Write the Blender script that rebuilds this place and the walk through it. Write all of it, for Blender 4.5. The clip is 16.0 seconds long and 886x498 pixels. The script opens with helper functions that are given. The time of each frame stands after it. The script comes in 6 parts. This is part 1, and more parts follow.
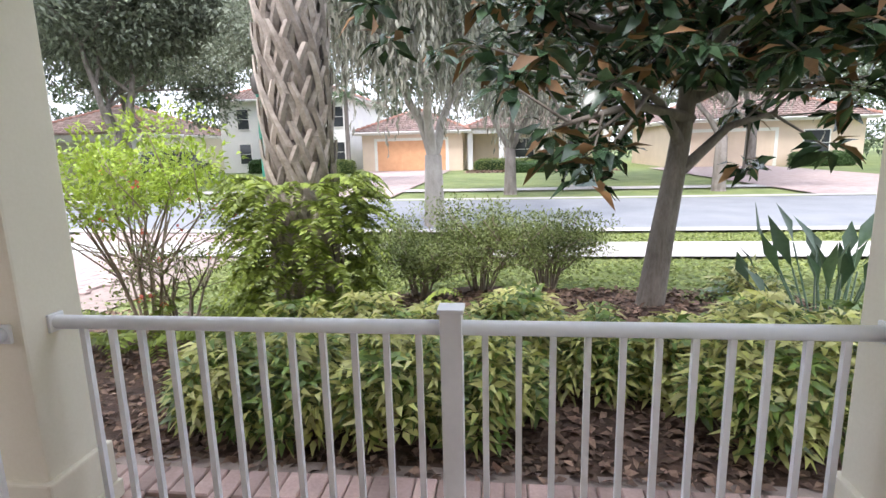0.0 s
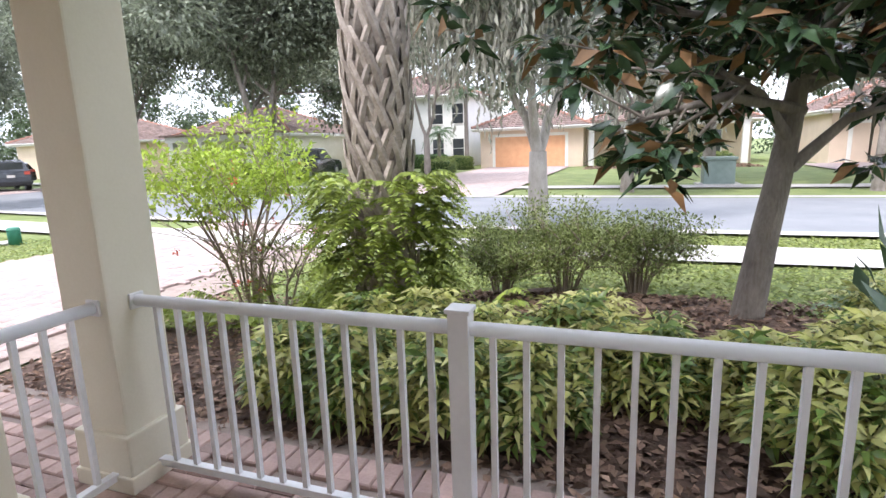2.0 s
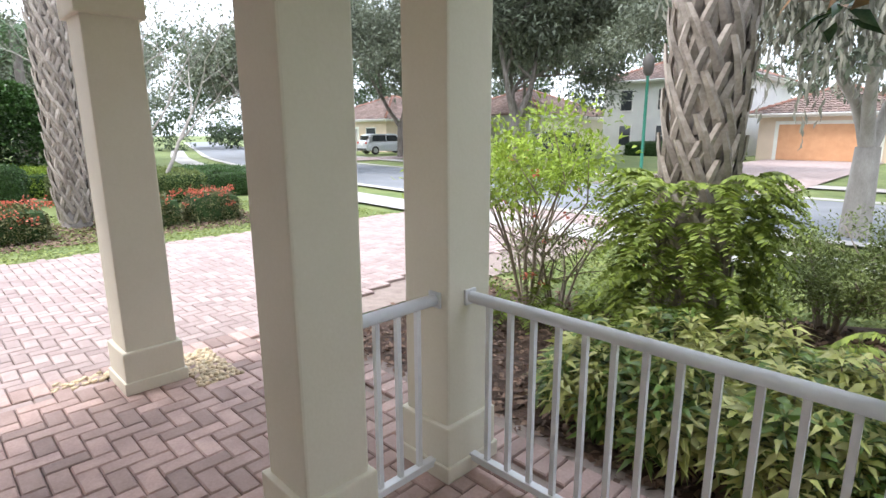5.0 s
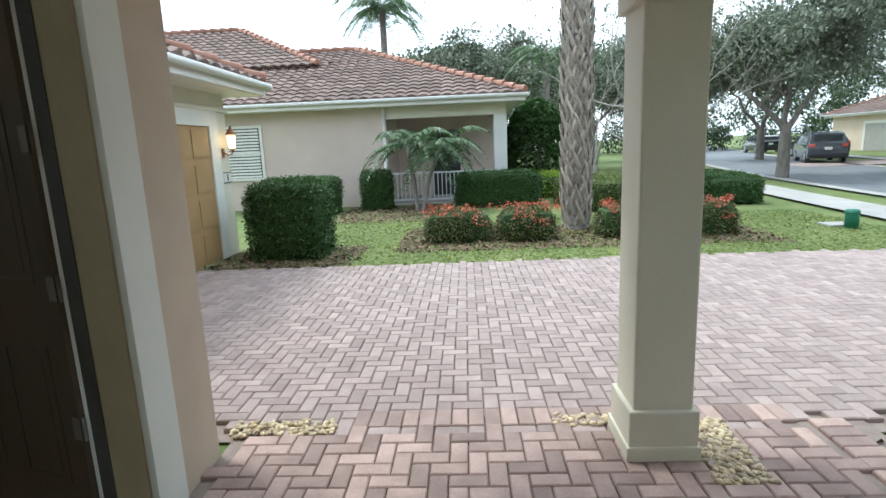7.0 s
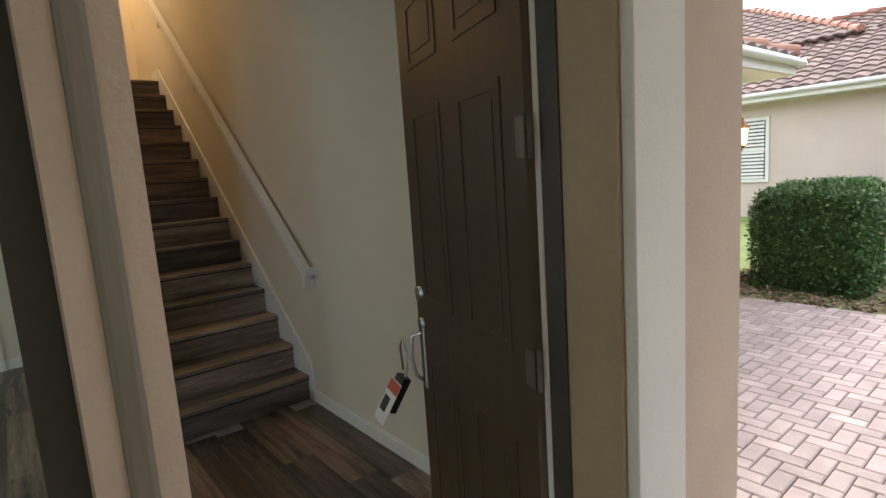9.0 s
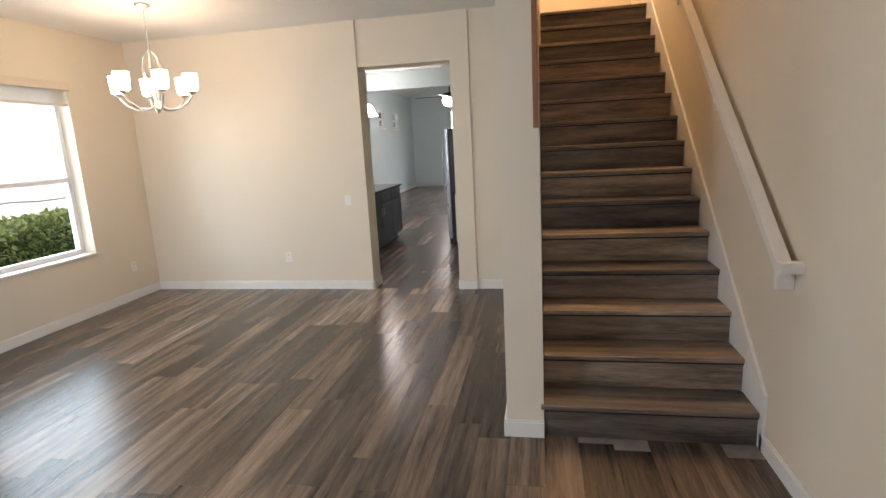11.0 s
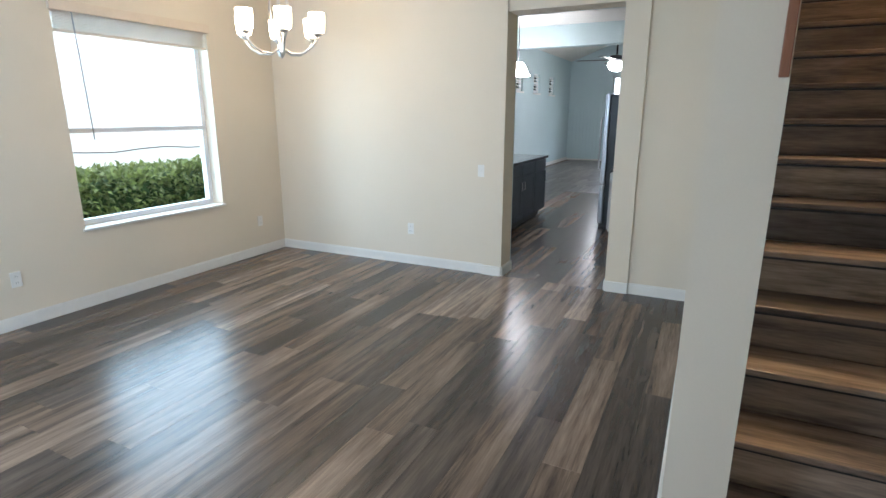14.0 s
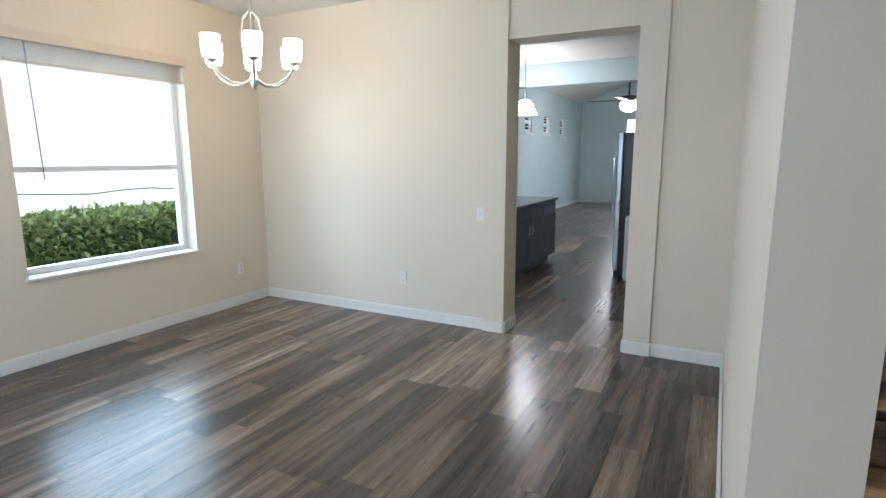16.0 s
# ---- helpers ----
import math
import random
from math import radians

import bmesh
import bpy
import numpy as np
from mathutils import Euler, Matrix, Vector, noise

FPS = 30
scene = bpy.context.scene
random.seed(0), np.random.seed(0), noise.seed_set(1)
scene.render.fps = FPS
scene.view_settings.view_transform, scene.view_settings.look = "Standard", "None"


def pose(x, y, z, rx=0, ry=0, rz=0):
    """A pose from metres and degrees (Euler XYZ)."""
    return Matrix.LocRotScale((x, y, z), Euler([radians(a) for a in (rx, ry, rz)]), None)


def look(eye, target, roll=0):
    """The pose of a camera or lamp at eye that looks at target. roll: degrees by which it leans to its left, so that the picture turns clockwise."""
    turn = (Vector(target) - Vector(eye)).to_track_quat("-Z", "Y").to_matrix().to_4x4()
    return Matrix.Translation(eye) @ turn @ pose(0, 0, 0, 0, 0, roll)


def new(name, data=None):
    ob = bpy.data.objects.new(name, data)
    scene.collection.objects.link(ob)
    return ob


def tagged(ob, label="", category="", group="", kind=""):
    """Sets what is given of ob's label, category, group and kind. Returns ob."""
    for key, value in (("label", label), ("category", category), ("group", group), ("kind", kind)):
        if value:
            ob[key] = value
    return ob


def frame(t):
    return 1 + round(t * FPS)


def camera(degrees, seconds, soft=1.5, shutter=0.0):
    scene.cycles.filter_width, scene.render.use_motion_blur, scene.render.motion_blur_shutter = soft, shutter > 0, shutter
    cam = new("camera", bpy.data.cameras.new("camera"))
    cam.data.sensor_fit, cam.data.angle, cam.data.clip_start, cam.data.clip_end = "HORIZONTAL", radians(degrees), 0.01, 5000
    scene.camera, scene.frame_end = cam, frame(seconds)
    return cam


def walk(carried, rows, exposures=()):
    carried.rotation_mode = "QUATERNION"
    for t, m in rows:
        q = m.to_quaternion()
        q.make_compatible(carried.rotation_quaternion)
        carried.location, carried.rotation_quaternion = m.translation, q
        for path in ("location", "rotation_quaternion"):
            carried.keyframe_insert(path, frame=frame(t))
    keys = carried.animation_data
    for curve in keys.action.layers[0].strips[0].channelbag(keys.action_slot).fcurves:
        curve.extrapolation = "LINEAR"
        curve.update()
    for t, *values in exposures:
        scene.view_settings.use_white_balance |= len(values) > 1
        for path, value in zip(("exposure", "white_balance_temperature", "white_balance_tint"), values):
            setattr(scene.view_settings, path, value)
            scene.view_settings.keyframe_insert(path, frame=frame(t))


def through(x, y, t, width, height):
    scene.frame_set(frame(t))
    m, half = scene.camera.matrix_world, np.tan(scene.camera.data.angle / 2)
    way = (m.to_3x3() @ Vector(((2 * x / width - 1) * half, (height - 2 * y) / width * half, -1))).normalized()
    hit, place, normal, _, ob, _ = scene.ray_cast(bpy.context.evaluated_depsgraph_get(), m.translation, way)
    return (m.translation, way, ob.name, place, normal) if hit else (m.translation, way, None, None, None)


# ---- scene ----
cam = camera(79.5, 16.0)
PATH = [
    (0, (0.504, 0.688, 1.461), (0.274, 2.639, 1.087), -1.4),
    (0.5, (0.861, 0.764, 1.448), (0.520, 2.694, 1.052), -1.4),
    (1, (1.027, 0.793, 1.468), (0.606, 2.700, 1.038), -1.3),
    (1.5, (1.005, 0.763, 1.481), (0.475, 2.646, 1.064), -1.8),
    (2, (0.877, 0.754, 1.471), (0.212, 2.602, 1.094), -1.9),
    (2.5, (0.849, 0.719, 1.495), (0.017, 2.501, 1.133), -1.1),
    (3, (0.838, 0.670, 1.560), (-0.121, 2.384, 1.168), -0.6),
    (5.5, (0.139, 0.776, 1.558), (-1.464, 1.891, 1.124), -0.9),
    (6, (-0.071, 0.796, 1.577), (-1.900, 1.487, 1.157), -1.5),
    (6.5, (-0.381, 0.758, 1.579), (-2.316, 1.073, 1.184), -1.8),
    (7, (-0.675, 0.736, 1.608), (-2.637, 0.640, 1.229), -2.4),
    (7.5, (-0.975, 0.581, 1.657), (-2.879, 0.094, 1.284), -2.3),
    (8, (-1.272, 0.327, 1.640), (-3.051, -0.517, 1.288), -2.7),
    (8.5, (-1.512, 0.131, 1.651), (-3.063, -1.089, 1.328), -3.4),
    (9, (-1.679, -0.038, 1.630), (-2.924, -1.577, 1.342), -3.9),
    (9.5, (-2.014, -0.344, 1.671), (-2.868, -2.127, 1.367), -4.4),
    (10, (-2.170, -0.720, 1.635), (-2.585, -2.640, 1.270), -4.1),
    (12.5, (-2.193, -1.039, 1.608), (-1.297, -2.768, 1.154), -1.0),
    (13, (-2.198, -1.049, 1.615), (-1.312, -2.782, 1.155), -0.3),
    (13.5, (-2.050, -1.620, 1.570), (-1.171, -3.348, 1.079), -0.1),
    (14, (-2.000, -1.860, 1.560), (-1.143, -3.599, 1.070), -0.0),
    (14.5, (-1.930, -2.200, 1.530), (-1.081, -3.947, 1.055), -0.1),
    (15, (-1.930, -2.250, 1.530), (-1.110, -4.014, 1.067), -0.1),
    (15.5, (-1.920, -2.330, 1.510), (-1.090, -4.102, 1.096), -0.1),
    (16, (-1.890, -2.460, 1.510), (-0.973, -4.205, 1.173), -0.1),
]
walk(cam, [(t, look(eye, target, roll)) for t, eye, target, roll in PATH],
     [(0, 1.8, 6300, 17), (3.0, 1.78, 6300, 17), (5.5, 1.42, 6200, 8), (6.5, 1.1, 5900, 0), (7.5, 0.98, 5900, 0), (8.5, 1.05, 6250, 8), (9.0, 1.55, 6450, 11), (9.5, 2.0, 7100, 17), (10.0, 2.7, 7300, 20), (12.5, 2.7, 6000, 23), (13.2, 2.7, 6000, 23), (14, 2.8, 5750, 13), (16, 2.75, 5700, 13)])

# ---- light ----
world = bpy.data.worlds.new("overcast_sky")
scene.world = world
world.use_nodes = True
wn, wl = world.node_tree.nodes, world.node_tree.links
sky = wn.new("ShaderNodeTexSky")
sky.sky_type, sky.sun_disc = 'NISHITA', False
sky.sun_elevation, sky.sun_rotation = radians(60), radians(213)
sky.air_density, sky.dust_density, sky.ozone_density = 1.0, 4.0, 1.0
cloud_pos = wn.new("ShaderNodeTexCoord")
cloud = wn.new("ShaderNodeTexNoise")
cloud.inputs["Scale"].default_value, cloud.inputs["Detail"].default_value = 2.2, 8
cloud_ramp = wn.new("ShaderNodeValToRGB")
cloud_ramp.color_ramp.elements[0].position, cloud_ramp.color_ramp.elements[1].position = 0.30, 0.62
cloud_ramp.color_ramp.elements[0].color, cloud_ramp.color_ramp.elements[1].color = (0.45, 0.45, 0.45, 1), (0.95, 0.95, 0.95, 1)
cloud_mix = wn.new("ShaderNodeMix")
cloud_mix.data_type = 'RGBA'
cloud_mix.inputs["B"].default_value = (9.5, 10.2, 11.2, 1)
wl.new(cloud_pos.outputs["Generated"], cloud.inputs["Vector"])
wl.new(cloud.outputs["Fac"], cloud_ramp.inputs["Fac"])
wl.new(cloud_ramp.outputs["Color"], cloud_mix.inputs["Factor"])
wl.new(sky.outputs["Color"], cloud_mix.inputs["A"])
wl.new(cloud_mix.outputs["Result"], wn["Background"].inputs["Color"])
wn["Background"].inputs["Strength"].default_value = 0.11
sun = new("sun", bpy.data.lights.new("sun", 'SUN'))
sun.data.energy, sun.data.angle, sun.data.color = 1.25, radians(14), (1.0, 0.96, 0.9)
sun.matrix_world = look((0, 0, 30), (9, 14, 0))
# the sky's light in the front openings
for lx, lz, wide, high, power in ((-2.25, 1.2, 0.85, 2.2, 0.4), (0.85, 1.55, 1.4, 1.6, 13)):
    day = new("opening_daylight", bpy.data.lights.new("opening_daylight", 'AREA'))
    day.data.shape, day.data.size, day.data.size_y = 'RECTANGLE', wide, high
    day.data.energy, day.data.color = power, (0.72, 0.88, 1.0)
    day.matrix_world = look((lx, -0.957, lz), (lx, -3.0, lz - 0.35))
day = new("window_daylight", bpy.data.lights.new("window_daylight", 'AREA'))
day.data.shape, day.data.size, day.data.size_y = 'RECTANGLE', 1.7, 1.9
day.data.energy, day.data.color = 8.5, (0.62, 0.86, 1.0)
day.matrix_world = look((2.73, -5.1, 1.48), (0.0, -5.1, 1.48))

# ---- materials ----
def nodes_of(name):
    m = bpy.data.materials.new(name)
    m.use_nodes = True
    return m, m.node_tree.nodes, m.node_tree.links, m.node_tree.nodes["Principled BSDF"]


def surface(name, a, b, rough=0.6, scale=6.0, fine=60.0, bump=0.15, metal=0.0, stretch=(1, 1, 1), vary=0.0, island=0.0, coat=0.0, spec=0.5, dist=0.01, palette=None):
    """Two colours mixed by a coarse and a fine noise; vary: spread between objects; island: spread between loose pieces."""
    m, n, l, p = nodes_of(name)
    co = n.new("ShaderNodeTexCoord")
    mp = n.new("ShaderNodeMapping")
    mp.inputs["Scale"].default_value = stretch
    l.new(co.outputs["Object"], mp.inputs["Vector"])
    c = n.new("ShaderNodeTexNoise")
    c.inputs["Scale"].default_value, c.inputs["Detail"].default_value = scale, 6
    f = n.new("ShaderNodeTexNoise")
    f.inputs["Scale"].default_value, f.inputs["Detail"].default_value = fine, 4
    oi = None
    vec = mp.outputs["Vector"]
    if vary or palette:
        oi = n.new("ShaderNodeObjectInfo")
        rnd = oi.outputs["Random"]
    if island:
        ge = n.new("ShaderNodeNewGeometry")
        rnd = ge.outputs["Random Per Island"]
    if vary or island or palette:
        off = n.new("ShaderNodeVectorMath")
        off.operation = 'MULTIPLY_ADD'
        off.inputs[1].default_value = (1, 1, 1)
        sc = n.new("ShaderNodeMath")
        sc.operation = 'MULTIPLY'
        sc.inputs[1].default_value = 37.0
        l.new(rnd, sc.inputs[0])
        l.new(vec, off.inputs[0])
        l.new(sc.outputs[0], off.inputs[2])
        vec = off.outputs[0]
    l.new(vec, c.inputs["Vector"])
    l.new(vec, f.inputs["Vector"])
    add = n.new("ShaderNodeMath")
    add.operation = 'MULTIPLY_ADD'
    add.inputs[1].default_value = 0.45
    l.new(f.outputs["Fac"], add.inputs[0])
    l.new(c.outputs["Fac"], add.inputs[2])
    ramp = n.new("ShaderNodeMapRange")
    ramp.inputs["From Min"].default_value, ramp.inputs["From Max"].default_value = 0.5, 0.95
    l.new(add.outputs[0], ramp.inputs["Value"])
    mix = n.new("ShaderNodeMix")
    mix.data_type = 'RGBA'
    mix.inputs["A"].default_value, mix.inputs["B"].default_value = (*a, 1), (*b, 1)
    l.new(ramp.outputs[0], mix.inputs["Factor"])
    col = mix.outputs["Result"]
    if palette:
        pr = n.new("ShaderNodeValToRGB")
        pr.color_ramp.interpolation = 'CONSTANT'
        els = pr.color_ramp.elements
        while len(els) < len(palette):
            els.new(0.5)
        for i, pc in enumerate(palette):
            els[i].position = i / len(palette)
            els[i].color = (*pc, 1)
        l.new(rnd, pr.inputs["Fac"])
        pm = n.new("ShaderNodeMix")
        pm.data_type, pm.blend_type = 'RGBA', 'MULTIPLY'
        pm.inputs["Factor"].default_value = 1.0
        l.new(col, pm.inputs["A"])
        l.new(pr.outputs["Color"], pm.inputs["B"])
        col = pm.outputs["Result"]
    elif vary or island:
        hs = n.new("ShaderNodeHueSaturation")
        mr = n.new("ShaderNodeMapRange")
        k = vary or island
        mr.inputs["To Min"].default_value, mr.inputs["To Max"].default_value = 1 - k, 1 + k
        l.new(rnd, mr.inputs["Value"])
        l.new(mr.outputs[0], hs.inputs["Value"])
        l.new(col, hs.inputs["Color"])
        col = hs.outputs["Color"]
    l.new(col, p.inputs["Base Color"])
    p.inputs["Roughness"].default_value, p.inputs["Metallic"].default_value = rough, metal
    p.inputs["Specular IOR Level"].default_value = spec
    if coat:
        p.inputs["Coat Weight"].default_value = coat
    if bump:
        bn = n.new("ShaderNodeBump")
        bn.inputs["Strength"].default_value, bn.inputs["Distance"].default_value = bump, dist
        l.new(add.outputs[0], bn.inputs["Height"])
        l.new(bn.outputs["Normal"], p.inputs["Normal"])
    return m


def leafy(name, a, b, rough=0.45, through=0.25, island=0.35, scale=3.0):
    m = surface(name, a, b, rough, scale, 40, 0.1, island=island)
    p = m.node_tree.nodes["Principled BSDF"]
    p.inputs["Transmission Weight"].default_value = 0.0
    p.inputs["Subsurface Weight"].default_value = 0.0
    t = m.node_tree.nodes.new("ShaderNodeBsdfTranslucent")
    mx = m.node_tree.nodes.new("ShaderNodeMixShader")
    mx.inputs[0].default_value = through
    l = m.node_tree.links
    l.new(p.inputs["Base Color"].links[0].from_socket, t.inputs["Color"])
    l.new(p.outputs[0], mx.inputs[1])
    l.new(t.outputs[0], mx.inputs[2])
    l.new(mx.outputs[0], m.node_tree.nodes["Material Output"].inputs["Surface"])
    return m


def glowing(name, colour, strength):
    m, n, l, p = nodes_of(name)
    p.inputs["Base Color"].default_value = (0.9, 0.9, 0.88, 1)
    p.inputs["Emission Color"].default_value = (*colour, 1)
    p.inputs["Emission Strength"].default_value = strength
    return m


def clear_glass(name, tint=(0.95, 0.98, 0.98)):
    m, n, l, p = nodes_of(name)
    tr = n.new("ShaderNodeBsdfTransparent")
    tr.inputs["Color"].default_value = (*tint, 1)
    gl = n.new("ShaderNodeBsdfGlossy")
    gl.inputs["Roughness"].default_value = 0.02
    fr = n.new("ShaderNodeFresnel")
    fr.inputs["IOR"].default_value = 1.12
    mx = n.new("ShaderNodeMixShader")
    l.new(fr.outputs[0], mx.inputs[0])
    l.new(tr.outputs[0], mx.inputs[1])
    l.new(gl.outputs[0], mx.inputs[2])
    l.new(mx.outputs[0], n["Material Output"].inputs["Surface"])
    return m


STUCCO_TAN = surface("stucco_tan", (0.52, 0.42, 0.32), (0.60, 0.49, 0.38), 0.85, 3, 90, 0.5, dist=0.006)
STUCCO_CREAM = surface("stucco_cream", (0.66, 0.62, 0.50), (0.72, 0.68, 0.57), 0.7, 2, 70, 0.25, dist=0.004)
STUCCO_TRIM = surface("stucco_trim", (0.72, 0.72, 0.66), (0.78, 0.78, 0.72), 0.8, 3, 110, 0.4, dist=0.005)
STUCCO_GREY = surface("stucco_greyish", (0.56, 0.455, 0.395), (0.62, 0.515, 0.45), 0.85, 1.5, 60, 0.3, dist=0.006)
STUCCO_WHITE = surface("stucco_white", (0.68, 0.67, 0.65), (0.76, 0.75, 0.72), 0.8, 1.2, 40, 0.2)
STUCCO_PEACH = surface("stucco_peach", (0.62, 0.50, 0.38), (0.70, 0.57, 0.44), 0.8, 1.2, 40, 0.2)
RAIL_WHITE = surface("white_rail_paint", (0.70, 0.71, 0.73), (0.78, 0.79, 0.81), 0.4, 4, 40, 0.05)
TRIM_WHITE = surface("white_trim_paint", (0.74, 0.72, 0.68), (0.80, 0.78, 0.74), 0.4, 3, 30, 0.05)
WALL_PAINT = surface("cream_wall_paint", (0.70, 0.62, 0.50), (0.73, 0.65, 0.53), 0.7, 1.2, 120, 0.25, dist=0.003)
# bluish cast of the far rooms' daylight is mixed into this wall colour
FAR_PAINT = surface("daylight_tinted_wall_paint", (0.54, 0.65, 0.67), (0.58, 0.69, 0.71), 0.7, 1.2, 120, 0.2, dist=0.003)
CEIL_PAINT = surface("white_ceiling_paint", (0.72, 0.70, 0.66), (0.76, 0.74, 0.70), 0.85, 2, 90, 0.3, dist=0.004)
DOOR_BROWN = surface("dark_brown_door_paint", (0.062, 0.042, 0.024), (0.082, 0.055, 0.032), 0.35, 5, 60, 0.08, stretch=(6, 6, 0.6))
FRAME_TAN = surface("tan_frame_paint", (0.36, 0.29, 0.18), (0.42, 0.34, 0.21), 0.5, 4, 50, 0.1)
FRAME_DARK = surface("dark_frame_paint", (0.05, 0.045, 0.035), (0.07, 0.06, 0.05), 0.5, 5, 50, 0.1)
METAL = surface("brushed_nickel", (0.55, 0.54, 0.52), (0.68, 0.67, 0.65), 0.3, 8, 120, 0.05, metal=1.0)
HINGE = surface("aged_bronze_nickel", (0.20, 0.18, 0.155), (0.30, 0.275, 0.24), 0.5, 8, 120, 0.1, metal=0.9)
STEEL = surface("stainless_steel", (0.55, 0.56, 0.58), (0.62, 0.63, 0.65), 0.28, 3, 90, 0.04, metal=1.0)
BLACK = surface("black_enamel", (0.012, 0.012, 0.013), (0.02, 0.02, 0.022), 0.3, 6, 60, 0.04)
PAVER = surface("porch_paver", (0.32, 0.22, 0.192), (0.47, 0.34, 0.30), 0.85, 5, 70, 0.5, island=0.28, dist=0.004)
PAVER_ONE = surface("porch_paver_piece", (0.30, 0.208, 0.185), (0.46, 0.33, 0.292), 0.8, 5, 70, 0.5, vary=0.30, dist=0.004)
DRIVE = surface("driveway_paver", (0.30, 0.228, 0.212), (0.42, 0.335, 0.313), 0.9, 4, 70, 0.4, island=0.15, dist=0.004)
SAND = surface("joint_sand", (0.22, 0.17, 0.15), (0.32, 0.26, 0.225), 0.95, 12, 120, 0.4)
GRASS = surface("lawn_ground", (0.10, 0.15, 0.042), (0.20, 0.23, 0.08), 0.95, 1.2, 60, 0.8, dist=0.02)
BLADES = leafy("grass_blades", (0.18, 0.24, 0.06), (0.34, 0.37, 0.13), 0.6, 0.4)
MULCH = surface("mulch_ground", (0.055, 0.034, 0.025), (0.13, 0.078, 0.056), 0.95, 9, 60, 0.9, dist=0.02)
CHIPS = surface("mulch_chips", (0.10, 0.058, 0.042), (0.30, 0.20, 0.145), 0.9, 6, 60, 0.3, island=0.6)
PEBBLE = surface("river_pebbles", (0.45, 0.34, 0.20), (0.66, 0.56, 0.40), 0.7, 4, 40, 0.1, island=0.35)
ASPHALT = surface("asphalt", (0.17, 0.18, 0.195), (0.22, 0.23, 0.245), 0.9, 1.0, 120, 0.4)
CONCRETE = surface("pale_concrete", (0.36, 0.345, 0.325), (0.46, 0.44, 0.415), 0.9, 1.5, 60, 0.3)
ROOF_TILE = surface("clay_roof_tile", (0.125, 0.084, 0.070), (0.25, 0.178, 0.152), 0.8, 3, 40, 0.3, island=0.25)
ROOF_BASE = surface("roof_underlay", (0.14, 0.085, 0.065), (0.20, 0.125, 0.10), 0.9, 3, 40, 0.2)
GARAGE_TAN = surface("tan_garage_door", (0.36, 0.23, 0.10), (0.43, 0.28, 0.13), 0.6, 3, 40, 0.1)
GARAGE_ORANGE = surface("orange_garage_door", (0.62, 0.33, 0.17), (0.70, 0.39, 0.21), 0.6, 3, 40, 0.1)
GARAGE_GREY = surface("grey_garage_door", (0.36, 0.34, 0.31), (0.42, 0.40, 0.37), 0.6, 3, 40, 0.1)
GLASS = clear_glass("window_glass")
DARK_GLASS = surface("dark_window_glass", (0.03, 0.035, 0.04), (0.05, 0.055, 0.06), 0.08, 2, 30, 0.02)
PLANK_TINTS = [(0.46, 0.43, 0.41), (1.35, 1.22, 1.08), (0.75, 0.69, 0.64), (1.05, 0.94, 0.82), (0.54, 0.51, 0.49), (1.95, 1.85, 1.72), (0.95, 0.85, 0.76), (0.64, 0.61, 0.59), (1.2, 1.07, 0.93)]
PLANK = surface("vinyl_plank", (0.036, 0.026, 0.021), (0.215, 0.168, 0.136), 0.27, 2.2, 14, 0.12, stretch=(8, 0.5, 8), palette=PLANK_TINTS, dist=0.002)
TREAD_TINTS = [(0.7, 0.64, 0.6), (1.1, 0.97, 0.84), (0.52, 0.5, 0.49), (1.45, 1.35, 1.22), (0.85, 0.75, 0.66)]
TREAD = surface("stair_plank", (0.085, 0.070, 0.060), (0.35, 0.29, 0.245), 0.4, 2.0, 14, 0.12, stretch=(0.9, 9, 9), palette=TREAD_TINTS, dist=0.002)
CABINET = surface("slate_blue_cabinet", (0.07, 0.085, 0.11), (0.09, 0.105, 0.13), 0.45, 4, 60, 0.05)
COUNTER = surface("dark_stone_counter", (0.015, 0.015, 0.018), (0.06, 0.06, 0.07), 0.15, 30, 120, 0.02)
BULB = glowing("lit_frosted_glass", (1.0, 0.76, 0.48), 2.5)
BULB_COOL = glowing("lit_opal_glass", (1.0, 0.95, 0.88), 7.0)

# ---- builders ----
def thing(name, label="", category="", kind="", at=(0, 0, 0), group=""):
    ob = new(name)
    ob.location = at
    ob.empty_display_size = 0.1
    return tagged(ob, label, category, group, kind)


def part(name, bm, material, parent=None, label=""):
    me = bpy.data.meshes.new(name)
    bm.to_mesh(me)
    bm.free()
    me.materials.append(material)
    ob = new(name, me)
    if parent is not None:
        ob.parent = parent
        off = parent.location.copy()
        if parent.parent is not None:
            off = off + parent.parent.location
        me.transform(Matrix.Translation(-off))
    if label:
        ob["label"] = label
    return ob


def solid(name, bm, material, label="", category="", kind="", group=""):
    return tagged(part(name, bm, material), label, category, group, kind)


def bx(bm, x0, x1, y0, y1, z0, z1, bevel=0.0):
    r = bmesh.ops.create_cube(bm, size=1)
    for v in r["verts"]:
        v.co = Vector(((x0 + x1) / 2 + v.co.x * (x1 - x0), (y0 + y1) / 2 + v.co.y * (y1 - y0), (z0 + z1) / 2 + v.co.z * (z1 - z0)))
    if bevel:
        bmesh.ops.bevel(bm, geom=list({e for v in r["verts"] for e in v.link_edges}), offset=bevel, segments=2, affect='EDGES', profile=0.6)
    return bm


def box(x0, x1, y0, y1, z0, z1, bevel=0.0):
    return bx(bmesh.new(), x0, x1, y0, y1, z0, z1, bevel)


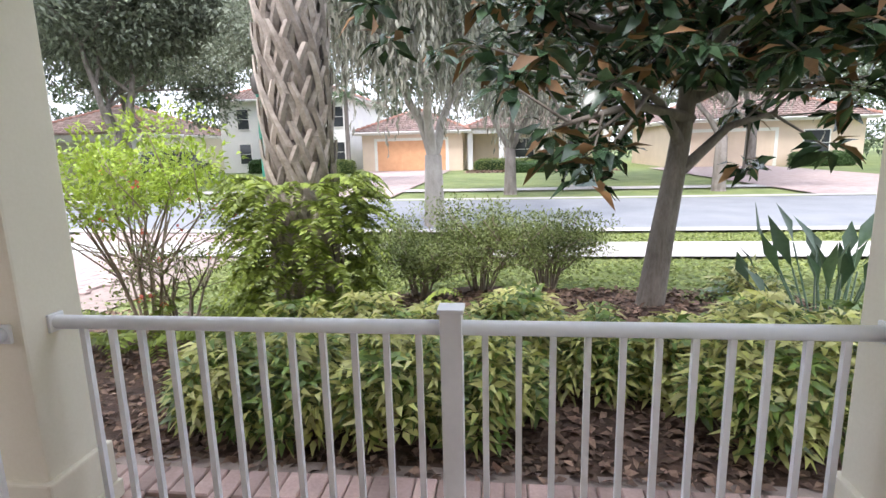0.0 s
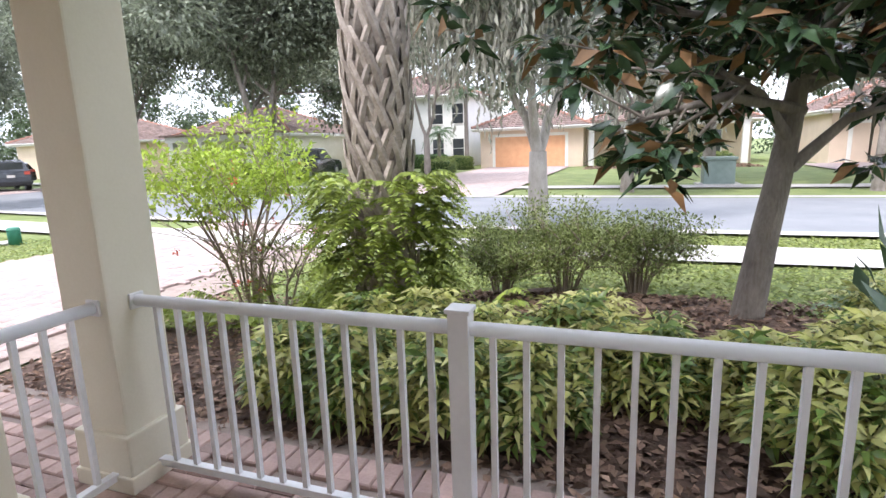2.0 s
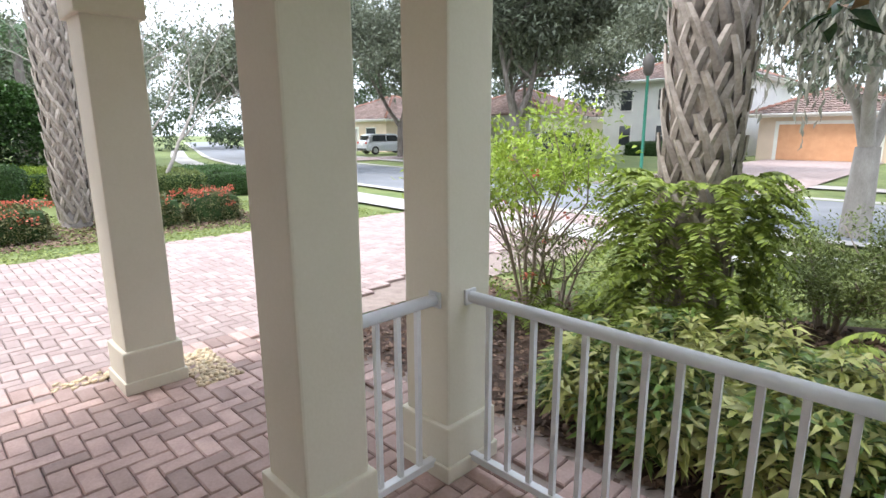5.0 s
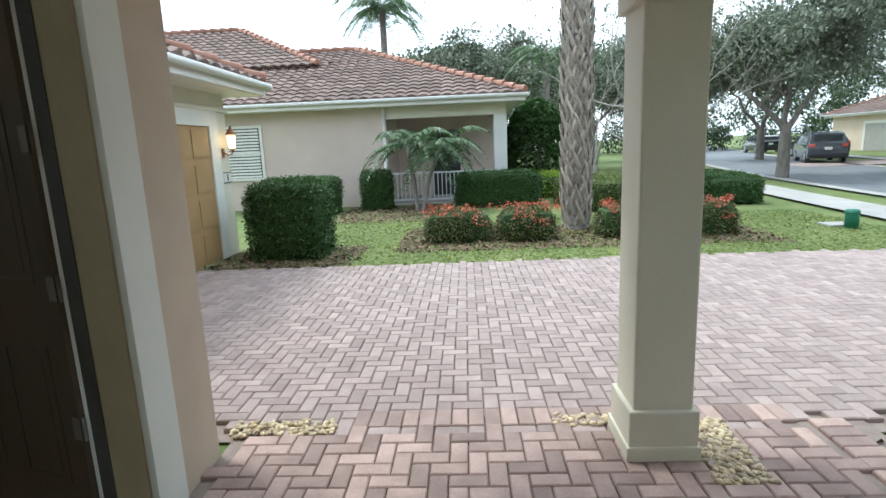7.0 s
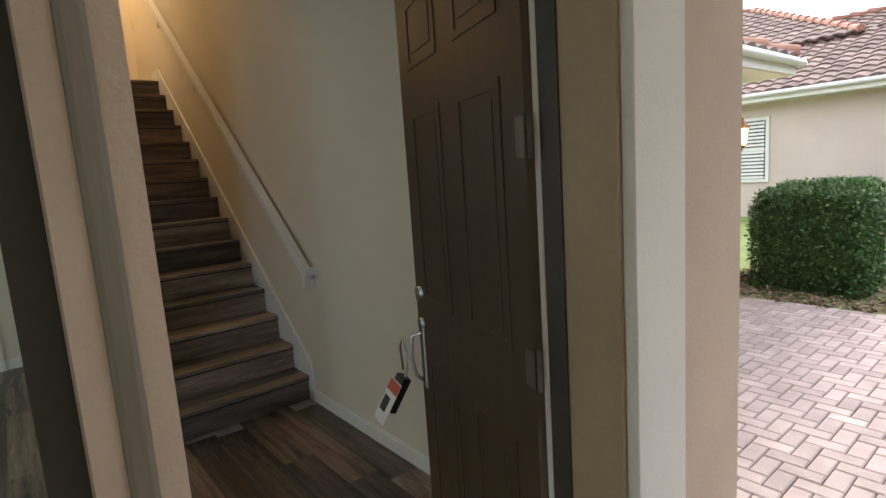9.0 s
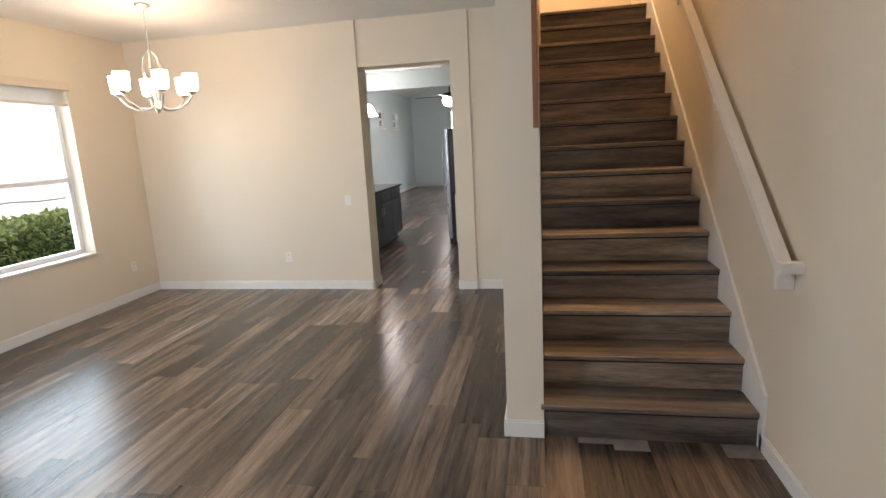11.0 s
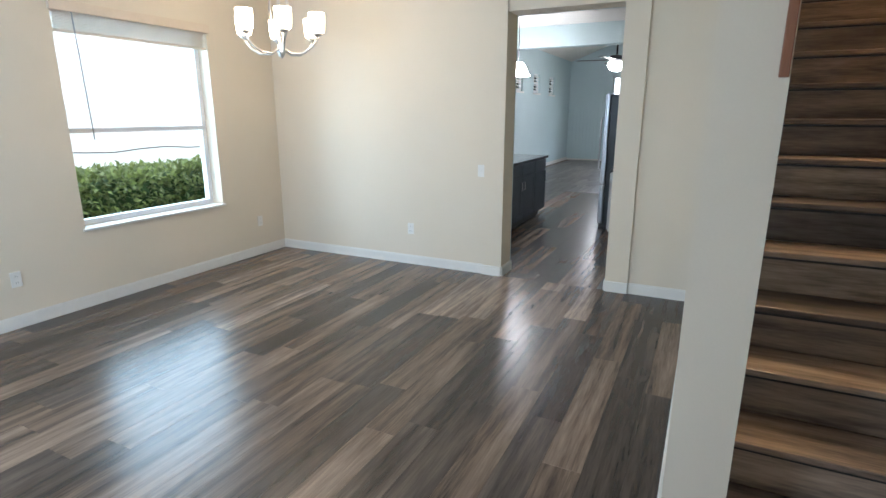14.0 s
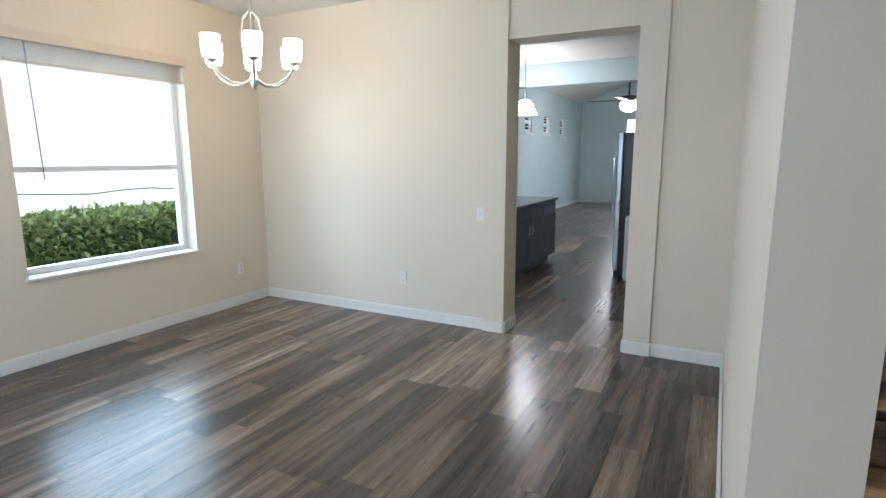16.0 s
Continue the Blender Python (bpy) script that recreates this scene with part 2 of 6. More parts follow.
def pipe(bm, pts, r, n=8, r2=None):
    """A tube through pts, its radius going from r to r2."""
    pts = [Vector(p) for p in pts]
    rings = []
    for i, p in enumerate(pts):
        d = (pts[min(i + 1, len(pts) - 1)] - pts[max(i - 1, 0)]).normalized()
        u = d.orthogonal().normalized()
        if i:
            u = (last - d * last.dot(d)).normalized() if (last - d * last.dot(d)).length > 1e-4 else u
        last = u
        w = d.cross(u)
        k = i / max(1, len(pts) - 1)
        rr = r + ((r2 if r2 is not None else r) - r) * k
        rings.append([bm.verts.new(p + (u * math.cos(2 * math.pi * j / n) + w * math.sin(2 * math.pi * j / n)) * rr) for j in range(n)])
    for a, b in zip(rings, rings[1:]):
        for j in range(n):
            bm.faces.new((a[j], a[(j + 1) % n], b[(j + 1) % n], b[j])).smooth = True
    for ring in (rings[0], rings[-1]):
        bm.faces.new(ring)
    return bm


def turned(bm, profile, centre, n=16):
    """A lathe shape: profile of (radius, height) about a vertical axis."""
    c = Vector(centre)
    rings = [[bm.verts.new(c + Vector((r * math.cos(2 * math.pi * j / n), r * math.sin(2 * math.pi * j / n), z))) for j in range(n)] for r, z in profile]
    for a, b in zip(rings, rings[1:]):
        for j in range(n):
            bm.faces.new((a[j], a[(j + 1) % n], b[(j + 1) % n], b[j])).smooth = True
    bm.faces.new(rings[0][::-1])
    bm.faces.new(rings[-1])
    return bm


def mesh_of(name, verts, faces, material, label="", category="", kind="", parent=None, smooth=False):
    me = bpy.data.meshes.new(name)
    me.from_pydata([tuple(v) for v in verts], [], faces)
    me.materials.append(material)
    if smooth:
        me.polygons.foreach_set("use_smooth", [True] * len(me.polygons))
    ob = new(name, me)
    if parent is not None:
        ob.parent = parent
        off = parent.location.copy()
        if parent.parent is not None:
            off = off + parent.parent.location
        me.transform(Matrix.Translation(-off))
    return tagged(ob, label, category, "", kind)


def wall_x(name, y0, y1, x0, x1, z0, z1, holes, material, label, category="wall"):
    """A wall along x between y0 and y1, with holes (xa, xb, za, zb) through it."""
    bm = bmesh.new()
    xs = sorted({x0, x1, *[h for q in holes for h in q[:2]]})
    for a, b in zip(xs, xs[1:]):
        cuts = sorted([(q[2], q[3]) for q in holes if q[0] <= a + 1e-6 and q[1] >= b - 1e-6])
        z = z0
        for za, zb in cuts:
            if za > z + 1e-4:
                bx(bm, a, b, y0, y1, z, za)
            z = zb
        if z < z1 - 1e-4:
            bx(bm, a, b, y0, y1, z, z1)
    return solid(name, bm, material, label, category, "structure")


def wall_y(name, x0, x1, y0, y1, z0, z1, holes, material, label, category="wall"):
    bm = bmesh.new()
    ys = sorted({y0, y1, *[h for q in holes for h in q[:2]]})
    for a, b in zip(ys, ys[1:]):
        cuts = sorted([(q[2], q[3]) for q in holes if q[0] <= a + 1e-6 and q[1] >= b - 1e-6])
        z = z0
        for za, zb in cuts:
            if za > z + 1e-4:
                bx(bm, x0, x1, a, b, z, za)
            z = zb
        if z < z1 - 1e-4:
            bx(bm, x0, x1, a, b, z, z1)
    return solid(name, bm, material, label, category, "structure")

# ---- ground, road, walks ----
def ground_z(y):
    u = min(1.0, max(0.0, (y - 4) / 6.0))
    return -0.05 - 0.08 * u * u * (3 - 2 * u)


def bend(x):
    """How far the street swings away from the house towards the west."""
    return 0.0038 * min(x, 0) ** 2 if x > -45 else 7.7 + 0.342 * (-45 - x)


def strip(name, x0, x1, ya, yb, lift, material, label, category, curved=True, step=1.0, kind="structure"):
    verts, faces = [], []
    nx = max(2, int((x1 - x0) / step))
    ny = max(2, int((yb - ya) / 0.8))
    for i in range(nx + 1):
        x = x0 + (x1 - x0) * i / nx
        for j in range(ny + 1):
            y0 = ya + (yb - ya) * j / ny
            verts.append((x, y0 + (bend(x) if curved else 0), ground_z(y0) + lift))
    for i in range(nx):
        for j in range(ny):
            a = i * (ny + 1) + j
            faces.append((a, a + ny + 1, a + ny + 2, a + 1))
    return mesh_of(name, verts, faces, material, label, category, kind)


def ground_sheet():
    xs = [-600, -300, -150, -90] + [-60 + 2 * i for i in range(56)] + [60, 90, 150, 300, 600]
    ys = [-400, -150, -80, -40] + [-30 + i for i in range(31)] + [1 + 0.5 * i for i in range(22)] + [13, 16, 20, 30, 50, 80, 150, 300, 600]
    verts = [(x, y, ground_z(y - bend(x) if y > 9 else y) - 0.03) for x in xs for y in ys]
    n = len(ys)
    faces = [(i * n + j, (i + 1) * n + j, (i + 1) * n + j + 1, i * n + j + 1) for i in range(len(xs) - 1) for j in range(n - 1)]
    return mesh_of("ground", verts, faces, GRASS, "mown lawn of patchy green and straw grass", "lawn", "structure")


ground_sheet()
strip("road", -120, 120, 10.95, 16.75, 0.012, ASPHALT, "smooth grey asphalt street between two kerbs", "road")
for name, ya, yb in (("kerb_near", 10.55, 10.95), ("kerb_far", 16.75, 17.2)):
    strip(name, -120, 120, ya, yb, 0.03, CONCRETE, "pale concrete gutter kerb along the street", "kerb")
strip("pavement_near", -60, 60, 8.2, 9.45, 0.022, CONCRETE, "pale concrete footpath in front of the lawn", "pavement")
strip("pavement_far", -60, 60, 20.0, 21.2, 0.022, CONCRETE, "pale concrete footpath across the street", "pavement")


# ---- pavers ----
def herringbone(x0, x1, y0, y1, inside, w=0.1, gap=0.006):
    """Rectangles (xa, xb, ya, yb) of a right-angled herringbone bond."""
    out = []
    for i in range(int(x0 / w) - 2, int(x1 / w) + 2):
        for j in range(int(y0 / w) - 2, int(y1 / w) + 2):
            d = (i - j) % 4
            if d == 0:
                q = (i * w, (i + 2) * w, j * w, (j + 1) * w)
            elif d == 3:
                q = (i * w, (i + 1) * w, j * w, (j + 2) * w)
            else:
                continue
            if inside((q[0] + q[1]) / 2, (q[2] + q[3]) / 2):
                out.append((q[0] + gap / 2, q[1] - gap / 2, q[2] + gap / 2, q[3] - gap / 2))
    return out


def paver_field(name, rects, z_at, material, label, parent, thick=0.03):
    verts, faces = [], []
    rng = random.Random(7)
    for xa, xb, ya, yb in rects:
        z = z_at((ya + yb) / 2) + rng.uniform(-0.002, 0.002)
        c, k = 0.007, len(verts)
        verts += [(xa, ya, z - thick), (xb, ya, z - thick), (xb, yb, z - thick), (xa, yb, z - thick),
                  (xa, ya, z - c), (xb, ya, z - c), (xb, yb, z - c), (xa, yb, z - c),
                  (xa + c, ya + c, z), (xb - c, ya + c, z), (xb - c, yb - c, z), (xa + c, yb - c, z)]
        faces.append((k + 8, k + 9, k + 10, k + 11))
        for a in range(4):
            b = (a + 1) % 4
            faces += [(k + a, k + b, k + 4 + b, k + 4 + a), (k + 4 + a, k + 4 + b, k + 8 + b, k + 8 + a)]
    return mesh_of(name, verts, faces, material, label, "", "stuff", parent)


def in_drive(x, y):
    if y > 10.5 + bend(x):
        return False
    if x < -8.1 - 0.02 * max(0, y) or (8.2 < y - bend(x) < 9.45 and x < -8.1):
        return False
    east = (-3.5 if -0.1 < y < 2.6 else -3.62) if y < 3.2 else -3.62 - 0.35 * (y - 3.2) if y < 5 else -4.25
    if y > 8.5:
        east = -4.25 + (y - 8.5) * 0.35
    return y > -3.2 and x < east and not (y < -0.7 and x > -3.45)


def near_side(x, y):
    return -3.55 < x < 2.05 and -0.62 < y < 2.62


drive_bed = strip("driveway", -8.2, -3.5, -3.3, 10.6, -0.012, SAND, "pinkish brick-paved driveway in herringbone bond", "driveway", curved=False)
drive_rects = herringbone(-8.6, -3.4, -3.2, 11.2, in_drive)
paver_field("pavers", drive_rects, lambda y: ground_z(y) + 0.02, DRIVE, "pinkish concrete pavers", drive_bed)

porch_floor = solid("porch_floor", box(-3.6, 2.1, -0.69, 2.98, -0.12, -0.045), SAND, "dark red-brown brick-paved porch floor", "floor", "structure")

# ---- porch columns and rails ----
def column(x0, x1, y0, y1, label):
    t = thing("column", label, "column", at=((x0 + x1) / 2, (y0 + y1) / 2, -0.02), group="porch columns")
    part("shaft", box(x0 + 0.025, x1 - 0.025, y0 + 0.025, y1 - 0.025, -0.02, 2.72, 0.012), STUCCO_CREAM, t)
    part("plinth", box(x0, x1, y0, y1, -0.02, 0.25, 0.01), STUCCO_CREAM, t)
    part("base_course", box(x0 - 0.012, x1 + 0.012, y0 - 0.012, y1 + 0.012, -0.02, 0.06, 0.008), STUCCO_CREAM, t)
    part("capital", box(x0 - 0.005, x1 + 0.005, y0 - 0.005, y1 + 0.005, 2.2, 2.72, 0.012), STUCCO_CREAM, t)
    return t


column(-1.52, -1.19, 2.30, 2.63, "square cream stucco corner column with plinth beside the railing")
column(-1.52, -1.19, 1.57, 1.90, "square cream stucco column at the end of the short railing")
column(-3.54, -3.19, 1.52, 1.87, "square cream stucco column at the edge of the driveway")
column(1.70, 2.03, 2.30, 2.63, "square cream stucco corner column at the far end of the railing")


def railing(a, b, along, other, posts, label):
    """A white rail between a and b along an axis, at the other coordinate."""
    def seg(bm, u0, u1, d, z0, z1, bv=0.0):
        return bx(bm, u0, u1, other - d, other + d, z0, z1, bv) if along == "x" else bx(bm, other - d, other + d, u0, u1, z0, z1, bv)
    mid = (a + b) / 2
    t = thing("railing", label, "railing", at=(mid, other, 0.03) if along == "x" else (other, mid, 0.03), group="porch railings")
    bm = bmesh.new()
    e0, e1 = ((a, other, 0.84), (b, other, 0.84)) if along == "x" else ((other, a, 0.84), (other, b, 0.84))
    pipe(bm, [e0, e1], 0.027, 12)
    part("top_rail", bm, RAIL_WHITE, t)
    part("bottom_rail", seg(bmesh.new(), a, b, 0.02, 0.035, 0.07, 0.004), RAIL_WHITE, t)
    for e in (e0, e1):
        for z in (0.84, 0.052):
            c = Vector((e[0], e[1], z))
            bm = bmesh.new()
            if along == "x":
                bx(bm, c.x - 0.012, c.x + 0.012, c.y - 0.036, c.y + 0.036, z - 0.036, z + 0.036, 0.005)
            else:
                bx(bm, c.x - 0.036, c.x + 0.036, c.y - 0.012, c.y + 0.012, z - 0.036, z + 0.036, 0.005)
            part("rail_bracket", bm, RAIL_WHITE, t)
    for q in posts:
        p = part("newel_post", bx(bmesh.new(), q - 0.038, q + 0.038, other - 0.038, other + 0.038, -0.02, 0.9, 0.003), RAIL_WHITE, t)
        part("post_cap", bx(bmesh.new(), q - 0.046, q + 0.046, other - 0.046, other + 0.046, 0.9, 0.917, 0.004), RAIL_WHITE, p)
    edges = [a, *posts, b]
    for u0, u1 in zip(edges, edges[1:]):
        n = max(1, round((u1 - u0) / 0.122) - 1)
        for i in range(1, n + 1):
            u = u0 + (u1 - u0) * i / (n + 1)
            part("baluster", seg(bmesh.new(), u - 0.011, u + 0.011, 0.011, 0.07, 0.818), RAIL_WHITE, t)
    return t


railing(-1.215, 1.725, "x", 2.465, [0.318], "white metal porch railing with round top rail and newel post")
railing(1.875, 2.325, "y", -1.29, [], "short white metal railing between two porch columns")
railing(-0.65, 2.325, "y", 1.86, [], "white metal side railing at the end of the porch")

# ---- house shell ----
H = 2.92
DX0, DX1, DTOP = -2.71, -1.80, 2.44
SX0, SX1 = -1.71, -1.38
wall_x("wall_front", -0.93, -0.69, -3.33, 2.74, -0.05, 3.4,
       [(DX0, DX1, -0.05, DTOP), (SX0, SX1, 0.25, DTOP), (0.1, 1.6, 0.7, 2.4)], STUCCO_TAN, "tan stucco front wall with a recessed doorway")
wall_x("wall_front_inside", -0.95, -0.932, -3.27, 2.52, 0, H,
       [(DX0, DX1, 0, DTOP), (SX0, SX1, 0.25, DTOP), (0.1, 1.6, 0.7, 2.4)], WALL_PAINT, "cream painted plaster on the entrance wall")
wall_y("wall_west", -3.33, -3.281, -24.45, -0.932, -0.05, 5.6, [], STUCCO_TAN, "tan stucco outside wall of the stairwell")
wall_y("wall_stair_west", -3.28, -3.27, -9.45, -0.952, 0, 5.6, [], WALL_PAINT, "cream painted wall along the staircase")
wall_y("wall_window", 2.52, 2.72, -6.93, -0.952, -0.05, 3.4, [(-5.81, -4.40, 0.63, 2.38)], WALL_PAINT, "cream painted dining room wall with one window")
wall_x("wall_back", -6.92, -6.68, -2.2, 2.52, 0, H, [(-1.275, -0.275, 0, 2.445)], WALL_PAINT, "cream painted back wall with a plain cased opening")
wall_x("wall_back_reveal", -6.94, -6.924, -2.2, 2.52, 0, H, [(-1.275, -0.275, 0, 2.445)], FAR_PAINT, "pale painted kitchen side of the dividing wall")
wall_y("wall_stair_east", -2.18, -1.98, -6.68, -3.685, 0, H, [], WALL_PAINT, "cream painted wall end beside the staircase")
wall_y("wall_stair_upper", -2.18, -1.98, -6.68, -0.952, H + 0.02, 5.6, [], WALL_PAINT, "cream painted upper wall of the stairwell")
wall_y("wall_stair_lower", -2.18, -1.98, -9.45, -6.944, 0, 5.6, [], WALL_PAINT, "cream painted wall beside the upper stairs")
wall_x("wall_stair_end", -8.2, -8.05, -3.27, -2.18, 2.88, 5.6, [], WALL_PAINT, "cream painted wall at the head of the stairs")
wall_x("wall_stair_front", -0.952, -0.93, -3.27, -2.18, 3.4, 5.6, [], WALL_PAINT, "cream painted wall over the entrance")
solid("ceiling_dining", box(-1.98, 2.52, -6.68, -0.952, H, H + 0.015), CEIL_PAINT, "plain white dining room ceiling", "ceiling", "structure")
solid("ceiling_foyer", box(-3.27, -1.98, -3.685, -0.952, H, H + 0.015), CEIL_PAINT, "plain white ceiling over the entrance", "ceiling", "structure")
solid("ceiling_stairwell", box(-3.27, -1.98, -8.05, -0.952, 5.6, 5.65), CEIL_PAINT, "plain white stairwell ceiling", "ceiling", "structure")
solid("ceiling_porch", box(-4.0, 2.5, -0.69, 3.0, 2.72, 2.9), STUCCO_TRIM, "pale stucco porch soffit", "ceiling", "structure")
solid("roof_slab", box(-3.6, 3.6, -24.2, -0.5, 5.7, 5.8), ROOF_BASE, "dark closed roof over the house", "roof", "structure")
solid("floor_slab", box(-3.27, 2.54, -24.45, -0.70, -0.12, -0.012), SAND, "floor slab under the planks", "floor", "structure")

# ---- front door ----
def front_door():
    t = thing("front_door", "dark brown six-panel entrance door standing wide open", "door", at=(DX0 + 0.045, -0.915, 0.0))
    w, h, th = 1.0, 2.41, 0.045
    bm = box(0, w, -th, 0, 0.012, h)
    panels = [(0.12, 0.42, 2.02, 2.26), (0.57, 0.88, 2.02, 2.26), (0.12, 0.42, 1.12, 1.86), (0.57, 0.88, 1.12, 1.86), (0.12, 0.42, 0.22, 0.86), (0.57, 0.88, 0.22, 0.86)]
    def turn(bm):
        m = Matrix.Translation((DX0 + 0.045, -0.915, 0)) @ Matrix.Rotation(radians(-109), 4, 'Z')
        bmesh.ops.transform(bm, matrix=m, verts=bm.verts)
        return bm
    slab = part("door_leaf", turn(bm), DOOR_BROWN, t)
    for xa, xb, za, zb in panels:
        for side in (0, -th):
            bm = bmesh.new()
            s = 1 if side == 0 else -1
            for fr in ((xa, xb, za, za + 0.025), (xa, xb, zb - 0.025, zb), (xa, xa + 0.025, za + 0.025, zb - 0.025), (xb - 0.025, xb, za + 0.025, zb - 0.025)):
                bx(bm, fr[0], fr[1], min(side, side + s * 0.004), max(side, side + s * 0.004), fr[2], fr[3])
            bx(bm, xa + 0.05, xb - 0.05, min(side, side + s * 0.003), max(side, side + s * 0.003), za + 0.05, zb - 0.05, 0.001)
            part("panel_moulding", turn(bm), DOOR_BROWN, slab)
    for z, r in ((1.13, 0.032), (1.0, 0.026)):
        bm = bmesh.new()
        pipe(bm, [(w - 0.06, 0.0, z), (w - 0.06, 0.016, z)], r, 16)
        pipe(bm, [(w - 0.06, -th, z), (w - 0.06, -th - 0.016, z)], r, 16)
        part("deadbolt" if z > 1.05 else "handle_rose", turn(bm), METAL, slab)
    bm = box(w - 0.085, w - 0.035, 0.0, 0.012, 0.72, 1.00, 0.005)
    pipe(bm, [(w - 0.06, 0.01, 0.96), (w - 0.05, 0.05, 0.95), (w - 0.05, 0.06, 0.86), (w - 0.06, 0.045, 0.78), (w - 0.06, 0.01, 0.75)], 0.009, 8)
    part("grip_handle", turn(bm), METAL, slab, "curved nickel grip handle")
    part("latch_plate", turn(box(w - 0.002, w + 0.003, -0.035, -0.012, 0.94, 1.02)), METAL, slab)
    for z in (0.50, 1.11, 1.70, 2.28):
        bm = bmesh.new()
        pipe(bm, [(DX0 + 0.038, -0.905, z - 0.055), (DX0 + 0.038, -0.905, z + 0.055)], 0.008, 10)
        bx(bm, DX0 + 0.005, DX0 + 0.009, -0.93, -0.872, z - 0.05, z + 0.05)
        part("hinge", bm, HINGE, t)
        bm = turn(box(0.002, 0.045, 0.0, 0.003, z - 0.05, z + 0.05))
        part("hinge_leaf", bm, HINGE, t)
    return t


front_door()
LX, LY, LZ = -2.93, -1.915, 0.90
lock = thing("lockbox", "black key lockbox with red and white tag on the handle", "lockbox", at=(LX, LY, LZ))
tag_white = surface("white_card", (0.75, 0.74, 0.72), (0.8, 0.79, 0.77), 0.5, 6, 60, 0.02)
tag_red = surface("red_card", (0.55, 0.08, 0.05), (0.62, 0.1, 0.06), 0.5, 6, 60, 0.02)
part("shackle", pipe(bmesh.new(), [(LX, LY, LZ - 0.16), (LX + 0.012, LY + 0.045, LZ - 0.1), (LX + 0.012, LY + 0.05, LZ - 0.03), (LX, LY + 0.01, LZ + 0.02), (LX - 0.01, LY - 0.03, LZ - 0.02), (LX - 0.01, LY - 0.02, LZ - 0.13)], 0.005, 8), METAL, lock)


def hung(bm):
    """Hangs a piece of the lockbox aslant below its shackle."""
    bmesh.ops.transform(bm, matrix=Matrix.Translation((LX, LY, LZ - 0.15)) @ Matrix.Rotation(radians(-24), 4, 'Y') @ Matrix.Rotation(radians(-16), 4, 'X'), verts=bm.verts)
    return bm


part("lock_body", hung(box(-0.022, 0.022, -0.032, 0.032, -0.17, 0.0, 0.006)), BLACK, lock)
part("tag", hung(box(0.023, 0.026, -0.045, 0.04, -0.23, -0.03, 0.001)), tag_white, lock, "white paper tag")
part("tag_band", hung(box(0.0262, 0.0275, -0.044, 0.039, -0.085, -0.035)), tag_red, lock, "red band of the tag")
part("tag_print", hung(box(0.0262, 0.0275, -0.035, 0.01, -0.18, -0.11)), BLACK, lock)


def tilted(bm, c, deg):
    bmesh.ops.transform(bm, matrix=Matrix.Translation(c) @ Matrix.Rotation(radians(deg), 4, (0.8, -0.6, 0)) @ Matrix.Translation(-Vector(c)), verts=bm.verts)
    return bm


frame_t = thing("door_frame", "painted door frame with dark outer stop and tan jamb", "door frame", kind="structure", at=(-2.3, -0.8, 0))
part("jamb_hinge_side", box(DX0 + 0.001, DX0 + 0.012, -0.835, -0.688, -0.04, DTOP - 0.03), FRAME_TAN, frame_t)
part("stop_hinge_side", box(DX0 + 0.001, DX0 + 0.018, -0.892, -0.836, -0.04, DTOP - 0.03), FRAME_DARK, frame_t)
part("weather_strip", box(DX0 + 0.001, DX0 + 0.022, -0.918, -0.893, 0.0, DTOP - 0.03, 0.003), TRIM_WHITE, frame_t)
TAUPE = surface("taupe_frame_paint", (0.18, 0.16, 0.12), (0.24, 0.215, 0.165), 0.45, 4, 50, 0.1, stretch=(4, 4, 0.5))
part("mullion", box(DX1 + 0.006, SX0 - 0.006, -0.95, -0.70, -0.04, DTOP, 0.008), TAUPE, frame_t, "taupe mullion")
part("mullion_bead", box(DX1 + 0.03, SX0 - 0.03, -0.70, -0.684, -0.04, DTOP, 0.007), TAUPE, frame_t)
part("mullion_stop", box(DX1 - 0.010, DX1 + 0.006, -0.90, -0.86, -0.04, DTOP, 0.003), TRIM_WHITE, frame_t)
part("head_jamb", box(DX0, SX1, -0.95, -0.68, DTOP - 0.028, DTOP - 0.001), TRIM_WHITE, frame_t)
part("threshold", box(DX0 + 0.002, DX1 - 0.002, -0.96, -0.66, -0.043, 0.008, 0.006), surface("pale_threshold", (0.42, 0.38, 0.30), (0.5, 0.46, 0.38), 0.5, 5, 50, 0.1), frame_t)
side = thing("sidelight", "narrow glazed sidelight with a dark frame beside the entrance door", "window", kind="structure", at=(-1.58, -0.8, 0))
bm = box(SX0, SX0 + 0.04, -0.86, -0.76, 0.25, DTOP - 0.03)
bx(bm, SX1 - 0.04, SX1, -0.86, -0.76, 0.25, DTOP - 0.03)
bx(bm, SX0 + 0.04, SX1 - 0.04, -0.86, -0.76, 0.25, 0.30)
bx(bm, SX0 + 0.04, SX1 - 0.04, -0.86, -0.76, DTOP - 0.08, DTOP - 0.03)
part("sash", bm, FRAME_DARK, side)
pane = part("pane", box(SX0 + 0.04, SX1 - 0.04, -0.815, -0.81, 0.30, DTOP - 0.08), GLASS, side)
pane.visible_shadow = False
trim = thing("door_surround", "raised pale stucco band around the entrance", "trim", kind="structure", at=(-2.2, -0.68, 0))
part("band_hinge_side", box(-2.93, DX0 - 0.003, -0.688, -0.655, -0.04, 2.62, 0.004), STUCCO_TRIM, trim)
part("band_top", box(DX0 - 0.002, -1.2, -0.688, -0.655, DTOP + 0.003, 2.62, 0.004), STUCCO_TRIM, trim)
part("band_far_side", box(SX1 + 0.003, -1.2, -0.688, -0.655, -0.04, DTOP, 0.004), STUCCO_TRIM, trim)
